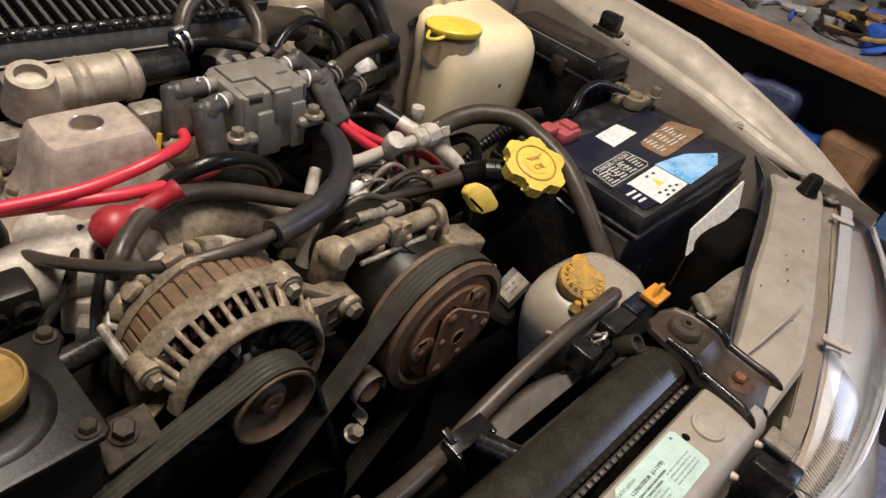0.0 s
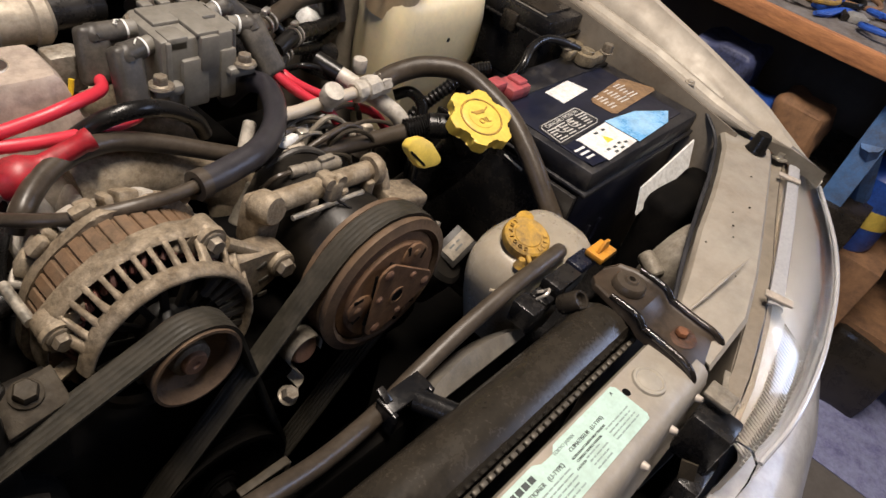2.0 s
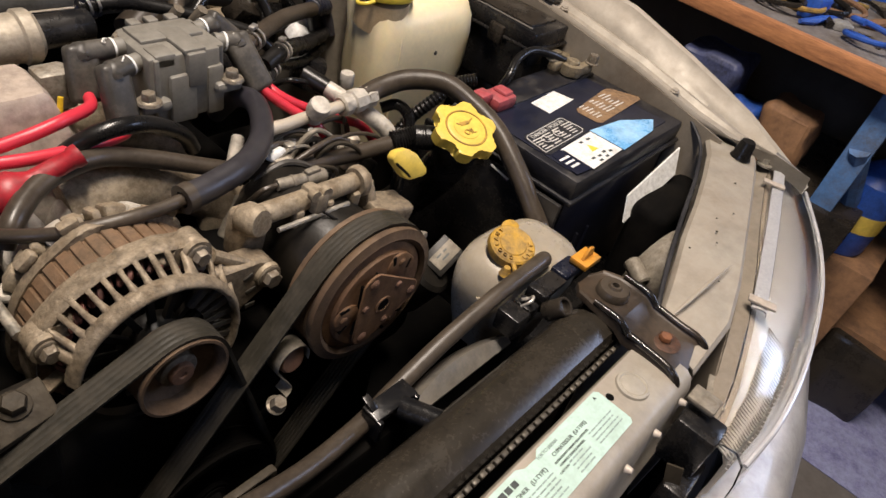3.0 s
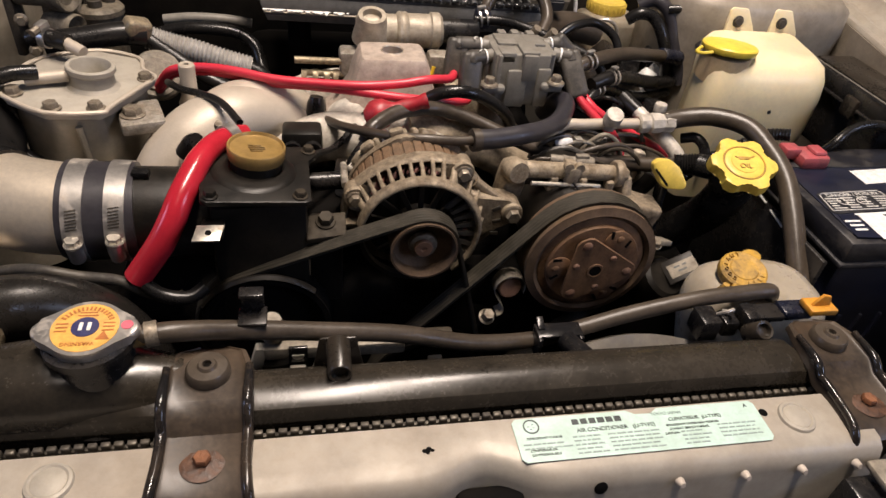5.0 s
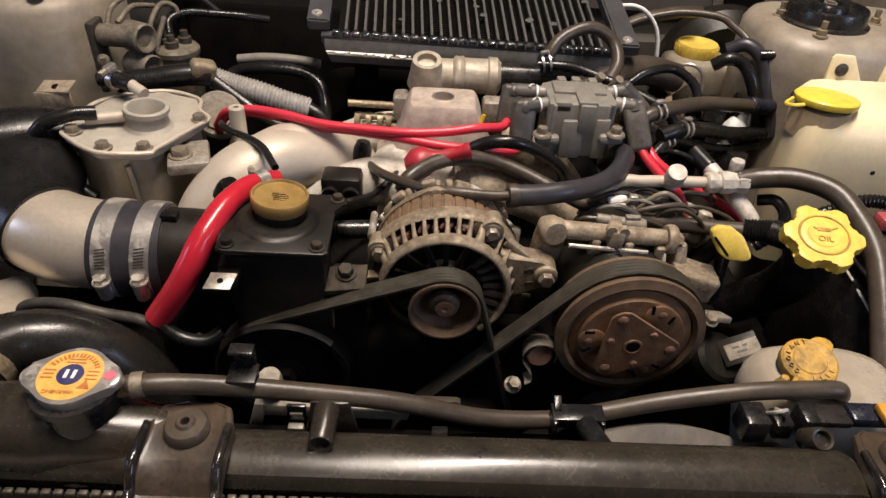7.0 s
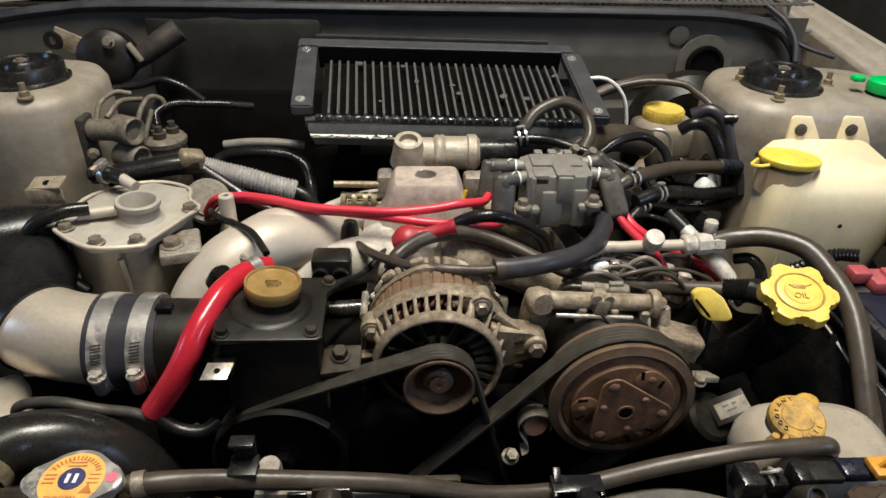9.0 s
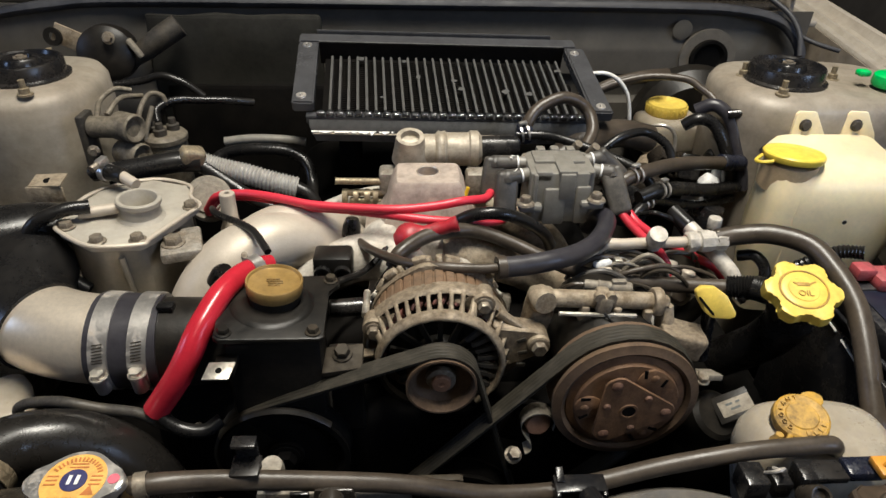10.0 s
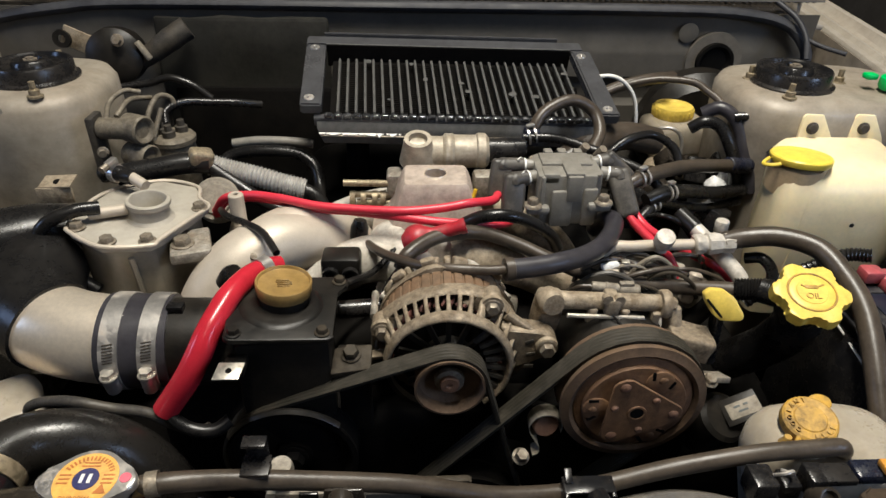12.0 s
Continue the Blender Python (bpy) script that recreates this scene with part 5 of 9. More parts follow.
# ---- the engine ----
def engine():
    e = thing("engine", (-0.03, 0.40, 0.28), "dusty flat engine with cast alloy manifold", "engine")
    # block, heads and timing cover coloured near-black for the shade they sit in
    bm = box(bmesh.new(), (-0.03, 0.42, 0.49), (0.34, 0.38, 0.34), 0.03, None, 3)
    part("block", rough_up(bm, 0.004, 30), M["black_and_shade"], e)
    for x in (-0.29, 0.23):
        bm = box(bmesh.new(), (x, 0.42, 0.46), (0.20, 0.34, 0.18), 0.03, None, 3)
        part("cylinder_head", bm, M["black_and_shade"], e)
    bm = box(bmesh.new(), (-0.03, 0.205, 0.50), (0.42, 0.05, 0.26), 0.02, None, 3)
    part("timing_cover", bm, M["black_and_shade"], e)
    # the manifold: a plenum, four runners, bosses
    bm = box(bmesh.new(), (-0.082, 0.395, 0.700), (0.10, 0.13, 0.06), 0.022, None, 3)
    man = part("plenum", rough_up(bm, 0.003, 60), M["white_alloy"], e, "pale cast alloy manifold")
    for sx in (-1, 1):
        for y in (0.33, 0.44):
            pts = [(-0.082 + sx * 0.02, y, 0.705), (-0.082 + sx * 0.07, y, 0.708), (-0.082 + sx * 0.125, y - 0.01, 0.690), (-0.082 + sx * 0.165, y - 0.02, 0.645), (-0.082 + sx * 0.18, y - 0.02, 0.58)]
            part("runner", rough_up(tube(bmesh.new(), pts, (0.030, 0.026, 0.024, 0.024, 0.026), 18), 0.0015, 80), M["white_alloy"] if sx < 0 else M["dusty_alloy"], man)
            bm = box(bmesh.new(), (-0.082 + sx * 0.17, y - 0.02, 0.63), (0.06, 0.07, 0.014), 0.004)
            part("flange", bm, M["cast_alloy"], man)
    for c, r, ax in (((-0.128, 0.352, 0.716), 0.026, (-0.5, -0.2, 1)), ((-0.100, 0.322, 0.700), 0.022, (0.1, -0.5, 1)), ((-0.056, 0.318, 0.698), 0.020, (0.1, -0.6, 1)), ((-0.020, 0.325, 0.690), 0.018, (0.3, -0.5, 1))):
        bm = lathe(bmesh.new(), [(r * 1.15, -0.05), (r, -0.01), (r * 0.98, 0.006), (r * 0.75, 0.016), (r * 0.35, 0.021), (0, 0.022)], c, ax, 24)
        part("cast_dome", rough_up(bm, 0.0015, 70), M["white_alloy"], man)
    # riser with the round hole
    bm = bmesh.new()
    rows = []
    for hx, hy, z in [(0.072, 0.054, 0.712), (0.060, 0.046, 0.722), (0.047, 0.035, 0.745), (0.0415, 0.030, 0.768), (0.037, 0.027, 0.780), (0.034, 0.025, 0.783)]:
        ring = []
        for k in range(32):
            a = 2 * math.pi * k / 32
            c, s = math.cos(a), math.sin(a)
            q = (abs(c) ** 14 + abs(s) ** 14) ** (-1 / 14)
            ring.append(bm.verts.new((-0.079 + hx * c * q, 0.386 + hy * s * q, z)))
        rows.append(ring)
    inner = [bm.verts.new((-0.079 + 0.0115 * math.cos(2 * math.pi * k / 32), 0.388 + 0.0115 * math.sin(2 * math.pi * k / 32), 0.7835)) for k in range(32)]
    deep = [bm.verts.new((v.co.x, v.co.y, 0.765)) for v in inner]
    rows += [inner, deep]
    for a, b in zip(rows, rows[1:]):
        for k in range(32):
            bm.faces.new((a[k], a[(k + 1) % 32], b[(k + 1) % 32], b[k]))
    bm.faces.new(deep)
    part("riser", bm, M["pink_alloy"], e, "pinkish bare alloy housing with a round bore")
    part("riser_tip", lathe(bmesh.new(), [(0.0115, 0), (0.0122, 0.0012), (0.0130, 0)], (-0.079, 0.388, 0.7835), Z, 28), M["bright_alloy"], e)
    # throttle pipe behind it
    bm = bmesh.new()
    lathe(bm, [(0, 0), (0.014, 0), (0.018, 0.004), (0.018, 0.046), (0.0205, 0.048), (0.0215, 0.050), (0.0205, 0.052), (0.0205, 0.055), (0.0215, 0.057), (0.0205, 0.059), (0.0195, 0.060), (0.0195, 0.085), (0.0215, 0.087), (0.0215, 0.096), (0.019, 0.098), (0.017, 0.10), (0, 0.10)], (-0.115, 0.445, 0.785), X, 28)
    th = part("throttle_pipe", rough_up(bm, 0.001, 90), M["throttle_alloy"], e, "dusty alloy throttle pipe")
    part("boss", lathe(bmesh.new(), [(0.022, 0), (0.018, 0.02), (0.016, 0.032), (0.011, 0.032), (0.010, 0.022), (0, 0.022)], (-0.098, 0.440, 0.776), (0, -0.3, 1), 24), M["throttle_alloy"], th)
    part("dark_coupler", rod(bmesh.new(), (-0.018, 0.447, 0.786), (0.030, 0.450, 0.785), 0.014, n=18, bevel=0.002), M["black_plastic"], th)
    bm = bmesh.new()
    box(bm, (-0.10, 0.430, 0.752), (0.07, 0.03, 0.03), 0.005)
    box(bm, (-0.02, 0.415, 0.755), (0.028, 0.024, 0.034), 0.005)
    part("throttle_body", rough_up(bm, 0.002, 70), M["cast_alloy"], e)
    bm = bmesh.new()
    for x, z, l in ((-0.185, 0.756, 0.06), (-0.175, 0.741, 0.045), (-0.170, 0.731, 0.04)):
        rod(bm, (x, 0.42, z), (x + l, 0.42, z - 0.001), 0.004, n=10)
    for x in (-0.178, -0.165, -0.152, -0.142):
        lathe(bm, [(0, 0), (0.009, 0), (0.009, 0.006), (0, 0.006)], (x, 0.42, 0.736), X, 12)
    part("throttle_linkage", bm, M["brassy_bolt"], e, "small brass-coloured throttle linkage")
    for p in ((-0.132, 0.40, 0.729), (-0.036, 0.372, 0.727), (-0.13, 0.35, 0.722), (-0.032, 0.34, 0.715)):
        bolt(e, p, Z, 0.007, 0.007)
    # small cast lumps and plugs over the right bank
    rnd = random.Random(5)
    for k in range(30):
        x, y = -0.13 + 0.34 * rnd.random(), 0.235 + 0.12 * rnd.random()
        z = 0.660 + 0.052 * rnd.random()
        bm = bmesh.new()
        if rnd.random() < 0.5:
            box(bm, (x, y, z), (0.012 + 0.03 * rnd.random(), 0.012 + 0.02 * rnd.random(), 0.03), 0.004, pose(0, 0, 0, 20 * rnd.random(), 20 * rnd.random(), 90 * rnd.random()))
        else:
            rod(bm, (x, y, z - 0.02), (x + 0.03 * rnd.random(), y + 0.02 * rnd.random(), z + 0.012), 0.006 + 0.008 * rnd.random(), n=12, bevel=0.002)
        part("casting_boss", bm, M[("white_alloy", "satin_alloy", "dusty_alloy", "solenoid_alloy", "tank_and_shade")[k % 5]], e)
    for k, (x, y, z) in enumerate(((-0.10, 0.30, 0.70), (-0.06, 0.29, 0.705), (-0.03, 0.31, 0.695), (0.10, 0.29, 0.70), (0.125, 0.31, 0.715), (0.085, 0.27, 0.695))):
        bm = box(bmesh.new(), (x, y, z), (0.035, 0.030, 0.022), 0.006, pose(0, 0, 0, 15, 10 * k, 25 * k))
        part("bracket_lug", rough_up(bm, 0.003, 60, 1), M["white_alloy"], e, "")
    return e


engine()


def compressor():
    ax = V((0.0, -1, 0.0))
    c = V((0.087, 0.128, 0.684))
    k = thing("ac_compressor", (0.09, 0.20, 0.60), "rusty belt-driven compressor with a brown clutch pulley", "compressor")
    # body coloured black to paint the shaded space between bar and pulley
    part("body", rough_up(lathe(bmesh.new(), [(0, -0.14), (0.044, -0.14), (0.050, -0.13), (0.050, -0.05), (0.046, -0.042), (0, -0.042)], c, ax, 32), 0.002, 40), M["tank_and_shade"], k)
    prof = [(0.030, -0.040), (0.0605, -0.040), (0.0635, -0.038), (0.0635, -0.034)]
    for i in range(6):
        prof += [(0.0598, -0.0325 + i * 0.0036), (0.0622, -0.0309 + i * 0.0036)]
    prof += [(0.0640, -0.010), (0.0640, -0.006), (0.0600, -0.005), (0.0565, -0.0035), (0.0530, -0.006), (0.0530, -0.0105), (0.030, -0.0105)]
    part("pulley", lathe(bmesh.new(), prof, c, ax, 64, closed=True), M["pulley_iron"], k, "grooved brown pulley")
    part("coil_face", lathe(bmesh.new(), [(0, -0.012), (0.052, -0.012), (0.052, -0.007), (0.046, -0.0055), (0.046, -0.008), (0, -0.008)], c, ax, 48), M["rusty_iron"], k)
    plate = part("clutch_plate", lathe(bmesh.new(), [(0, 0.000), (0.020, 0.000), (0.0445, -0.002), (0.0455, -0.004), (0.0455, -0.0065), (0, -0.0065)], c, ax, 48), M["rusty_iron"], k, "rusty clutch plate")
    m = Matrix.Translation(c) @ frame_of(ax, X)
    # sprung triangular plate with clipped corners
    poly = []
    for j in range(3):
        for d, r in ((-13, 0.0385), (-5, 0.0405), (5, 0.0405), (13, 0.0385)):
            a = radians(116 + 120 * j + d)
            poly.append((r * math.cos(a), r * math.sin(a)))
    part("spring_plate", prism(bmesh.new(), poly, 0.0022, c + ax * 0.0030, ax, X, 0.0007, 1), M["rusty_iron"], k, "rusty triangular spring plate")
    for j in range(3):
        for a, r, rr, h, mt in ((116, 0.0325, 0.0050, 0.0052, "red_rust"), (44, 0.0205, 0.0036, 0.0052, "red_rust"), (60, 0.0375, 0.0046, 0.0, "rusty_iron")):
            a = radians(a + 120 * j)
            q = m @ V((r * math.cos(a), r * math.sin(a), h - 0.001))
            part("rivet", lathe(bmesh.new(), [(rr, 0), (rr * 0.92, 0.0016), (rr * 0.6, 0.0028), (0, 0.0031)], q, ax, 14), M[mt], plate)
        a = radians(60 + 120 * j)
        q = m @ V((0.0335 * math.cos(a), 0.0335 * math.sin(a), -0.0022))
        part("drive_tab", lathe(bmesh.new(), [(0.0125, 0), (0.0125, 0.0022), (0.0112, 0.0030), (0, 0.0030)], q, ax, 24), M["rusty_iron"], plate)
        for d in (-15.0, 15.0):
            t = a + radians(d)
            q = m @ V((0.0385 * math.cos(t), 0.0385 * math.sin(t), 0.0003))
            part("slot", box(bmesh.new(), q, (0.0085, 0.0028, 0.0012), 0, m.to_3x3().to_4x4() @ pose(0, 0, 0, 0, 0, math.degrees(t) + 20)), M["black_and_shade"], plate)
        # shadow line beside the raised plate, painted as a dark strip
        a = radians(176 + 120 * j)
        q = m @ V((0.0232 * math.cos(a), 0.0232 * math.sin(a), -0.0005))
        part("edge_shade", box(bmesh.new(), q, (0.0020, 0.052, 0.0024), 0, m.to_3x3().to_4x4() @ pose(0, 0, 0, 0, 0, math.degrees(a))), M["black_and_shade"], plate)
    part("hub_bore", lathe(bmesh.new(), [(0.0085, 0.005), (0.0080, 0.0062), (0.0062, 0.0062), (0.0058, 0.001), (0, 0.001)], c, ax, 20), M["rusty_iron"], plate)
    part("hub_hole", lathe(bmesh.new(), [(0.0058, 0.0056), (0, 0.0056)], c, ax, 16), M["black_and_shade"], plate)
    # the mount bar on top
    bar = rod(bmesh.new(), (0.018, 0.205, 0.7450), (0.128, 0.209, 0.7365), 0.0085, 0.0080, 14, 0.002)
    br = part("mount_bar", rough_up(bar, 0.0010, 110), M["dusty_alloy"], k, "dusty cast mount bar")
    bm = lathe(bmesh.new(), [(0, -0.010), (0.010, -0.010), (0.0120, -0.007), (0.0120, 0.006), (0.0105, 0.009), (0, 0.009)], (0.020, 0.204, 0.7440), (0.25, -1, 0.15), 20)
    part("round_end", rough_up(bm, 0.0012, 90), M["dusty_alloy"], br)
    part("end_block", rough_up(box(bmesh.new(), (0.020, 0.212, 0.728), (0.026, 0.022, 0.042), 0.006, pose(0, 0, 0, 0, 8, 4), 3), 0.0015, 80, 1), M["dusty_alloy"], br)
    part("lower_rail", rough_up(box(bmesh.new(), (0.075, 0.212, 0.7290), (0.090, 0.014, 0.013), 0.004, pose(0, 0, 0, 0, 5, 2), 2), 0.0015, 90, 1), M["bracket_brown"], br)
    yoke = bmesh.new()
    box(yoke, (0.0760, 0.203, 0.7420), (0.013, 0.022, 0.020), 0.003, pose(0, 0, 0, 0, 6, 2))
    rod(yoke, (0.0700, 0.199, 0.752), (0.0700, 0.193, 0.752), 0.005, n=10)
    rod(yoke, (0.0810, 0.199, 0.751), (0.0810, 0.193, 0.751), 0.005, n=10)
    part("yoke", rough_up(yoke, 0.0008, 110), M["dusty_alloy"], br)
    part("end_flange", rough_up(lathe(bmesh.new(), [(0, 0), (0.012, 0), (0.0135, 0.002), (0.0135, 0.007), (0.012, 0.009), (0, 0.009)], (0.124, 0.208, 0.737), (1, 0.03, -0.08), 18), 0.0008, 110), M["dusty_alloy"], br)
    bolt(br, (0.133, 0.2085, 0.7362), (1, 0.03, -0.08), 0.0065, 0.007, M["dusty_alloy"])
    for x, z in ((0.060, 0.722), (0.090, 0.720), (0.120, 0.716)):
        part("mount_leg", rough_up(box(bmesh.new(), (x, 0.207, z), (0.009, 0.016, 0.036), 0.003, pose(0, 0, 0, 8, 0, 0)), 0.0015, 80, 1), M["dusty_alloy"], k)
    bm = box(bmesh.new(), (0.152, 0.195, 0.703), (0.042, 0.030, 0.024), 0.0025, pose(0, 0, 0, 0, 12, -6), 2)
    part("port_block", rough_up(bm, 0.0020, 60, 3), M["alternator_alloy"], k, "pale cast port block")
    part("port_stub", rod(bmesh.new(), (0.140, 0.203, 0.708), (0.138, 0.212, 0.731), 0.009, n=16, bevel=0.002), M["dusty_alloy"], k)
    part("adjuster_rod", rod(bmesh.new(), (0.034, 0.1915, 0.7370), (0.106, 0.1940, 0.7310), 0.0022, n=8), M["zinc_plate"], br)
    part("wire_tail", tube(bmesh.new(), [(0.075, 0.190, 0.738), (0.085, 0.180, 0.731), (0.100, 0.168, 0.728)], 0.0012, 6), M["rubber"], k)
    for p in ((0.168, 0.20, 0.660), (0.150, 0.17, 0.648)):
        bolt(k, p, (0.1, -0.4, 1), 0.008, 0.008)


compressor()


def alternator():
    k = thing("alternator", (-0.073, 0.22, 0.63), "dusty alloy alternator with a slotted cooling front and brown stator", "alternator")
    c = V((-0.073, 0.152, 0.698))
    ax = V((0, -1, 0))
    m = Matrix.Translation(c) @ frame_of(ax, X)   # local z points to the front

    def P(r, a, h):
        return m @ V((r * math.cos(a), r * math.sin(a), h))
    def flatten(bm):
        """Draw the round shell in between the two ears, as the casting is."""
        back = m.inverted()
        for v in bm.verts:
            q = back @ v.co
            a, r = math.degrees(math.atan2(q.y, q.x)), math.hypot(q.x, q.y)
            f = math.sin(math.pi * (a - 58) / 94) ** 0.8 if 58 < a < 152 else 0
            if r > 0.0580 and f > 0:
                n = 0.0580 + (r - 0.0580) * (1 - 0.48 * f)
                v.co = m @ V((q.x * n / r, q.y * n / r, q.z))
        return bm
    # front housing: an outer shell and a front ring joined by ribs, with open slots between
    shell = [(0.0655, -0.0560), (0.0698, -0.0550), (0.0706, -0.0500), (0.0702, -0.0440), (0.0688, -0.0405), (0.0668, -0.0395), (0.0654, -0.0415), (0.0650, -0.0520)]
    part("shell", rough_up(flatten(arc(bmesh.new(), shell, c, ax, -40, 186, 90, X)), 0.0008, 90), M["alternator_alloy"], k, "pale cast front shell", 60)
    ring = [(0.0528, -0.0250), (0.0570, -0.0250), (0.0592, -0.0220), (0.0588, -0.0175), (0.0570, -0.0135), (0.0552, -0.0120), (0.0536, -0.0125), (0.0525, -0.0155)]
    part("front_ring", rough_up(arc(bmesh.new(), ring, c, ax, -52, 170, 70, X), 0.0006, 120), M["alternator_alloy"], k, "", 60)
    # lower arc of the same ring, its shade put into a black colour
    part("ring_shade", arc(bmesh.new(), [(0.0530, -0.025), (0.0570, -0.025), (0.0570, -0.017), (0.0530, -0.017)], c, ax, 170, 308, 40, X), M["tank_and_shade"], k)

    def rib(angle, half):
        a = radians(angle)
        rows = [[P(r, a - half * q, h - 0.0015), P(r, a - half * q * 0.55, h + 0.0006), P(r, a + half * q * 0.55, h + 0.0006), P(r, a + half * q, h - 0.0015)]
                for r, h, q in ((0.0692, -0.0430, 1.5), (0.0680, -0.0390, 1.05), (0.0660, -0.0340, 0.9), (0.0630, -0.0280, 0.9), (0.0600, -0.0220, 1.05), (0.0575, -0.0165, 1.6))]
        part("cooling_rib", rough_up(flatten(sheet(bmesh.new(), rows, 0.0055, P(0, 0, -1) - P(0, 0, 0))), 0.0006, 150), M["alternator_alloy"], k, "", 60)
    for j in range(9):
        rib(72 + 9.3 * j, 0.030)
    rib(62, 0.050)
    rib(154, 0.055)
    for j in range(6):
        rib(44 - 12.5 * j, 0.026)
    # foot below the left ear
    foot = bmesh.new()
    box(foot, P(0.0640, radians(177), -0.030), (0.026, 0.006, 0.009), 0.002, m.to_3x3().to_4x4() @ pose(0, 0, 0, 0, 35, -28))
    part("foot", rough_up(foot, 0.0006, 120), M["alternator_alloy"], k)
    # spokes of the dark inner cover, with open gaps on the right
    for j in range(9):
        a = radians(48 - 13 * j)
        bm = sheet(bmesh.new(), [[P(0.034, a - 0.055, -0.0185), P(0.034, a + 0.055, -0.0185)], [P(0.0540, a - 0.045, -0.0165), P(0.0540, a + 0.045, -0.0165)]], 0.004, P(0, 0, -1) - P(0, 0, 0))
        part("cover_spoke", bm, M["valve_brown"], k)
    # hub, spokes and fan inside
    part("front_hub", lathe(bmesh.new(), [(0, -0.014), (0.018, -0.014), (0.021, -0.020), (0.022, -0.034), (0, -0.034)], c, ax, 32), M["tank_and_shade"], k)
    for j in range(14):
        a = 2 * math.pi * (j + 0.5) / 14
        bm = bmesh.new()
        sheet(bm, [[P(0.019, a - 0.12, -0.024), P(0.019, a + 0.12, -0.024)], [P(0.046, a - 0.05, -0.027), P(0.046, a + 0.05, -0.027)]], 0.004, P(0, 0, -1) - P(0, 0, 0))
        part("spoke", bm, M["tank_and_shade"], k)
    part("fan_disc", lathe(bmesh.new(), [(0, -0.040), (0.050, -0.040), (0.050, -0.044), (0, -0.044)], c, ax, 40), M["black_and_shade"], k)
    for j in range(30):
        a = radians(-20 + 7 * j)
        bm = tube(bmesh.new(), [P(0.0535, a, -0.050), P(0.0550, a + 0.02, -0.042), P(0.0530, a + 0.07, -0.038), P(0.0500, a + 0.06, -0.041)], 0.0021, 6, 3)
        part("winding", bm, M["copper"], k, "red copper winding behind the slots")
    # laminated stator
    st = part("stator", lathe(bmesh.new(), [(0.050, -0.076), (0.0625, -0.076), (0.0625, -0.048), (0.050, -0.048)], c, ax, 64, closed=True), M["stator_iron"], k, "brown laminated stator")
    for j in range(40):
        a = 2 * math.pi * j / 40
        part("stator_tooth", box(bmesh.new(), P(0.0628, a, -0.062), (0.0030, 0.0080, 0.027), 0.0008, m.to_3x3().to_4x4() @ pose(0, 0, 0, 0, 0, math.degrees(a)), 1), M["stator_iron"], st)
    poly = []
    for j in range(96):
        a = 2 * math.pi * j / 96
        r = 0.0655 + 0.0075 * max(0, math.cos(2.5 * (a - radians(62)))) ** 6 + 0.0035 * max(0, math.cos(4 * (a - radians(100)))) ** 3
        poly.append((r * math.cos(a), r * math.sin(a)))
    part("rear_flange", rough_up(prism(bmesh.new(), poly, 0.008, m @ V((0, 0, -0.083)), ax, X, 0.002, 2), 0.0006, 90), M["alternator_alloy"], k, "wavy cast rear flange")
    # housing darkened so that the spaces between ribs look shaded
    part("rear_housing", rough_up(lathe(bmesh.new(), [(0, -0.108), (0.044, -0.108), (0.056, -0.100), (0.0620, -0.090), (0.0635, -0.080), (0.0615, -0.075), (0.05, -0.075)], c, ax, 48), 0.0012, 70), M["bracket_brown"], k, "rear housing coloured dark like the shaded gaps between ribs")
    for j in range(13):
        a = radians(20 + 11.5 * j)
        rear = box(bmesh.new(), P(0.0600, a, -0.0945), (0.012, 0.0065 + 0.004 * (j % 3), 0.016), 0.0025, m.to_3x3().to_4x4() @ pose(0, 0, 0, 0, 25, math.degrees(a)))
        part("rear_rib", rough_up(rear, 0.0012, 110), M["dusty_alloy"] if j % 4 else M["white_alloy"], k)
    # lugs
    def lug(angle, reach, wide, front=-0.05, back=-0.066, bolt_r=0.007, mt="alternator_alloy"):
        bm = bmesh.new()
        a = radians(angle)
        poly = [(0.050, -wide * 2.1), (reach - 0.006, -wide), (reach + 0.004, -wide * 0.7), (reach + 0.008, 0), (reach + 0.004, wide * 0.7), (reach - 0.006, wide), (0.050, wide * 2.1)]
        poly = [(x * math.cos(a) - y * math.sin(a), x * math.sin(a) + y * math.cos(a)) for x, y in poly]
        prism(bm, poly, front - back, m @ V((0, 0, back)), ax, X, 0.004, 3)
        part("lug", rough_up(bm, 0.0008, 120), M[mt], k)
        p = P(reach - 0.003, a, front)
        part("lug_boss", lathe(bmesh.new(), [(0.0105, 0), (0.010, 0.004), (0, 0.004)], p, ax, 18), M["dusty_alloy"], k)
        bolt(k, p + ax * 0.004, ax, bolt_r, 0.007, M["bolt_steel"])
    lug(9, 0.093, 0.0135, -0.028, -0.048, 0.0072)
    lug(55, 0.0695, 0.011, -0.037, -0.054, 0.0058)
    lug(155, 0.0680, 0.011, -0.038, -0.054, 0.0058)
    # webs of the right-hand arm
    for a0, a1, r0, r1 in ((38, 12, 0.066, 0.088), (-28, 4, 0.066, 0.084)):
        q0, q1 = P(r0, radians(a0), -0.040), P(r1, radians(a1), -0.032)
        part("web", rough_up(rod(bmesh.new(), q0, q1, 0.0050, 0.0042, 10), 0.0006, 120), M["alternator_alloy"], k)
    for j in range(3):
        q = P(0.0755, radians(14 - 11 * j), -0.0276)
        part("pocket", box(bmesh.new(), q, (0.0085, 0.0042, 0.0014), 0.0006, m.to_3x3().to_4x4() @ pose(0, 0, 0, 0, 0, 25 - 14 * j)), M["valve_brown"], k)
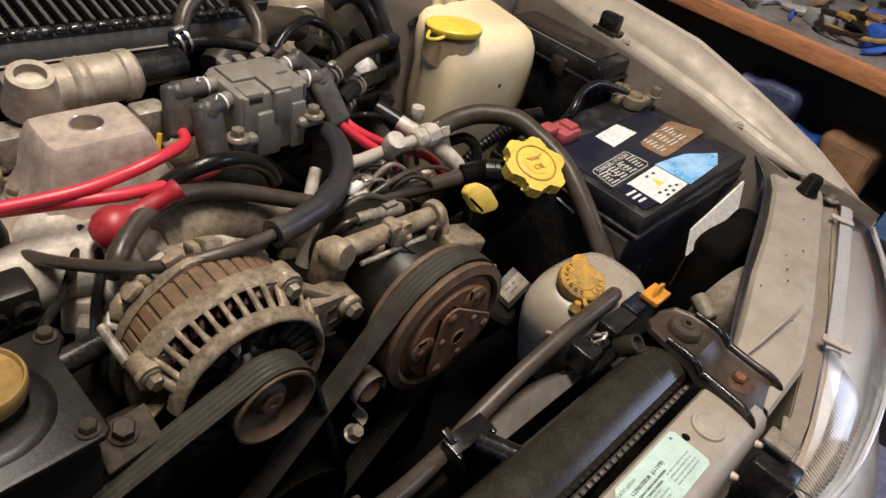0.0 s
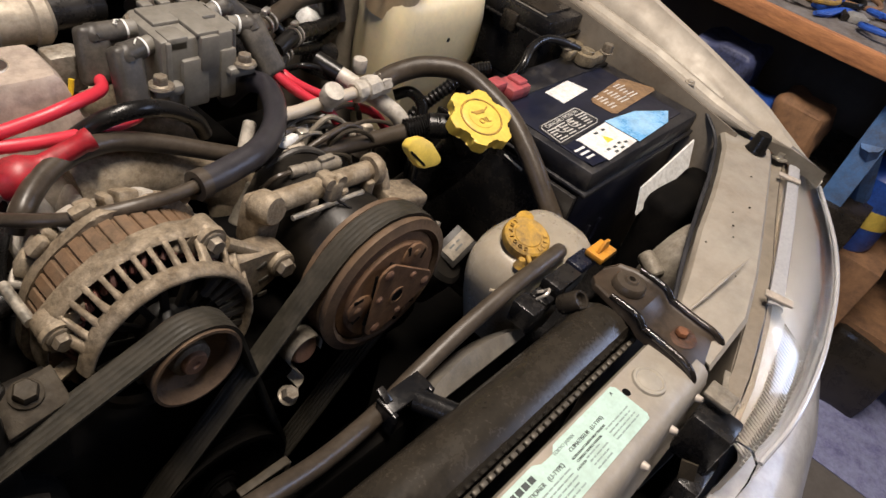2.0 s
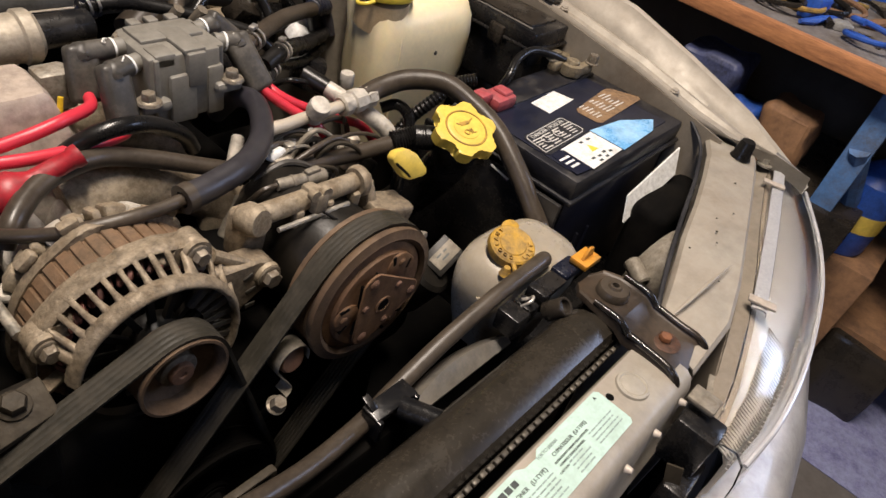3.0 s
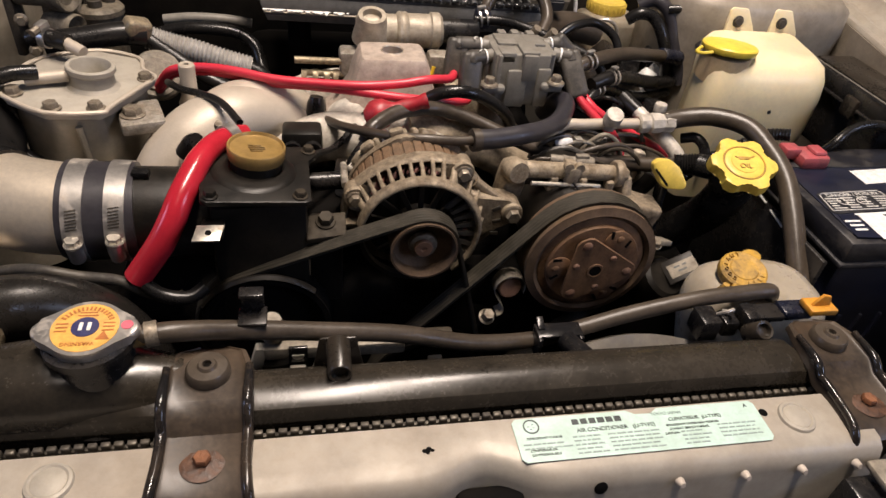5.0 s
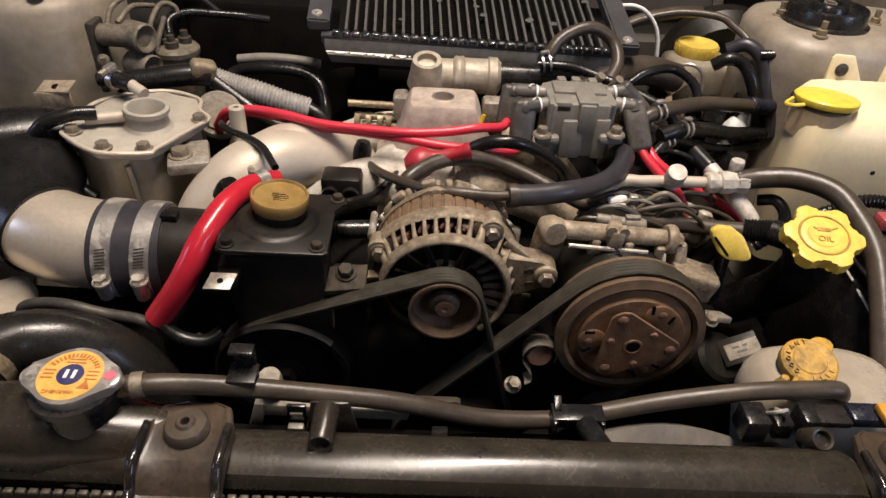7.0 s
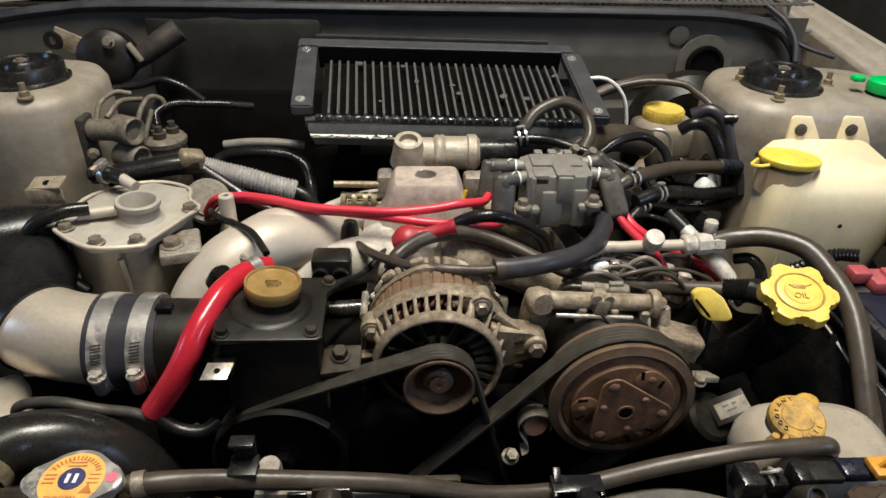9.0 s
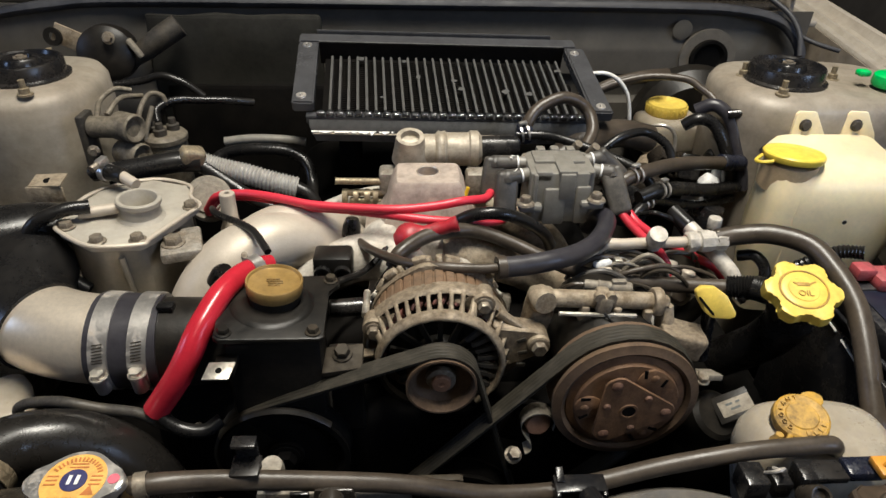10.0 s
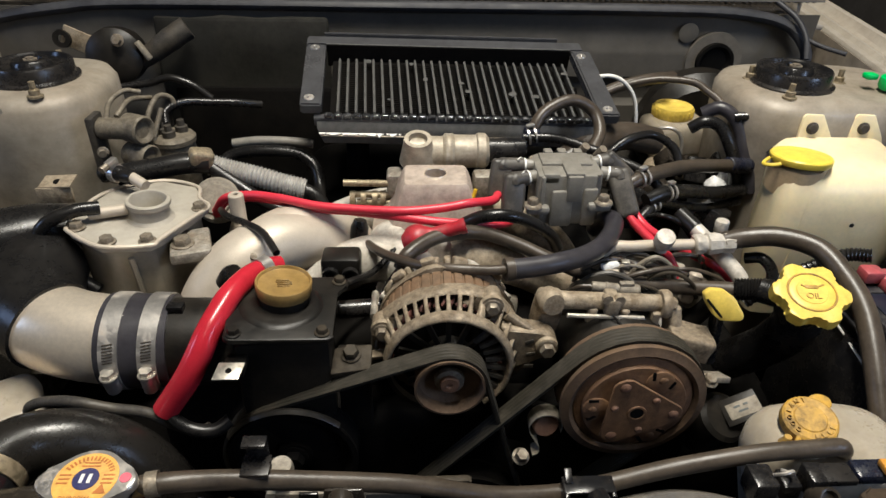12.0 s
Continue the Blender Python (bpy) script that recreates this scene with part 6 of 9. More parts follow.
    # rear lugs over the top
    for a, r in ((105, 0.069), (131, 0.068), (48, 0.070)):
        q = P(r, radians(a), -0.086)
        part("rear_lug", rough_up(box(bmesh.new(), q, (0.008, 0.014, 0.009), 0.003, m.to_3x3().to_4x4() @ pose(0, 0, 0, 0, 0, a), 2), 0.001, 90), M["dusty_alloy"], k)
    part("through_bolt", rod(bmesh.new(), P(0.074, radians(155), -0.05), P(0.074, radians(155), -0.086), 0.0035, n=10), M["zinc_plate"], k)
    # pulley
    hub = c + V((0, 0.006, 0))
    prof = [(0.012, -0.007), (0.029, -0.007), (0.0305, -0.005)]
    for i in range(5):
        prof += [(0.0280, -0.0035 + i * 0.0036), (0.0297, -0.0019 + i * 0.0036)]
    prof += [(0.0308, 0.0155), (0.0308, 0.0178), (0.0288, 0.0180), (0.0270, 0.006), (0.018, 0.001), (0.012, 0.001)]
    pl = part("pulley", lathe(bmesh.new(), prof, hub, ax, 48, closed=True), M["pulley_iron"], k, "ribbed steel pulley")
    part("pulley_collar", lathe(bmesh.new(), [(0.0135, 0.004), (0.0128, 0.009), (0.0115, 0.010), (0, 0.010)], hub, ax, 28), M["bolt_steel"], pl)
    part("pulley_nut", lathe(bmesh.new(), [(0.0088, 0.008), (0.0088, 0.0125), (0.0078, 0.014), (0.003, 0.014), (0.002, 0.013), (0, 0.013)], hub, ax, 12), M["red_rust"], pl)


alternator()


def belt_loop(circles, thick=0.0045):
    """The belt's outline round pulleys in the x-z plane, each (x, z, r), in order against the clock."""
    pts = []
    n = len(circles)
    for i in range(n):
        x0, z0, r0 = circles[i - 1]
        x1, z1, r1 = circles[i]
        x2, z2, r2 = circles[(i + 1) % n]

        def tangent(xa, za, ra, xb, zb, rb):
            d = math.hypot(xb - xa, zb - za)
            base = math.atan2(zb - za, xb - xa)
            return base - math.acos((ra - rb) / d)
        a0 = tangent(x0, z0, r0, x1, z1, r1)
        a1 = tangent(x1, z1, r1, x2, z2, r2)
        while a1 < a0:
            a1 += 2 * math.pi
        for k in range(13):
            a = a0 + (a1 - a0) * k / 12
            pts.append((x1 + r1 * math.cos(a), z1 + r1 * math.sin(a)))
    return pts


def belt(name, circles, y, wide, label):
    pts = belt_loop(circles)
    dense = []
    for a, b in zip(pts, pts[1:] + pts[:1]):
        s = max(1, int(math.hypot(b[0] - a[0], b[1] - a[1]) / 0.012))
        dense += [(a[0] + (b[0] - a[0]) * k / s, a[1] + (b[1] - a[1]) * k / s) for k in range(s)]
    n = len(dense)
    sec = []
    for i in range(5):
        sec += [(wide * (i + 0.08) / 5, 0.0045), (wide * (i + 0.70) / 5, 0.0045), (wide * (i + 0.80) / 5, 0.0043), (wide * (i + 0.98) / 5, 0.0043)]
    for i in range(6):
        sec += [(wide * (1 - (i + 0.25) / 6), 0.0), (wide * (1 - (i + 0.75) / 6), 0.0018)]
    bm = bmesh.new()
    rings = []
    for k in range(n):
        a, b = V(dense[k - 1]), V(dense[(k + 1) % n])
        t = (b - a).normalized()
        out = V((t.y, -t.x))
        rings.append([bm.verts.new((dense[k][0] + out.x * h, y - wide / 2 + u, dense[k][1] + out.y * h)) for u, h in sec])
    for k in range(n):
        a, b = rings[k], rings[(k + 1) % n]
        for j in range(len(sec)):
            bm.faces.new((a[j], a[(j + 1) % len(sec)], b[(j + 1) % len(sec)], b[j]))
    solo(name, bm, M["belt_rubber"], label, "belt", "drive belts", sharp=30)


def pulley(name, x, z, r, y, label, mt="tank_and_shade"):
    k = thing(name, (x, y, z - r), label, "pulley")
    prof = [(0.012, -0.012), (r + 0.001, -0.012), (r + 0.001, -0.010)]
    for i in range(5):
        prof += [(r - 0.002, -0.009 + i * 0.0036), (r, -0.0074 + i * 0.0036)]
    prof += [(r + 0.001, 0.010), (r + 0.001, 0.012), (r - 0.004, 0.012), (r - 0.008, 0.004), (0.02, 0.002), (0.012, 0.006)]
    part("rim", lathe(bmesh.new(), prof, (x, y, z), -Y, 56, closed=True), M[mt], k)
    part("shaft", rod(bmesh.new(), (x, y - 0.008, z), (x, y + 0.12, z), 0.016, n=20), M["black_and_shade"], k)
    bolt(k, (x, y - 0.008, z), -Y, 0.010, 0.01, M["black_and_shade"])


# both low pulleys are coloured near-black to paint the shade there
pulley("crank_pulley", -0.056, 0.522, 0.060, 0.151, "crank pulley under the belts, shade painted in near-black", "black_and_shade")
pulley("steering_pump_pulley", -0.214, 0.612, 0.058, 0.152, "steering pump pulley beside the tank, shade painted in near-black", "black_and_shade")
belt("alternator_belt", [(-0.056, 0.522, 0.060), (-0.073, 0.698, 0.029), (-0.214, 0.612, 0.060)], 0.1515, 0.020, "grey-black ribbed drive belt over the alternator")
belt("compressor_belt", [(-0.056, 0.522, 0.058), (0.087, 0.684, 0.0615)], 0.150, 0.020, "grey-black ribbed drive belt round the compressor")


def idler():
    k = thing("belt_tensioner", (0.015, 0.15, 0.60), "rusty belt tensioner roller in a thin curled strap", "tensioner")
    part("roller", lathe(bmesh.new(), [(0, -0.012), (0.0105, -0.012), (0.012, -0.009), (0.012, 0.002), (0.0105, 0.004), (0.005, 0.004), (0, 0.002)], (0.015, 0.144, 0.650), (0.1, -1, 0.15), 28), M["red_rust"], k)
    pts = [(0.015 + 0.0150 * math.cos(a), 0.139, 0.650 + 0.0160 * math.sin(a)) for a in np.linspace(radians(-20), radians(205), 12)] + [(0.006, 0.136, 0.636), (0.010, 0.134, 0.630), (0.009, 0.133, 0.624), (0.004, 0.132, 0.622)]
    rows = [[tuple(q) for q in spline(pts, 3)], [(q.x, q.y + 0.014, q.z) for q in spline(pts, 3)]]
    part("strap", sheet(bmesh.new(), rows, 0.0014, (0, 0, -1)), M["solenoid_alloy"], k, "thin curled steel strap")
    bolt(k, (-0.007, 0.131, 0.622), (0.1, -0.5, 1), 0.0062, 0.010)
    part("stem", rod(bmesh.new(), (-0.007, 0.131, 0.622), (-0.006, 0.150, 0.585), 0.004, n=10), M["black_and_shade"], k)
    part("arm", box(bmesh.new(), (0.008, 0.160, 0.635), (0.04, 0.012, 0.05), 0.005, pose(0, 0, 0, 0, 20, 0)), M["black_and_shade"], k)


idler()


def catch_tank():
    k = thing("header_tank", (-0.213, 0.192, 0.60), "black box tank with a bolted lid and a brass-coloured cap", "tank")
    tilt = Matrix.Translation((-0.213, 0.190, 0.7465)) @ pose(0, 0, 0, 0, 5, 6)
    part("body", box(bmesh.new(), (-0.218, 0.192, 0.670), (0.080, 0.082, 0.145), 0.006, pose(0, 0, 0, 0, 0, 6)), M["tank_and_shade"], k)
    m3 = tilt.to_3x3().to_4x4()
    poly = [(-0.050, -0.042), (-0.045, -0.046), (0.034, -0.046), (0.039, -0.042), (0.041, 0.020), (0.052, 0.030), (0.053, 0.040), (0.046, 0.046), (0.028, 0.044), (-0.046, 0.044), (-0.050, 0.040)]
    lid = part("lid", prism(bmesh.new(), poly, 0.005, tilt.translation, m3.col[2].to_3d(), m3.col[0].to_3d(), 0.0015), M["tank_and_shade"], k, "dusty black lid plate")
    for x, y in ((-0.042, -0.038), (0.029, -0.038), (0.044, 0.036), (-0.042, 0.036)):
        bolt(lid, tilt @ V((x, y, 0.005)), m3.col[2].to_3d(), 0.0050, 0.006, M["bracket_brown"] if x > 0 else M["tank_and_shade"])
    up = m3.col[2].to_3d()
    part("emboss", lathe(bmesh.new(), [(0, 0.0075), (0.030, 0.0075), (0.0335, 0.0068), (0.0360, 0.0048), (0, 0.0048)], tilt @ V((-0.006, 0.002, 0)), up, 48), M["tank_and_shade"], lid, "round raised panel round the neck")
    base = tilt @ V((-0.004, 0.006, 0.005))
    part("neck", lathe(bmesh.new(), [(0.026, 0), (0.0215, 0.002), (0.0215, 0.016), (0, 0.016)], base, up, 28), M["tank_and_shade"], k)
    prof = [(0.020, 0.010), (0.0232, 0.0112), (0.0240, 0.014), (0.0243, 0.0215), (0.0236, 0.0228), (0.0226, 0.0228), (0.0215, 0.0205), (0.0150, 0.0195), (0, 0.0192)]
    cap = part("cap", lathe(bmesh.new(), prof, base, up, 40), M["brass_cap"], k, "worn brass-coloured round cap")
    bm = bmesh.new()
    for x, y, wx in ((-0.001, 0.0045, 0.011), (0.0, 0.0015, 0.014), (0.001, -0.0015, 0.013), (0.0, -0.0045, 0.010)):
        box(bm, base + (m3 @ V((x, y, 0.0198))), (wx, 0.0016, 0.0010), 0.0004, m3)
    part("raised_marks", bm, M["brass"], cap)
    # outlet stub and the zinc tab
    part("outlet", rod(bmesh.new(), (-0.25, 0.198, 0.704), (-0.290, 0.197, 0.706), 0.0385, n=28), M["tank_and_shade"], k)
    bm = prism(bmesh.new(), [(-0.0115, -0.008), (0.0095, -0.008), (0.0125, 0.008), (-0.0085, 0.008)], 0.002, (-0.252, 0.126, 0.734), (0, -0.25, 1), X, 0.0005)
    tab = part("tab", bm, M["zinc_plate"], k, "bare zinc-plated tab")
    part("tab_hole", lathe(bmesh.new(), [(0, 0.0023), (0.0026, 0.0023), (0.0026, 0.002)], (-0.2515, 0.126, 0.734), (0, -0.25, 1), 12), M["black_and_shade"], tab)
    part("tab_arm", box(bmesh.new(), (-0.250, 0.139, 0.729), (0.018, 0.022, 0.008), 0.002), M["tank_and_shade"], k)


catch_tank()


def side_bracket():
    k = thing("engine_bracket", (-0.16, 0.18, 0.60), "black bracket plate with one dusty bolt", "bracket")
    n = V((0.0, -0.35, 1))
    part("plate", prism(bmesh.new(), [(-0.018, -0.018), (0.017, -0.013), (0.017, 0.012), (-0.016, 0.008)], 0.008, (-0.158, 0.172, 0.704), n, X, 0.0015), M["bracket_brown"], k)
    bolt(k, V((-0.159, 0.173, 0.705)) + n.normalized() * 0.008, n, 0.0070, 0.008, M["bracket_brown"])
    part("web", box(bmesh.new(), (-0.158, 0.182, 0.66), (0.030, 0.012, 0.10), 0.003), M["tank_and_shade"], k)
    part("tie_rod", rod(bmesh.new(), (-0.178, 0.24, 0.708), (-0.125, 0.25, 0.705), 0.009, n=14, bevel=0.002), M["black_plastic"], k)


side_bracket()
solo("belt_guard", sheet(bmesh.new(), [[(-0.214 + 0.064 * math.cos(a), 0.139, 0.612 + 0.066 * math.sin(a)) for a in np.linspace(radians(150), radians(45), 16)], [(-0.214 + 0.062 * math.cos(a), 0.136, 0.612 + 0.0635 * math.sin(a)) for a in np.linspace(radians(150), radians(45), 16)]], 0.002, (0, 1, 0)), M["tank_and_shade"], "thin curved steel belt guard edge", "guard")


# ---- intake pipes on the left ----
def intake_pipe():
    k = thing("intercooler_pipe", (-0.42, 0.19, 0.68), "polished alloy pipe elbow with silicone couplers", "pipe")
    line = [(-0.350, 0.196, 0.709), (-0.380, 0.197, 0.711), (-0.412, 0.202, 0.714), (-0.440, 0.214, 0.718), (-0.460, 0.236, 0.723), (-0.470, 0.264, 0.727), (-0.474, 0.290, 0.729)]
    part("elbow", tube(bmesh.new(), line, 0.0400, 40, 8), M["bright_alloy"], k, "shiny bare alloy elbow")
    part("coupler", tube(bmesh.new(), [(-0.3175, 0.197, 0.708), (-0.332, 0.196, 0.7085), (-0.350, 0.196, 0.7095), (-0.374, 0.196, 0.711)], 0.0425, 40, 6), M["blue_rubber"], k, "black silicone coupler")
    part("tank_sleeve", tube(bmesh.new(), [(-0.264, 0.198, 0.705), (-0.290, 0.197, 0.707), (-0.322, 0.196, 0.708)], (0.0385, 0.0395, 0.0395), 40, 6), M["tank_and_shade"], k, "dark sleeve running to the tank")
    part("rear_coupler", tube(bmesh.new(), [(-0.430, 0.208, 0.7165), (-0.446, 0.219, 0.7195), (-0.462, 0.243, 0.7242), (-0.473, 0.285, 0.729), (-0.49, 0.325, 0.724), (-0.53, 0.35, 0.70)], (0.0430, 0.0430, 0.0430, 0.0430, 0.0425, 0.042), 36, 6), M["rubber"], k, "black rubber rear coupler")
    a = V((-1, -0.01, 0.06))
    clamp(k, (-0.3615, 0.196, 0.7100), a, 0.0427, 0.0155, (0.02, -0.97, 0.0), None, 7)
    clamp(k, (-0.3300, 0.1962, 0.7088), a, 0.0427, 0.0155, (0.02, -0.97, 0.06), None, 7)
    part("coupler_tag", box(bmesh.new(), (-0.310, 0.192, 0.7490), (0.014, 0.010, 0.007), 0.001), M["rubber"], k)


intake_pipe()


def y_pipe():
    k = thing("intake_elbow", (-0.25, 0.32, 0.66), "large cast alloy intake elbow with a small stub", "pipe")
    line = [(-0.324, 0.260, 0.625), (-0.314, 0.270, 0.676), (-0.290, 0.291, 0.717), (-0.254, 0.316, 0.733), (-0.218, 0.340, 0.724), (-0.192, 0.360, 0.696), (-0.182, 0.372, 0.66)]
    part("casting", rough_up(tube(bmesh.new(), line, (0.033, 0.033, 0.0325, 0.032, 0.031, 0.031, 0.031), 32, 8), 0.0008, 40), M["satin_alloy"], k, "", 60)
    back = [V(q) + V((0.012, 0.026, -0.002)) for q in line]
    part("rear_lobe", rough_up(tube(bmesh.new(), back, (0.030, 0.030, 0.030, 0.031, 0.031, 0.031, 0.031), 32, 8), 0.0008, 40), M["satin_alloy"], k, "", 60)
    part("stub", lathe(bmesh.new(), [(0.012, 0), (0.0088, 0.008), (0.0080, 0.012), (0.0080, 0.0405), (0.0072, 0.0415), (0.0028, 0.0415), (0.0024, 0.030), (0, 0.030)], (-0.289, 0.345, 0.738), (0.0, 0.02, 1), 20), M["satin_alloy"], k)
    part("flange", box(bmesh.new(), (-0.176, 0.376, 0.690), (0.08, 0.075, 0.014), 0.006, pose(0, 0, 0, 20, 30, 0)), M["dusty_alloy"], k)
    part("vacuum_plug", tube(bmesh.new(), [(-0.284, 0.250, 0.735), (-0.276, 0.244, 0.748), (-0.270, 0.240, 0.752)], 0.0085, 12), M["rubber"], k)


y_pipe()


def red_hose():
    k = thing("red_hose", (-0.29, 0.18, 0.67), "bright red silicone hose with a plated clamp", "hose")
    part("hose", tube(bmesh.new(), [(-0.228, 0.246, 0.757), (-0.240, 0.236, 0.760), (-0.251, 0.220, 0.762), (-0.261, 0.194, 0.762), (-0.268, 0.173, 0.756), (-0.275, 0.157, 0.746), (-0.282, 0.147, 0.732), (-0.293, 0.140, 0.713), (-0.314, 0.136, 0.683)], (0.0088, 0.0096, 0.0102, 0.0104, 0.0106, 0.0108, 0.0110, 0.0112, 0.0110), 24, 7), M["red_gloss"], k)
    band = part("band", lathe(bmesh.new(), [(0.0103, -0.0055), (0.0116, -0.0055), (0.0116, 0.0055), (0.0103, 0.0055)], (-0.2415, 0.2345, 0.7602), (-0.62, -0.78, 0.10), 28, closed=True), M["clamp_steel"], k)
    part("band_screw", rod(bmesh.new(), (-0.252, 0.246, 0.764), (-0.250, 0.240, 0.771), 0.0032, n=8), M["bolt_steel"], band)
    part("lower_stub", tube(bmesh.new(), [(-0.312, 0.137, 0.686), (-0.306, 0.130, 0.678), (-0.292, 0.126, 0.670), (-0.274, 0.127, 0.667), (-0.262, 0.135, 0.671)], 0.006, 10), M["rubber"], k)


red_hose()
hose("loom_branch", [(-0.440, 0.150, 0.655), (-0.425, 0.138, 0.688), (-0.391, 0.132, 0.699), (-0.357, 0.132, 0.690), (-0.328, 0.132, 0.684), (-0.310, 0.132, 0.671), (-0.291, 0.132, 0.661), (-0.280, 0.134, 0.664)], 0.0046, "valve_brown", "thin dusty wiring sleeve near the red hose", "cable")
bm = box(bmesh.new(), (-0.50, 0.14, 0.66), (0.14, 0.06, 0.03), 0.012, pose(0, 0, 0, 10, 0, 30), 3)
solo("washer_neck", rough_up(bm, 0.003, 40), M["coolant_plastic"], "pale cream plastic bottle shoulder under the pipe", "bottle")


def alloy_canister():
    k = thing("alloy_canister", (-0.385, 0.32, 0.60), "cast alloy canister with a bolted lid and an open round neck", "canister")
    lidp = [(-0.440, 0.292), (-0.434, 0.284), (-0.398, 0.263), (-0.355, 0.272), (-0.350, 0.284), (-0.332, 0.330), (-0.322, 0.356), (-0.336, 0.372), (-0.345, 0.398), (-0.385, 0.405), (-0.428, 0.372), (-0.441, 0.33)]
    cx, cy = -0.385, 0.330
    body = [(cx + 0.88 * (x - cx), cy + 0.88 * (y - cy)) for x, y in lidp]
    part("body", prism(bmesh.new(), body, 0.155, (0, 0, 0.605), Z, X, 0.006), M["can_alloy"], k, "grey-beige cast body")
    bm = prism(bmesh.new(), lidp, 0.008, (0, 0, 0.758), Z, X, 0.0025)
    for v in bm.verts:
        v.co.z += -0.10 * (v.co.x + 0.385)
    lid = part("lid", bm, M["lid_alloy"], k, "pale alloy lid with a raised rim")
    rim = [(x, y, 0.766 - 0.10 * (x + 0.385)) for x, y in lidp]
    part("lid_rim", tube(bmesh.new(), rim + [rim[0]], 0.0022, 8, 4), M["satin_alloy"], lid)
    part("neck", lathe(bmesh.new(), [(0.024, -0.002), (0.0200, 0.002), (0.0192, 0.012), (0.0216, 0.0145), (0.0216, 0.0185), (0.0205, 0.0195), (0.0178, 0.0195), (0.0168, 0.018), (0.0160, -0.02), (0, -0.02)], (-0.372, 0.325, 0.766), (0.08, 0, 1), 36), M["lid_alloy"], k, "open round alloy neck")
    for x, y in ((-0.430, 0.292), (-0.394, 0.271), (-0.360, 0.279), (-0.330, 0.350)):
        bolt(lid, (x, y, 0.766 - 0.10 * (x + 0.385)), Z, 0.0065, 0.007, M["bolt_steel"])
    part("side_flange", box(bmesh.new(), (-0.330, 0.305, 0.742), (0.040, 0.050, 0.012), 0.003, pose(0, 0, 0, 0, 0, 18)), M["cast_alloy"], k)
    bolt(k, (-0.335, 0.298, 0.748), Z, 0.009, 0.008)
    part("side_pipe", rod(bmesh.new(), (-0.390, 0.320, 0.7765), (-0.424, 0.308, 0.7765), 0.0058, n=12), M["satin_alloy"], k)
    part("rear_pipe", rod(bmesh.new(), (-0.385, 0.36, 0.782), (-0.405, 0.372, 0.788), 0.006, n=12), M["satin_alloy"], k)
    part("ribs", tube(bmesh.new(), [(-0.375, 0.269, 0.75), (-0.372, 0.272, 0.68), (-0.37, 0.276, 0.62)], 0.003, 8), M["can_alloy"], k)


alloy_canister()
hose("breather_hose", [(-0.412, 0.309, 0.784), (-0.432, 0.298, 0.786), (-0.455, 0.288, 0.778), (-0.466, 0.286, 0.758), (-0.452, 0.286, 0.728), (-0.42, 0.28, 0.705)], 0.0068, "rubber", "black rubber breather hose on the canister")
hose("rear_breather", [(-0.400, 0.370, 0.787), (-0.425, 0.380, 0.789), (-0.437, 0.384, 0.785)], 0.0085, "rubber", "short black hose stub behind the canister")
hc = thing("small_clamp", (-0.421, 0.378, 0.779), "small plated clamp on a short black hose", "hose clamp", "hose clamps")
clamp(hc, (-0.421, 0.378, 0.7885), (-1, 0.4, 0.02), 0.0088, 0.007, (0, -0.2, 1))

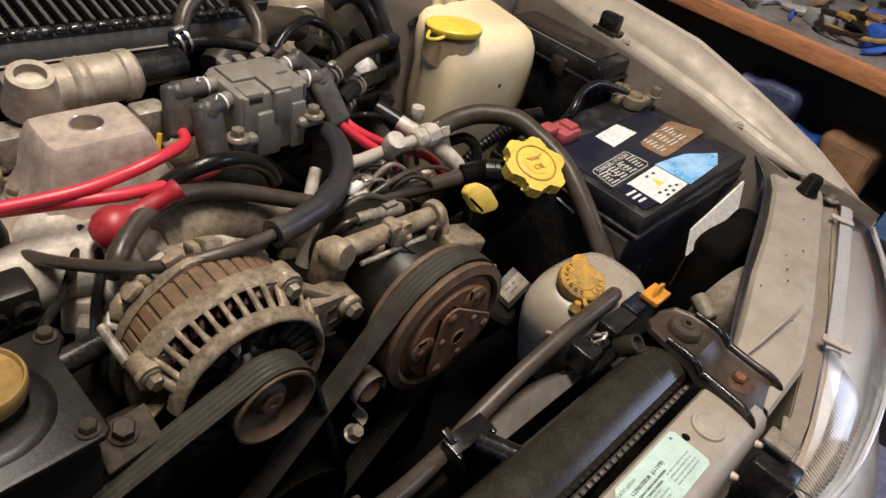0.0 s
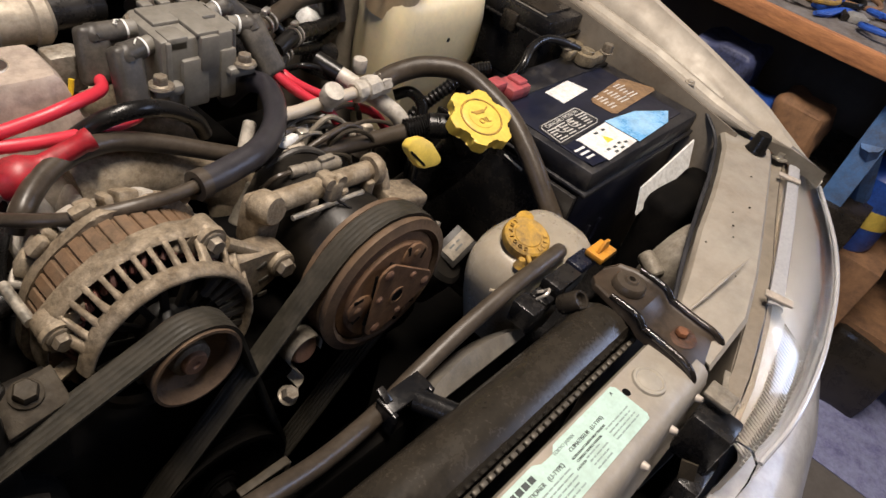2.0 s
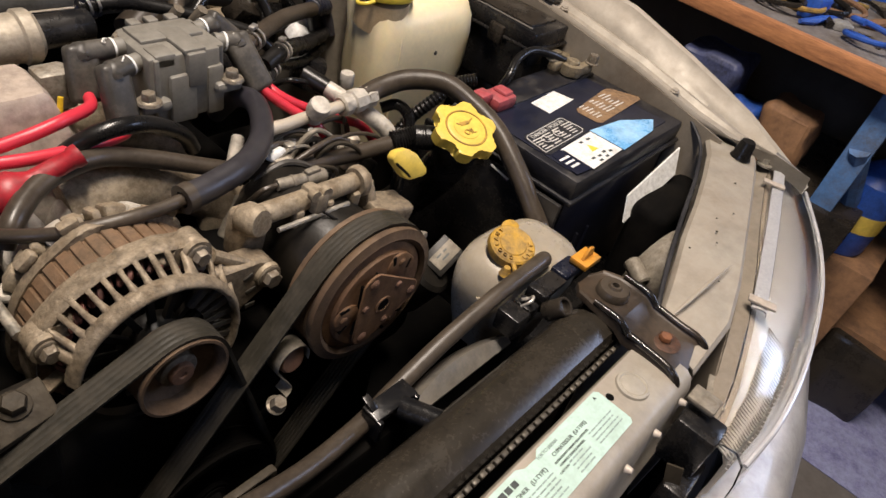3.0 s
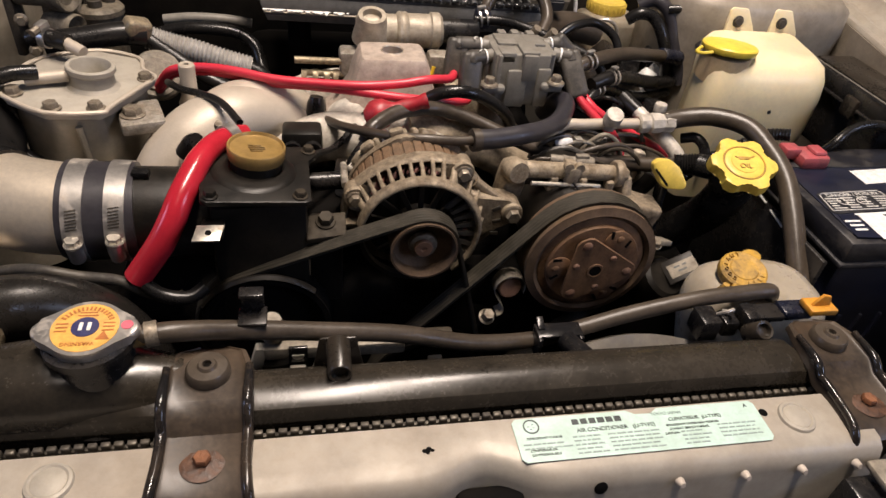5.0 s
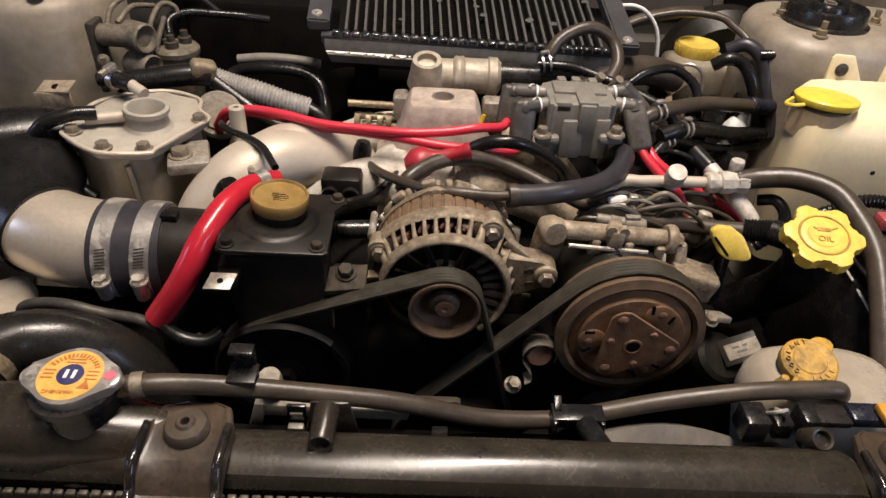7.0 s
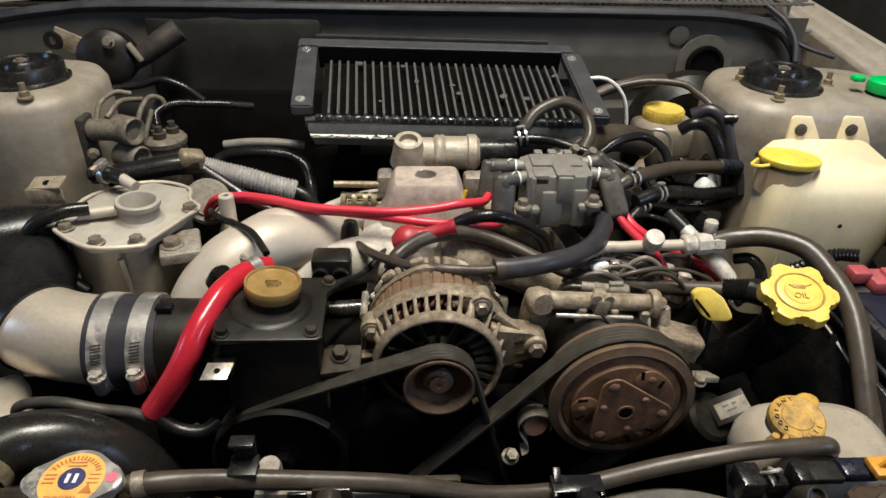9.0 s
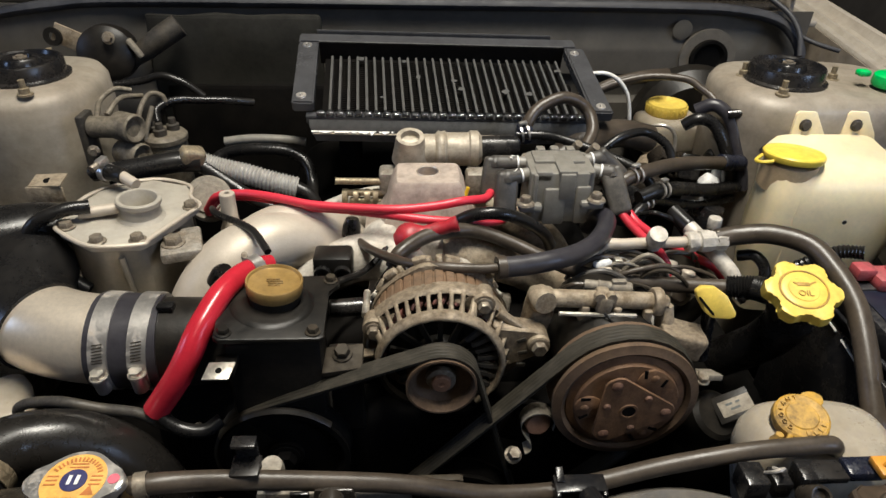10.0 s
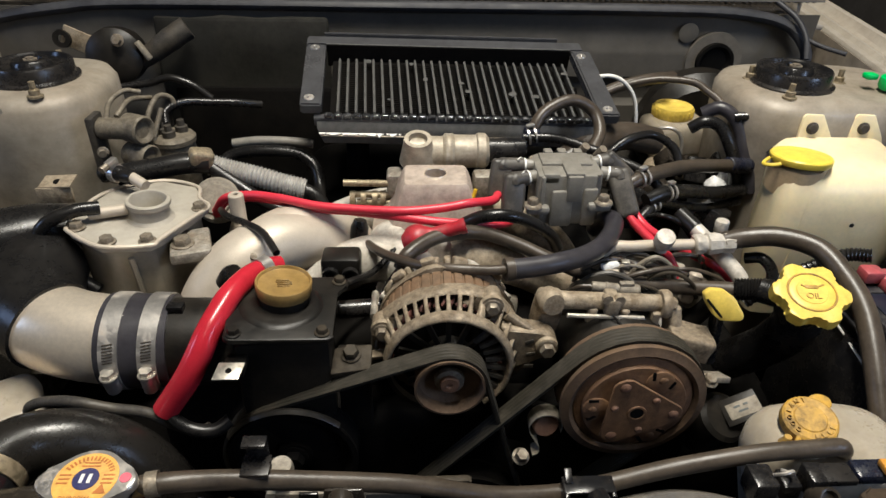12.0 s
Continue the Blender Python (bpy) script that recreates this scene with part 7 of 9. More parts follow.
# ---- ignition ----
def coil_pack():
    k = thing("ignition_coil", (0.066, 0.385, 0.72), "grey plastic ignition coil pack with four lead posts", "ignition coil")
    poly = [(-0.036, -0.030), (0.028, -0.030), (0.030, -0.026), (0.036, -0.024), (0.036, 0.028), (0.018, 0.032), (0.014, 0.026), (-0.016, 0.032), (-0.030, 0.030), (-0.036, 0.024)]
    bm = prism(bmesh.new(), poly, 0.060, (0.066, 0.386, 0.736), Z, X, 0.003)
    body = part("body", bm, M["coil_grey"], k)
    for p, q, r in (((0.066, 0.396, 0.7965), (0.056, 0.030, 0.005), 0.0015), ((0.070, 0.376, 0.7970), (0.020, 0.044, 0.005), 0.0015),
                    ((0.070, 0.3545, 0.7820), (0.017, 0.008, 0.030), 0.002), ((0.089, 0.3570, 0.758), (0.016, 0.007, 0.046), 0.003),
                    ((0.058, 0.3560, 0.757), (0.024, 0.008, 0.044), 0.003), ((0.045, 0.3660, 0.7915), (0.018, 0.020, 0.012), 0.002),
                    ((0.036, 0.3570, 0.770), (0.005, 0.007, 0.050), 0.002), ((0.050, 0.415, 0.7975), (0.010, 0.012, 0.006), 0.002),
                    ((0.066, 0.416, 0.7975), (0.010, 0.012, 0.006), 0.002), ((0.084, 0.415, 0.7975), (0.010, 0.012, 0.006), 0.002)):
        part("moulding", box(bmesh.new(), p, q, r), M["coil_grey"], body)
    for x, y, z in ((0.026, 0.352, 0.757), (0.103, 0.352, 0.761)):
        part("ear", box(bmesh.new(), (x + (0.006 if x < 0.06 else -0.004), y + 0.004, z), (0.026, 0.018, 0.010), 0.004), M["coil_grey"], k)
        part("ear_washer", lathe(bmesh.new(), [(0, 0.002), (0.0095, 0.002), (0.0105, 0)], (x, y, z + 0.005), Z, 20), M["bolt_steel"], k)
        bolt(k, (x, y, z + 0.006), Z, 0.0062, 0.008, M["bolt_steel"])
    # posts and boots
    posts = [((0.030, 0.372, 0.788), (0.006, 0.366, 0.786), (0.004, 0.352, 0.752), 1), ((0.030, 0.396, 0.790), (-0.004, 0.395, 0.790), (-0.008, 0.384, 0.762), 3),
             ((0.102, 0.378, 0.790), (0.122, 0.374, 0.788), (0.131, 0.352, 0.756), 2), ((0.098, 0.402, 0.790), (0.116, 0.404, 0.792), (0.138, 0.402, 0.772), 4)]
    for p, q, e, no in posts:
        p, q, e = V(p), V(q), V(e)
        d = (q - p).normalized()
        part("post", rod(bmesh.new(), p, p + d * 0.012, 0.0072, n=16), M["coil_grey"], k)
        part("post_band", lathe(bmesh.new(), [(0.0070, 0), (0.0082, 0), (0.0082, 0.003), (0.0070, 0.003)], p + d * 0.008, d, 16, closed=True), M["white_sticker"], k)
        boot = part("boot", tube(bmesh.new(), [p + d * 0.010, q - d * 0.004, q, q + (e - q) * 0.12], (0.0085, 0.0090, 0.0095, 0.009), 14, 4), M["boot_plastic"], k, "dark rubber lead boot")
        ax = (e - q).normalized()
        turn = frame_of(ax, d)
        part("boot_leg", box(bmesh.new(), q.lerp(e, 0.5), (0.025, 0.015, (e - q).length + 0.014), 0.005, turn, 3), M["boot_plastic"], boot)
        if no < 4:
            n = V((0, -0.35, 1)).normalized()
            letters(str(no), 0.010, flat_at(p + d * 0.016 + n * 0.0095, (-0.8 if no != 2 else 0.6, 0.6, 0), (0.6, 0.8, 0.1)), M["white_paint_mark"], boot, "painted_number", 0.0004)


coil_pack()

hose("red_lead", [(-0.008, 0.384, 0.762), (-0.016, 0.362, 0.764), (-0.043, 0.340, 0.772), (-0.076, 0.334, 0.769), (-0.114, 0.330, 0.768), (-0.165, 0.338, 0.766), (-0.205, 0.345, 0.766), (-0.245, 0.358, 0.768), (-0.280, 0.372, 0.765), (-0.312, 0.386, 0.754), (-0.330, 0.40, 0.73)],
     0.0048, "red_silicone", "bright red silicone ignition lead from the coil", "ignition lead", "ignition leads", 12)
hose("red_lead", [(0.004, 0.350, 0.750), (-0.002, 0.340, 0.748), (-0.030, 0.330, 0.752), (-0.075, 0.324, 0.758), (-0.118, 0.330, 0.761), (-0.168, 0.346, 0.759), (-0.208, 0.354, 0.758), (-0.248, 0.367, 0.760), (-0.283, 0.381, 0.757), (-0.314, 0.394, 0.746), (-0.332, 0.407, 0.722)],
     0.0048, "red_silicone", "bright red silicone ignition lead from the coil", "ignition lead", "ignition leads", 12)
hose("red_lead", [(0.132, 0.350, 0.753), (0.139, 0.340, 0.745), (0.153, 0.328, 0.734), (0.170, 0.314, 0.722), (0.180, 0.303, 0.704), (0.183, 0.295, 0.68)],
     0.0048, "red_silicone", "bright red silicone ignition lead from the coil", "ignition lead", "ignition leads", 12)
hose("red_lead", [(0.138, 0.400, 0.768), (0.140, 0.370, 0.755), (0.148, 0.345, 0.744), (0.172, 0.332, 0.730), (0.210, 0.322, 0.713), (0.240, 0.318, 0.697), (0.26, 0.31, 0.67)],
     0.0048, "red_silicone", "bright red silicone ignition lead from the coil", "ignition lead", "ignition leads", 12)
hose("yellow_wire", [(-0.036, 0.362, 0.777), (-0.039, 0.360, 0.766), (-0.042, 0.358, 0.754), (-0.046, 0.354, 0.744), (-0.052, 0.345, 0.732)], 0.0021, "yellow_wire", "thin yellow wire by the coil", "wire", n=8)


def alternator_boot():
    k = thing("terminal_boot", (-0.09, 0.315, 0.71), "red rubber terminal boot", "terminal boot")
    part("bulb", lathe(bmesh.new(), [(0, -0.016), (0.008, -0.0145), (0.0145, -0.007), (0.016, 0.0), (0.0145, 0.007), (0.010, 0.013), (0.0075, 0.018), (0.0070, 0.045), (0.0082, 0.047), (0.0082, 0.052), (0, 0.052)], (-0.100, 0.305, 0.7485), (0.93, 0.02, 0.30), 24), M["red_rubber"], k)


alternator_boot()

hose("power_cable_sleeve", [(-0.016, 0.231, 0.7605), (0.010, 0.236, 0.760), (0.040, 0.245, 0.760), (0.070, 0.268, 0.754), (0.092, 0.292, 0.752), (0.108, 0.320, 0.752), (0.115, 0.345, 0.748), (0.116, 0.37, 0.735), (0.11, 0.39, 0.71)], 0.0098, "blue_rubber", "thick blue-black rubber sleeve on a cable", "hose", n=18)
hose("power_cable", [(-0.012, 0.232, 0.7605), (-0.035, 0.229, 0.761), (-0.065, 0.229, 0.763), (-0.095, 0.240, 0.759), (-0.118, 0.262, 0.752), (-0.140, 0.300, 0.738), (-0.155, 0.335, 0.727), (-0.163, 0.352, 0.722)], 0.0047, "dusty_rubber", "dark rubber cable over the alternator", "cable", n=14)
solo("cable_ferrule", lathe(bmesh.new(), [(0.0060, -0.005), (0.0110, -0.005), (0.0110, 0.003), (0.0060, 0.005)], (-0.014, 0.2315, 0.7605), (1, 0.15, 0), 18, closed=True), M["dusty_rubber"], "short collar where the cable enters its sleeve", "collar")
solo("cable_end", lathe(bmesh.new(), [(0, 0.02), (0.007, 0.02), (0.010, 0.012), (0.010, -0.012), (0, -0.012)], (-0.164, 0.354, 0.722), (0.1, 0.2, 1), 16), M["rubber"], "dark cable end connector", "connector")
hose("vent_hose", [(-0.118, 0.272, 0.735), (-0.110, 0.276, 0.748), (-0.088, 0.296, 0.753), (-0.062, 0.310, 0.753), (-0.030, 0.318, 0.748), (0.005, 0.310, 0.739), (0.040, 0.295, 0.729), (0.075, 0.283, 0.719), (0.120, 0.276, 0.713), (0.170, 0.270, 0.711), (0.215, 0.262, 0.713), (0.245, 0.254, 0.716)], (0.0062, 0.0076, 0.0078, 0.0078, 0.0076, 0.0074, 0.0072, 0.0074, 0.0076, 0.0080, 0.0084, 0.0090), "dusty_rubber", "dusty rubber breather hose to the oil filler", n=18)
hose("corrugated_sleeve", [(0.222, 0.258, 0.7165), (0.240, 0.250, 0.7215), (0.252, 0.240, 0.726)], 0.0112, "rubber", "short ribbed black sleeve on a hose", "hose", n=18, ribs=0.5)
hose("vacuum_hose", [(-0.062, 0.334, 0.738), (-0.050, 0.329, 0.753), (-0.030, 0.322, 0.766), (-0.005, 0.321, 0.767), (0.022, 0.329, 0.754), (0.047, 0.338, 0.732), (0.056, 0.340, 0.715)], 0.0068, "rubber", "curved thin black vacuum hose", n=14)
hose("black_wire", [(-0.112, 0.335, 0.733), (-0.125, 0.315, 0.728), (-0.145, 0.288, 0.720), (-0.165, 0.262, 0.727), (-0.170, 0.242, 0.738)], 0.0035, "rubber", "thin black wire down to the tank", "wire", n=8)
hose("black_wire", [(-0.105, 0.332, 0.730), (-0.115, 0.30, 0.722), (-0.130, 0.275, 0.712), (-0.14, 0.26, 0.69)], 0.0035, "rubber", "thin black wire beside the alternator", "wire", n=8)
hose("stub_cable", [(-0.312, 0.362, 0.752), (-0.305, 0.346, 0.757), (-0.294, 0.334, 0.758), (-0.275, 0.315, 0.763), (-0.252, 0.290, 0.766), (-0.234, 0.262, 0.760)], 0.0037, "rubber", "thin dark cable over the alloy elbow", "cable", n=10)
bm = bmesh.new()
box(bm, (-0.178, 0.300, 0.722), (0.040, 0.030, 0.028), 0.005)
fit_ = solo("coolant_fitting", bm, M["tank_and_shade"], "black fitting with two round ports", "fitting")
for x in (-0.188, -0.168):
    part("port", lathe(bmesh.new(), [(0.0085, 0), (0.0085, 0.006), (0.006, 0.006), (0.006, 0.001), (0, 0.001)], (x, 0.285, 0.720), -Y, 16), M["rubber"], fit_)


# ---- oil filler, dipstick and air conditioning line ----
def oil_filler():
    k = thing("oil_filler", (0.268, 0.215, 0.60), "yellow oil filler cap on a black neck", "oil filler cap")
    ax = V((-0.10, -0.34, 1)).normalized()
    c = V((0.264, 0.207, 0.745))
    poly = []
    n = 120
    for j in range(n):
        a = 2 * math.pi * j / n
        v = math.tanh(3.5 * (math.cos(6 * (a - radians(47))) + 0.05))
        r = 0.0308 + 0.0033 * v
        poly.append((r * math.cos(a), r * math.sin(a)))
    cap = part("cap", prism(bmesh.new(), poly, 0.0125, c - ax * 0.006, ax, X, 0.0016, 2), M["yellow_plastic"], k, "yellow plastic cap with six square lobes")
    part("cap_ring", lathe(bmesh.new(), [(0.0222, 0.0064), (0.0215, 0.0074), (0.0205, 0.0074), (0.0199, 0.0064)], c, ax, 48), M["old_yellow"], cap)
    part("cap_dish", lathe(bmesh.new(), [(0.0199, 0.0066), (0.0194, 0.0069), (0.0138, 0.0069), (0.0132, 0.0075), (0, 0.0075)], c, ax, 40), M["yellow_plastic"], cap)
    m = Matrix.Translation(c + ax * 0.0078) @ frame_of(ax, X) @ pose(0, 0, 0, 0, 0, -8)
    letters("OIL", 0.0085, m @ Matrix.Translation((0, -0.0055, 0)), M["old_yellow"], cap, "raised_letters", 0.0006)
    bm = bmesh.new()
    box(bm, m @ V((0.0, 0.005, 0)), (0.011, 0.004, 0.0010), 0.0004, m.to_3x3().to_4x4())
    box(bm, m @ V((0.008, 0.0065, 0)), (0.008, 0.0016, 0.0010), 0.0003, m.to_3x3().to_4x4() @ pose(0, 0, 0, 0, 0, 25))
    box(bm, m @ V((-0.007, 0.006, 0)), (0.004, 0.0016, 0.0010), 0.0003, m.to_3x3().to_4x4() @ pose(0, 0, 0, 0, 0, -30))
    part("oil_can_mark", bm, M["old_yellow"], cap)
    part("neck", tube(bmesh.new(), [c - ax * 0.004, c - ax * 0.02, (0.272, 0.222, 0.700), (0.270, 0.245, 0.655), (0.25, 0.28, 0.60)], (0.0250, 0.0240, 0.0225, 0.0215, 0.0215), 24, 5), M["black_plastic"], k, "black plastic filler neck")
    part("neck_tape", tube(bmesh.new(), [(0.243, 0.248, 0.7225), (0.256, 0.236, 0.724), (0.264, 0.228, 0.722)], 0.0125, 16), M["rubber"], k)


oil_filler()


def dipstick():
    k = thing("dipstick", (0.19, 0.215, 0.66), "yellow dipstick handle with an open loop", "dipstick")
    c = V((0.180, 0.207, 0.7385))
    n = V((-0.10, -0.9, 0.35)).normalized()
    u = X
    outer = [(-0.0175, 0.0105), (-0.0120, 0.0150), (0.0000, 0.0145), (0.0110, 0.0065), (0.0200, -0.0090), (0.0200, -0.0135), (0.0150, -0.0160), (-0.0010, -0.0150), (-0.0075, -0.0100), (-0.0165, 0.0048)]
    part("handle", prism(bmesh.new(), outer, 0.0100, c, n, u, 0.0022, 2), M["yellow_plastic"], k, "yellow moulded handle")
    part("slot", prism(bmesh.new(), [(-0.0150, 0.0055), (-0.0135, 0.0055), (-0.0010, -0.0090), (0.0005, -0.0122), (-0.0020, -0.0115), (-0.0142, 0.0028)], 0.0010, c + n * 0.0094, n, u), M["black_and_shade"], k)
    part("tube", tube(bmesh.new(), [c + V((0.004, 0.004, -0.012)), c + V((0.006, 0.006, -0.03)), c + V((0.012, 0.010, -0.08))], 0.0065, 10), M["black_plastic"], k)


dipstick()


def air_con_line():
    k = thing("air_conditioning_line", (0.18, 0.30, 0.70), "white-corroded alloy line with fittings, caps and a rubber hose", "pipe")
    part("hard_line", tube(bmesh.new(), [(0.075, 0.285, 0.712), (0.098, 0.298, 0.740), (0.125, 0.300, 0.742), (0.150, 0.302, 0.742), (0.185, 0.303, 0.742), (0.205, 0.304, 0.742)], 0.0060, 12), M["satin_alloy"], k, "white-corroded alloy tube")
    part("valve_stem", rod(bmesh.new(), (0.154, 0.300, 0.738), (0.1545, 0.298, 0.752), 0.0075, n=16), M["white_alloy"], k)
    part("valve_cap", lathe(bmesh.new(), [(0, 0), (0.0092, 0), (0.0100, 0.002), (0.0100, 0.012), (0.0092, 0.0145), (0, 0.015)], (0.1545, 0.298, 0.747), (-0.05, -0.55, 1), 24), M["white_alloy"], k, "round pale valve cap")
    bm = bmesh.new()
    lathe(bm, [(0, 0), (0.009, 0), (0.011, 0.002), (0.011, 0.010), (0.0098, 0.0115), (0.0098, 0.0135), (0.0118, 0.015), (0.0118, 0.026), (0.0106, 0.028), (0.0106, 0.031), (0.0115, 0.033), (0.0115, 0.042), (0, 0.042)], (0.190, 0.304, 0.7415), (1, 0.02, 0.05), 8)
    part("fitting", bm, M["white_alloy"], k, "hexagonal corroded fitting")
    part("service_port", tube(bmesh.new(), [(0.205, 0.362, 0.738), (0.218, 0.335, 0.730), (0.228, 0.306, 0.724), (0.240, 0.284, 0.712), (0.243, 0.278, 0.695)], 0.0085, 14), M["white_alloy"], k, "pale bent service pipe")
    part("port_tape", tube(bmesh.new(), [(0.200, 0.372, 0.741), (0.212, 0.348, 0.734)], 0.0092, 14), M["rubber"], k)
    part("port_cap", lathe(bmesh.new(), [(0, 0), (0.0068, 0), (0.0075, 0.002), (0.0075, 0.013), (0.0068, 0.015), (0, 0.015)], (0.242, 0.352, 0.728), (0, 0, 1), 20), M["white_alloy"], k, "small pale cap")
    part("hose", tube(bmesh.new(), [(0.222, 0.305, 0.7435), (0.245, 0.305, 0.749), (0.275, 0.295, 0.756), (0.303, 0.270, 0.757), (0.315, 0.238, 0.746), (0.319, 0.204, 0.732), (0.315, 0.170, 0.712), (0.310, 0.138, 0.688), (0.306, 0.105, 0.658), (0.30, 0.08, 0.62)], 0.0105, 20, 8), M["dusty_rubber"], k, "thick rubber hose with a worn shine")


air_con_line()


# ---- battery ----
def battery():
    k = thing("battery", (0.466, 0.19, 0.50), "dark blue and black car battery with stickers and two terminals", "battery")
    x0, x1, y0, y1, z = 0.336, 0.592, 0.106, 0.282, 0.722
    cx, cy = (x0 + x1) / 2, (y0 + y1) / 2
    part("case", box(bmesh.new(), (cx, cy, 0.600), (x1 - x0 - 0.012, y1 - y0 - 0.012, 0.20), 0.006), M["battery_blue"], k, "deep blue case")
    lid = part("lid", box(bmesh.new(), (cx, cy, 0.708), (x1 - x0, y1 - y0, 0.026), 0.005), M["battery_black"], k, "black lid")
    part("lid_top", box(bmesh.new(), (cx - 0.01, cy - 0.012, 0.7215), (x1 - x0 - 0.04, y1 - y0 - 0.05, 0.002), 0.0008), M["battery_blue"], lid)
    part("lid_step", box(bmesh.new(), (cx, y1 - 0.022, 0.7225), (x1 - x0 - 0.02, 0.040, 0.004), 0.0015), M["battery_black"], lid)
    part("lid_lip", box(bmesh.new(), (cx, cy, 0.694), (x1 - x0 + 0.006, y1 - y0 + 0.006, 0.006), 0.002), M["battery_black"], lid)

    def sticker(name, poly, mt, label):
        return part(name, prism(bmesh.new(), poly, 0.0004, (0, 0, 0.7228)), M[mt], k, label)
    sticker("square_sticker", [(0.426, 0.206), (0.487, 0.212), (0.480, 0.238), (0.425, 0.233)], "white_sticker", "plain white sticker")
    s = sticker("danger_sticker", [(0.346, 0.156), (0.350, 0.152), (0.430, 0.158), (0.438, 0.163), (0.434, 0.192), (0.430, 0.196), (0.356, 0.191), (0.350, 0.187)], "black_sticker", "black warning sticker with pale print")
    t = (1, 0.06, 0)
    letters("DANGER / POISON", 0.0078, flat_at((0.392, 0.1855, 0.7236), t, (0, 1, 0)), M["pale_print"], s)
    bm = bmesh.new()
    rnd = random.Random(2)
    for c in range(4):
        for r in range(5):
            wl = 0.008 + 0.009 * rnd.random()
            box(bm, (0.354 + c * 0.020 + wl / 2, 0.1785 - r * 0.0042 + 0.06 * (c * 0.02), 0.7234), (wl, 0.0016, 0.0002))
    part("small_print", bm, M["pale_print"], s)
    bm = bmesh.new()
    for c in (0.372, 0.396):
        lathe(bm, [(0.005, 0), (0.006, 0), (0.006, 0.0003), (0.005, 0.0003)], (c, 0.1735, 0.7233), Z, 20, closed=True)
    part("warning_rings", bm, M["pale_print"], s)
    ring = [(0.349, 0.1575), (0.428, 0.1610), (0.4345, 0.1650), (0.4310, 0.1900), (0.4280, 0.1930), (0.3570, 0.1885), (0.3525, 0.1850), (0.349, 0.1575)]
    part("outline", tube(bmesh.new(), [(x, y, 0.7233) for x, y in ring], 0.0005, 6, 1), M["pale_print"], s)
    s = sticker("tan_sticker", [(0.466, 0.164), (0.472, 0.160), (0.580, 0.167), (0.586, 0.172), (0.566, 0.205), (0.556, 0.208), (0.470, 0.196), (0.464, 0.190)], "tan_sticker", "worn brown printed sticker")
    bm = bmesh.new()
    for r in range(6):
        for c in range(3):
            wl = 0.010 + 0.012 * rnd.random()
            box(bm, (0.476 + c * 0.026 + wl / 2, 0.196 - r * 0.0050 + 0.07 * c * 0.026, 0.7234), (wl, 0.0018, 0.0002))
    part("small_print", bm, M["pale_print"], s)
    sticker("blue_sticker", [(0.345, 0.114), (0.372, 0.112), (0.372, 0.150), (0.350, 0.150)], "battery_blue", "blue sticker end")
    bm = bmesh.new()
    for r in range(3):
        box(bm, (0.358, 0.139 - r * 0.007, 0.7236), (0.018 - 0.002 * r, 0.0030, 0.0003))
    part("sticker_bars", bm, M["white_sticker"], k)
    s = sticker("white_label", [(0.372, 0.110), (0.440, 0.114), (0.438, 0.156), (0.370, 0.152)], "white_sticker", "white label with a yellow triangle")
    bm = bmesh.new()
    for c, r in ((0.390, 0.122), (0.402, 0.121), (0.414, 0.123), (0.396, 0.115), (0.410, 0.116), (0.424, 0.120), (0.405, 0.148), (0.42, 0.148)):
        box(bm, (c, r, 0.7235), (0.006, 0.0030, 0.0002))
    part("small_print", bm, M["dark_print"], s)
    part("triangle", prism(bmesh.new(), [(-0.007, -0.005), (0.007, -0.005), (0, 0.007)], 0.0003, (0.408, 0.135, 0.7232)), M["bright_yellow"], s)
    sticker("sky_sticker", [(0.442, 0.112), (0.520, 0.116), (0.548, 0.130), (0.500, 0.152), (0.440, 0.158)], "sky_sticker", "glossy sky blue printed area")
    # terminals
    bm = box(bmesh.new(), (0.382, 0.252, 0.729), (0.036, 0.030, 0.016), 0.005)
    box(bm, (0.388, 0.252, 0.738), (0.016, 0.020, 0.006), 0.003)
    box(bm, (0.358, 0.258, 0.734), (0.020, 0.018, 0.014), 0.003)
    part("positive_cover", bm, M["red_cap"], k, "red plastic terminal cover")
    bm = bmesh.new()
    rod(bm, (0.540, 0.255, 0.722), (0.540, 0.255, 0.745), 0.010, 0.009, 16, 0.001)
    lathe(bm, [(0.0095, 0.002), (0.015, 0.003), (0.016, 0.008), (0.015, 0.016), (0.0095, 0.017)], (0.540, 0.255, 0.724), Z, 20)
    box(bm, (0.558, 0.246, 0.734), (0.026, 0.012, 0.014), 0.003)
    box(bm, (0.524, 0.268, 0.736), (0.024, 0.014, 0.012), 0.003)
    term = part("negative_clamp", rough_up(bm, 0.001, 120), M["brassy_bolt"], k, "tarnished negative clamp")
    bolt(term, (0.566, 0.242, 0.741), Z, 0.007, 0.012)
    bolt(term, (0.516, 0.273, 0.742), Z, 0.006, 0.010)
    for a in (0.34, 0.36, 0.385, 0.41):
        part("case_rib", box(bmesh.new(), (a + 0.02, 0.110, 0.56), (0.004, 0.004, 0.12), 0.001), M["battery_blue"], k)
    t = solo("battery_shield", sheet(bmesh.new(), [[(0.462, 0.084, 0.630), (0.560, 0.080, 0.668)], [(0.472, 0.096, 0.658), (0.578, 0.094, 0.694)]], 0.002, (0, -1, 0)), M["white_sticker"], "pale plastic sheet standing in front of the battery", "shield")
    tray = thing("battery_tray", (0.466, 0.19, 0.47), "black plastic battery tray with light edge marks", "tray")
    part("tray_base", box(bmesh.new(), (0.466, 0.19, 0.49), (0.30, 0.22, 0.02), 0.005), M["black_plastic"], tray)
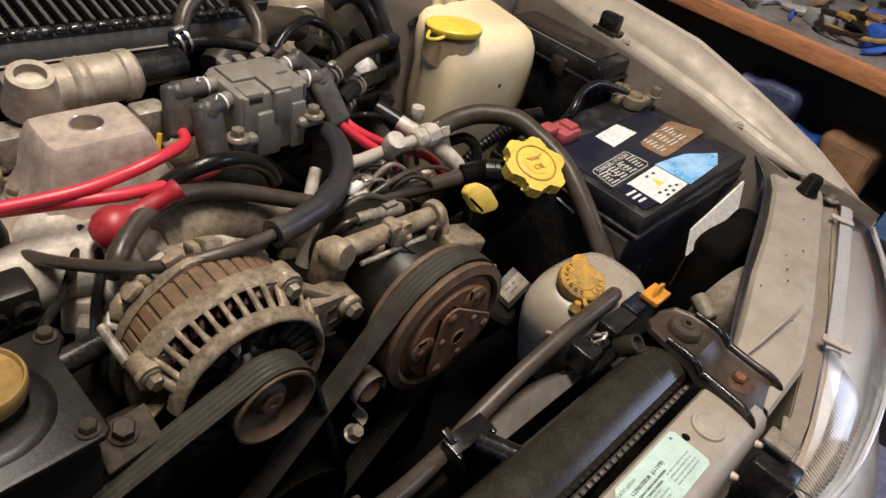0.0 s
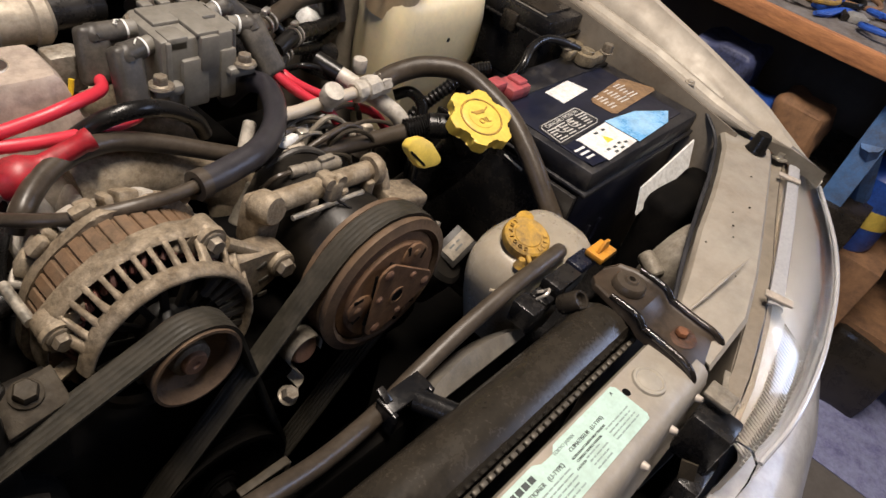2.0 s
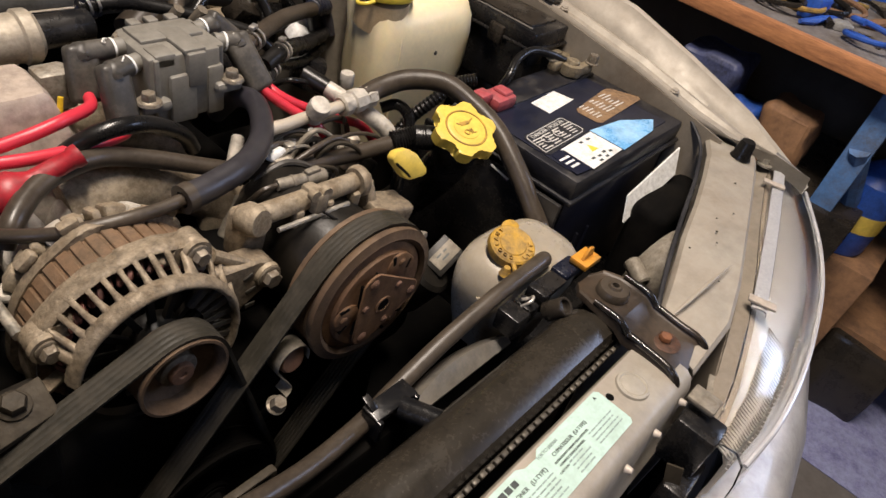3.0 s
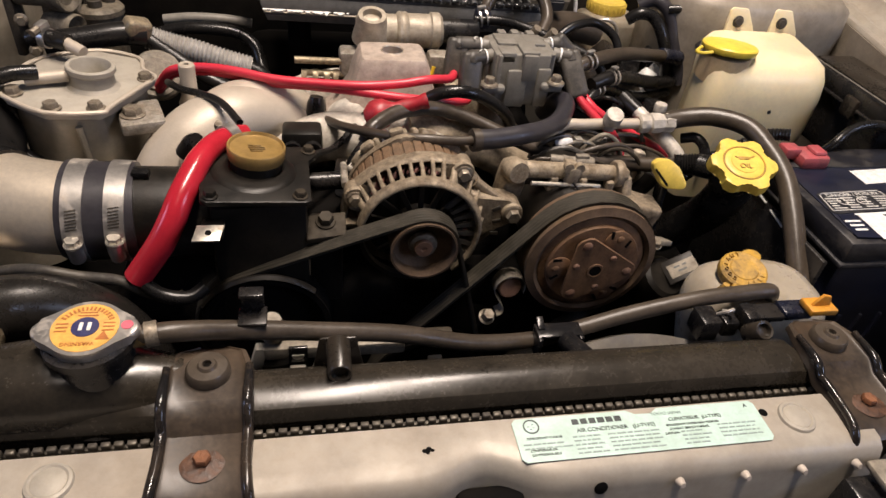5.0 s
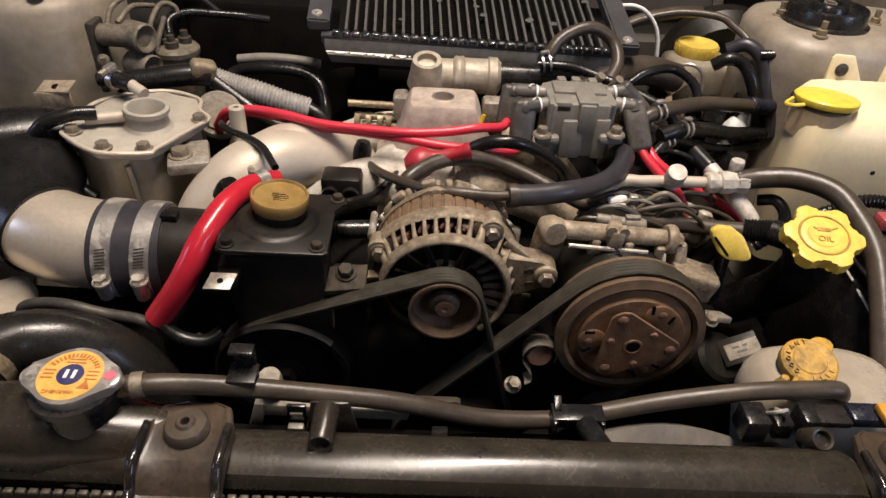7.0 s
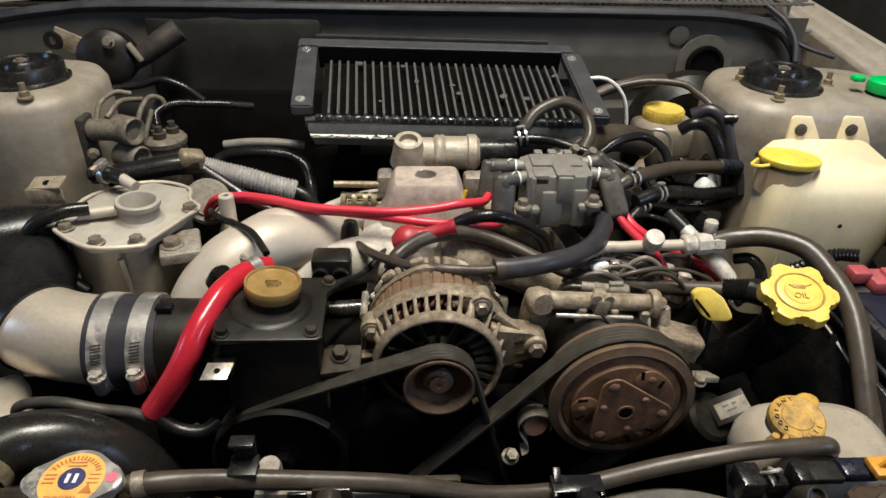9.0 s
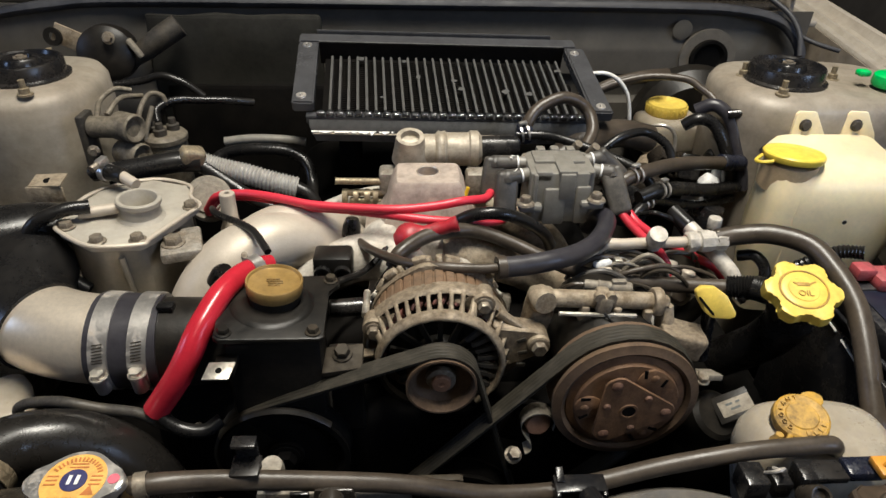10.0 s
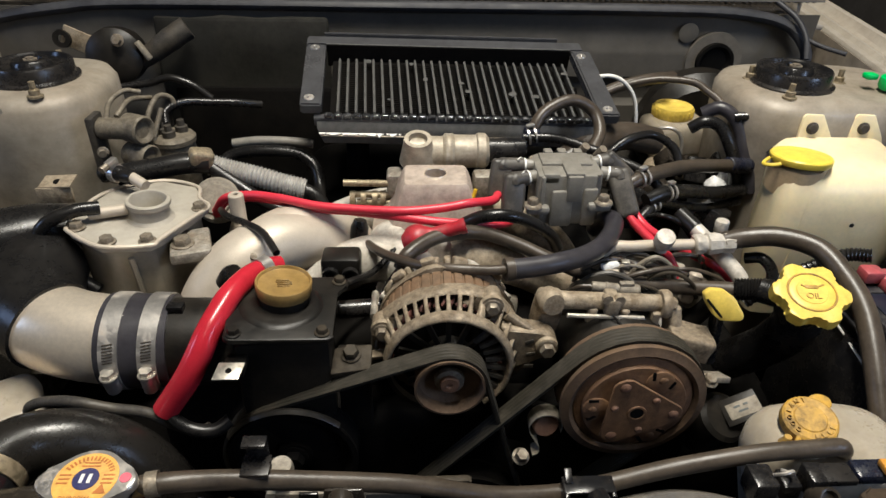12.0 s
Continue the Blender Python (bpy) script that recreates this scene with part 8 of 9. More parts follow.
    part("side_wall", box(bmesh.new(), (0.316, 0.20, 0.60), (0.006, 0.19, 0.20), 0.002), M["black_plastic"], tray)
    for y0, y1, dz in ((0.240, 0.205, 0), (0.195, 0.170, -0.006), (0.160, 0.135, -0.012)):
        bm = bmesh.new()
        rod(bm, (0.312, y0, 0.704 + dz), (0.312, y1, 0.700 + dz), 0.0012, n=6)
        part("edge_mark", bm, M["pale_print"], tray)


battery()
hose("negative_cable", [(0.540, 0.262, 0.738), (0.515, 0.272, 0.748), (0.485, 0.285, 0.754), (0.455, 0.285, 0.748), (0.430, 0.276, 0.734), (0.415, 0.285, 0.70)], 0.005, "rubber", "black battery cable with a plated eye", "cable", n=12)
hose("positive_cable", [(0.370, 0.280, 0.742), (0.350, 0.292, 0.735), (0.325, 0.30, 0.715), (0.30, 0.31, 0.69), (0.27, 0.31, 0.66)], 0.007, "rubber", "black corrugated cable from the battery", "cable", n=14, ribs=0.5)


# ---- washer bottle, fuse box, tower side ----
def washer_bottle():
    k = thing("washer_bottle", (0.40, 0.41, 0.55), "yellowed translucent washer bottle with a bright yellow cap", "bottle")
    bm = bmesh.new()
    rings = []
    levels = [(0.58, 0.332, 0.472, 0.375, 0.47), (0.655, 0.322, 0.486, 0.366, 0.475), (0.690, 0.322, 0.492, 0.362, 0.478), (0.735, 0.324, 0.494, 0.363, 0.478), (0.760, 0.326, 0.493, 0.366, 0.486), (0.776, 0.330, 0.489, 0.374, 0.487), (0.784, 0.337, 0.481, 0.388, 0.484)]
    n = 48
    for z, xa, xb, ya, yb in levels:
        ring = []
        for j in range(n):
            a = 2 * math.pi * j / n
            c, s = math.cos(a), math.sin(a)
            q = (abs(c) ** 7 + abs(s) ** 7) ** (-1 / 7)
            ring.append(bm.verts.new(((xa + xb) / 2 + (xb - xa) / 2 * c * q + (0.012 - 0.012 * c) * max(0, s * q), (ya + yb) / 2 + (yb - ya) / 2 * s * q + 0.009 - 0.009 * s * q, z + 0.004 * s * q * (z > 0.75))))
        rings.append(ring)
    for a, b in zip(rings, rings[1:]):
        for j in range(n):
            bm.faces.new((a[j], a[(j + 1) % n], b[(j + 1) % n], b[j]))
    bm.faces.new(rings[0])
    bm.faces.new(rings[-1])
    part("body", bm, M["bottle_plastic"], k, "cream plastic body stained by dirt", 60)
    part("neck", lathe(bmesh.new(), [(0.032, -0.030), (0.0315, -0.018), (0.031, -0.010), (0.030, 0.004), (0, 0.004)], (0.352, 0.420, 0.780), (-0.05, -0.1, 1), 32), M["neck_stain"], k, "neck stained brown")
    bm = lathe(bmesh.new(), [(0.030, -0.003), (0.0330, -0.002), (0.0345, 0.001), (0.0345, 0.0050), (0.0330, 0.0068), (0.0240, 0.0075), (0.0080, 0.0080), (0, 0.0080)], (0.352, 0.420, 0.786), (0.03, 0.10, 1), 36)
    cap = part("cap", bm, M["bright_yellow"], k, "bright yellow snap cap")
    part("cap_ear", tube(bmesh.new(), [(0.320, 0.404, 0.788), (0.309, 0.406, 0.786), (0.306, 0.416, 0.784), (0.316, 0.424, 0.787)], 0.0022, 8), M["bright_yellow"], cap)
    for x, y in ((0.396, 0.490), (0.462, 0.490)):
        bm = prism(bmesh.new(), [(-0.016, -0.03), (0.034, -0.03), (0.028, -0.012), (0.012, 0.015), (-0.010, 0.016), (-0.014, 0.012)], 0.005, (x, y, 0.801), (0, -1, 0.1), X, 0.0015)
        tab = part("tab", bm, M["bottle_plastic"], k)
        bolt(tab, (x, y - 0.0055, 0.800), (0, -1, 0.1), 0.006, 0.004, M["valve_brown"])
    part("mould_line", tube(bmesh.new(), [(0.3525, 0.385, 0.62), (0.352, 0.382, 0.70), (0.354, 0.384, 0.745), (0.362, 0.394, 0.770)], 0.0018, 6), M["bottle_plastic"], k)
    part("dark_spot", lathe(bmesh.new(), [(0, 0.0012), (0.0025, 0.0008), (0.003, 0)], (0.412, 0.3765, 0.722), -Y, 8), M["tank_and_shade"], k)


washer_bottle()


def fuse_box():
    k = thing("fuse_box", (0.53, 0.41, 0.66), "dusty black plastic fuse box with a ridged lid", "fuse box")
    part("base", box(bmesh.new(), (0.557, 0.392, 0.700), (0.066, 0.160, 0.080), 0.006), M["black_plastic"], k)
    lid = part("lid", box(bmesh.new(), (0.557, 0.392, 0.748), (0.078, 0.176, 0.026), 0.005), M["black_plastic"], k)
    part("lid_skirt", box(bmesh.new(), (0.557, 0.392, 0.7365), (0.083, 0.181, 0.005), 0.002), M["black_plastic"], lid)
    part("lid_panel", box(bmesh.new(), (0.557, 0.395, 0.7625), (0.058, 0.148, 0.004), 0.0018), M["dusty_plastic"], lid)
    part("lid_edge", box(bmesh.new(), (0.524, 0.392, 0.7615), (0.003, 0.150, 0.002), 0.001), M["grey_plastic"], lid)
    part("latch", box(bmesh.new(), (0.516, 0.365, 0.737), (0.008, 0.024, 0.026), 0.003), M["dusty_plastic"], k)
    bm = prism(bmesh.new(), [(-0.020, -0.011), (0.010, -0.013), (0.020, -0.006), (0.020, 0.006), (0.010, 0.012), (-0.020, 0.011)], 0.003, (0.578, 0.298, 0.722), Z, X, 0.001)
    tab = part("earth_tab", bm, M["brassy_bolt"], k, "brass-coloured fixing tab")
    bolt(tab, (0.572, 0.298, 0.725), Z, 0.007, 0.007, M["brassy_bolt"])
    stop = solo("bonnet_bumper", box(bmesh.new(), (0.612, 0.362, 0.788), (0.018, 0.030, 0.022), 0.004), M["rubber"], "black rubber bonnet bumper on the rail", "bumper")
    part("foot", box(bmesh.new(), (0.612, 0.362, 0.776), (0.026, 0.038, 0.004), 0.001), M["black_plastic"], stop)


fuse_box()
bm = lathe(bmesh.new(), [(0, 0), (0.022, 0), (0.024, 0.004), (0.023, 0.014), (0.020, 0.016), (0, 0.016)], (0.529, 0.540, 0.832), (0, 0, 1), 24)
gr = solo("green_cap", bm, M["green_plastic"], "bright green plastic cap on the tower", "cap")
part("finger_tab", box(bmesh.new(), (0.495, 0.552, 0.846), (0.016, 0.014, 0.008), 0.003), M["green_plastic"], gr)


# ---- intercooler ----
def intercooler():
    k = thing("intercooler", (-0.05, 0.61, 0.78), "black top-mount intercooler with bar-and-plate fins and flaked paint", "intercooler")
    fl, fr, bl, brr = V((-0.228, 0.520, 0.812)), V((0.142, 0.520, 0.806)), V((-0.235, 0.668, 0.850)), V((0.132, 0.668, 0.844))

    def Q(u, v, h=0.0):
        p = fl.lerp(fr, u).lerp(bl.lerp(brr, u), v)
        n = (fr - fl).cross(bl - fl).normalized()
        return p + n * h
    def slab(name, u0, u1, v0, v1, h0, h1, mt, label=""):
        bm = bmesh.new()
        lo = [bm.verts.new(Q(u, v, h0)) for u, v in ((u0, v0), (u1, v0), (u1, v1), (u0, v1))]
        hi = [bm.verts.new(Q(u, v, h1)) for u, v in ((u0, v0), (u1, v0), (u1, v1), (u0, v1))]
        bm.faces.new(lo)
        bm.faces.new(hi)
        for j in range(4):
            bm.faces.new((lo[j], lo[(j + 1) % 4], hi[(j + 1) % 4], hi[j]))
        bmesh.ops.bevel(bm, geom=bm.edges[:], offset=0.0022 if "plate" in name else 0.0008, segments=2, affect="EDGES")
        return part(name, bm, M[mt], k, label)
    slab("core", 0.05, 0.95, 0.04, 0.95, -0.06, -0.022, "black_and_shade")
    for i in range(28):
        u = 0.075 + i * 0.0316
        slab("fin_bar", u, u + 0.0085, 0.03, 0.87, -0.020, -0.010, "bar_paint")
    bm = bmesh.new()
    for i in range(27):
        u = 0.0865 + i * 0.0316
        for j in range(26):
            v = 0.05 + 0.033 * j
            a, b = Q(u, v, -0.012), Q(u + 0.0185, v + 0.012, -0.006)
            sheet(bm, [[Q(u, v, -0.0205), Q(u, v + 0.010, -0.0205)], [Q(u + 0.0185, v + 0.008, -0.0205), Q(u + 0.0185, v + 0.018, -0.0205)]], 0.001, (0, 0, -1))
    tagged(part("fin_pack", bm, M["black_and_shade"], k), kind="stuff")
    slab("front_rail", 0.0, 1.0, -0.05, 0.02, -0.024, -0.013, "frame_paint")
    for i in range(29):
        u = 0.042 + i * 0.0319
        p = Q(u + 0.008, -0.030, -0.010)
        part("weld_bead", box(bmesh.new(), p, (0.0108, 0.0075, 0.0065), 0.0026, pose(0, 0, 0, 14, 0, 0), 3), M["weld_gloss"], k)
    slab("left_plate", -0.045, 0.028, 0.0, 0.955, -0.012, 0.003, "frame_paint", "dark painted end plate")
    slab("right_plate", 0.970, 1.045, -0.06, 0.955, -0.012, 0.003, "frame_paint", "dark painted end plate")
    # recess shadow put into the near-black colour of this wall
    slab("inner_wall", 0.03, 0.97, 0.945, 0.955, -0.030, 0.003, "black_and_shade")
    slab("rear_plate", -0.045, 1.02, 0.957, 1.11, -0.006, 0.003, "frame_paint", "dark painted rear plate")
    slab("rear_lip", 0.02, 0.93, 1.112, 1.135, -0.004, 0.007, "frame_paint")
    tube_ = tube(bmesh.new(), [Q(u, 0.957, 0.0034) for u in (0.03, 0.3, 0.6, 0.965)], 0.0009, 6)
    part("bright_seam", tube_, M["bar_paint"], k)
    bm = bmesh.new()
    sheet(bm, [[Q(u, -0.045, -0.016) for u in np.linspace(0.01, 0.98, 8)], [Q(u, -0.08, -0.022) for u in np.linspace(0.01, 0.98, 8)], [Q(u, -0.105, -0.031) for u in np.linspace(0.02, 0.97, 8)], [Q(u, -0.10, -0.042) for u in np.linspace(0.03, 0.97, 8)]], 0.002, (0, 0, -1))
    tank = part("end_tank", bm, M["bar_paint"], k, "grey-black end tank with bare flaked edge")
    rnd = random.Random(11)
    for i in range(46):
        u = 0.02 + 0.30 * rnd.random() ** 1.2
        s = 0.0016 + 0.0056 * rnd.random() ** 2
        p = Q(u, -0.104 + 0.008 * rnd.random(), -0.0300)
        bm = prism(bmesh.new(), [(s * (0.5 + 0.5 * rnd.random()) * math.cos(t) , 0.9 * s * (0.1 + 1.3 * rnd.random()) * math.sin(t)) for t in np.linspace(0, 5.6, 8)], 0.0015, p, (0, -0.3, 1), X)
        part("paint_flake", bm, M["white_paint_mark"], tank)
    bm = bmesh.new()
    tube(bm, [Q(u, -0.107, -0.0320) for u in (0.02, 0.3, 0.6, 0.97)], 0.0012, 6)
    part("bare_edge", bm, M["bright_alloy"], tank)
    for u, v in ((-0.012, 0.90), (-0.015, 0.10), (1.008, 0.02), (1.000, 0.86)):
        part("screw", lathe(bmesh.new(), [(0.007, 0), (0.006, 0.002), (0.003, 0.002), (0.002, 0.001), (0, 0.001)], Q(u, v, 0.002), (0, -0.25, 1), 16), M["clamp_steel"], k)
    for i in range(9):
        u, v = 0.06 + 0.88 * rnd.random(), 0.1 + 0.75 * rnd.random()
        s = 0.002 + 0.004 * rnd.random()
        bm = prism(bmesh.new(), [(s * (0.5 + rnd.random()) * math.cos(t), s * (0.5 + rnd.random()) * math.sin(t)) for t in np.linspace(0, 5.6, 7)], 0.0008, Q(u, v, -0.0105), (0, -0.25, 1), X)
        part("chip", bm, M["bar_paint"], k)
    part("support_leg", box(bmesh.new(), (-0.18, 0.58, 0.70), (0.03, 0.03, 0.18), 0.004), M["black_and_shade"], k)
    part("support_leg", box(bmesh.new(), (0.10, 0.58, 0.70), (0.03, 0.03, 0.18), 0.004), M["black_and_shade"], k)


intercooler()

# ---- small plugs and wires over the right bank ----
def sensor_plug(a, b, label, mt="solenoid_alloy"):
    a, b = V(a), V(b)
    d = (b - a).normalized()
    k = thing("sensor_plug", a, label, "connector", "sensor plugs")
    n = (b - a).length
    prof = [(0, 0), (0.0048, 0), (0.0052, 0.002), (0.0052, n * 0.28), (0.0060, n * 0.30), (0.0060, n * 0.34), (0.0054, n * 0.36), (0.0054, n * 0.56), (0.0066, n * 0.58), (0.0066, n * 0.96), (0.0058, n), (0, n)]
    part("shell", lathe(bmesh.new(), prof, a, d, 14), M[mt], k)
    part("latch", box(bmesh.new(), a.lerp(b, 0.72) + V((0, 0, 0.007)), (0.014, 0.006, 0.004), 0.001), M[mt], k)
    part("wire", tube(bmesh.new(), [a, a - d * 0.012 + V((0, 0, -0.002)), a - d * 0.022 + V((0, 0.004, -0.014))], 0.0022, 8), M["dusty_rubber"], k)


sensor_plug((0.068, 0.239, 0.735), (0.113, 0.233, 0.733), "grey-brown dusty sensor plug above the mount bar")
sensor_plug((0.076, 0.262, 0.726), (0.104, 0.270, 0.724), "small beige sensor plug among the wires", "satin_alloy")
bm = box(bmesh.new(), (0.097, 0.279, 0.732), (0.018, 0.009, 0.007), 0.002, pose(0, 0, 0, -20, -6, 8))
wp = solo("white_plug", bm, M["white_sticker"], "white plastic plug among dusty wires", "connector")
part("clip", box(bmesh.new(), (0.113, 0.281, 0.733), (0.008, 0.008, 0.007), 0.001), M["zinc_plate"], wp)
rnd = random.Random(31)
for k in range(14):
    p = V((0.06 + 0.11 * rnd.random(), 0.262 + 0.05 * rnd.random(), 0.712 + 0.016 * rnd.random()))
    q = p + V((0.03 + 0.04 * rnd.random(), 0.02 * rnd.random() - 0.01, 0.012 * rnd.random() - 0.006))
    mid = p.lerp(q, 0.5) + V((0, 0, 0.006 + 0.010 * rnd.random()))
    hose("engine_wire", [p - V((0.008, 0, 0.016)), p, mid, q, q + V((0.008, 0, -0.018))], 0.0016 + 0.0016 * rnd.random(), ("dusty_rubber", "bracket_brown", "boot_plastic", "solenoid_alloy")[k % 4], "thin dusty wire over the engine", "wire", "engine wires", n=8, steps=4)


def fan_motor():
    k = thing("fan_motor", (0.198, 0.165, 0.60), "motor housing coloured near-black as in shade, with a printed metal plate", "motor")
    c, ax = V((0.185, 0.150, 0.650)), V((0.25, -0.45, 0.85)).normalized()
    # tan housing coloured near-black to put its shade into the surface
    part("housing", lathe(bmesh.new(), [(0, -0.05), (0.022, -0.05), (0.024, -0.046), (0.024, -0.004), (0.020, 0.0), (0, 0.0)], c, ax, 28), M["tank_and_shade"], k)
    m = flat_at((0.197, 0.150, 0.660), (0.87, 0.0, 0.50), (-0.175, 0.92, 0.30))
    r3 = m.to_3x3().to_4x4()
    plate = part("plate", box(bmesh.new(), m.translation, (0.034, 0.026, 0.002), 0.0008, r3), M["tank_and_shade"], k)
    part("plate_face", box(bmesh.new(), m @ V((0.002, -0.001, 0.0013)), (0.029, 0.015, 0.0008), 0.0003, r3), M["solenoid_alloy"], plate, "worn bare metal name plate")
    for x, y, w in ((-0.003, 0.002, 0.006), (0.005, 0.002, 0.004), (0.001, -0.003, 0.009)):
        part("mark", box(bmesh.new(), m @ V((x, y, 0.0020)), (w, 0.0018, 0.0004), 0, r3), M["dark_print"], plate)
    part("side_tab", box(bmesh.new(), (0.178, 0.172, 0.678), (0.022, 0.016, 0.006), 0.0015, pose(0, 0, 0, -15, 20, 20)), M["solenoid_alloy"], k)
    bolt(k, (0.168, 0.165, 0.680), (0.1, -0.3, 1), 0.006, 0.006)


fan_motor()

# ---- the back of the bay, right-hand side ----
def brake_reservoir():
    k = thing("brake_reservoir", (0.295, 0.675, 0.66), "cream brake fluid reservoir with a ridged yellow cap", "reservoir")
    part("body", box(bmesh.new(), (0.300, 0.668, 0.715), (0.095, 0.07, 0.055), 0.012, pose(0, 0, 0, 0, 0, 8), 3), M["coolant_plastic"], k, "cream plastic body")
    part("neck", lathe(bmesh.new(), [(0.030, -0.01), (0.027, 0.004), (0, 0.004)], (0.296, 0.680, 0.742), Z, 24), M["coolant_plastic"], k)
    cap = part("cap", lathe(bmesh.new(), [(0.0295, 0), (0.0305, 0.002), (0.0300, 0.014), (0.0285, 0.017), (0.020, 0.018), (0.018, 0.0165), (0, 0.0165)], (0.296, 0.680, 0.742), Z, 36), M["yellow_plastic"], k, "yellow screw cap")
    bm = bmesh.new()
    for i in range(24):
        a = 2 * math.pi * i / 24
        box(bm, (0.296 + 0.0305 * math.cos(a), 0.680 + 0.0305 * math.sin(a), 0.750), (0.002, 0.003, 0.012), 0.0005, pose(0, 0, 0, 0, 0, math.degrees(a)))
    part("cap_ridges", bm, M["yellow_plastic"], cap)
    part("master_cylinder", rod(bmesh.new(), (0.25, 0.60, 0.675), (0.36, 0.78, 0.68), 0.020, n=20), M["dusty_alloy"], k)
    part("servo", lathe(bmesh.new(), [(0, -0.03), (0.08, -0.03), (0.10, -0.015), (0.10, 0.015), (0.08, 0.04), (0, 0.04)], (0.37, 0.76, 0.69), (-0.1, -1, 0), 36), M["tank_and_shade"], k)


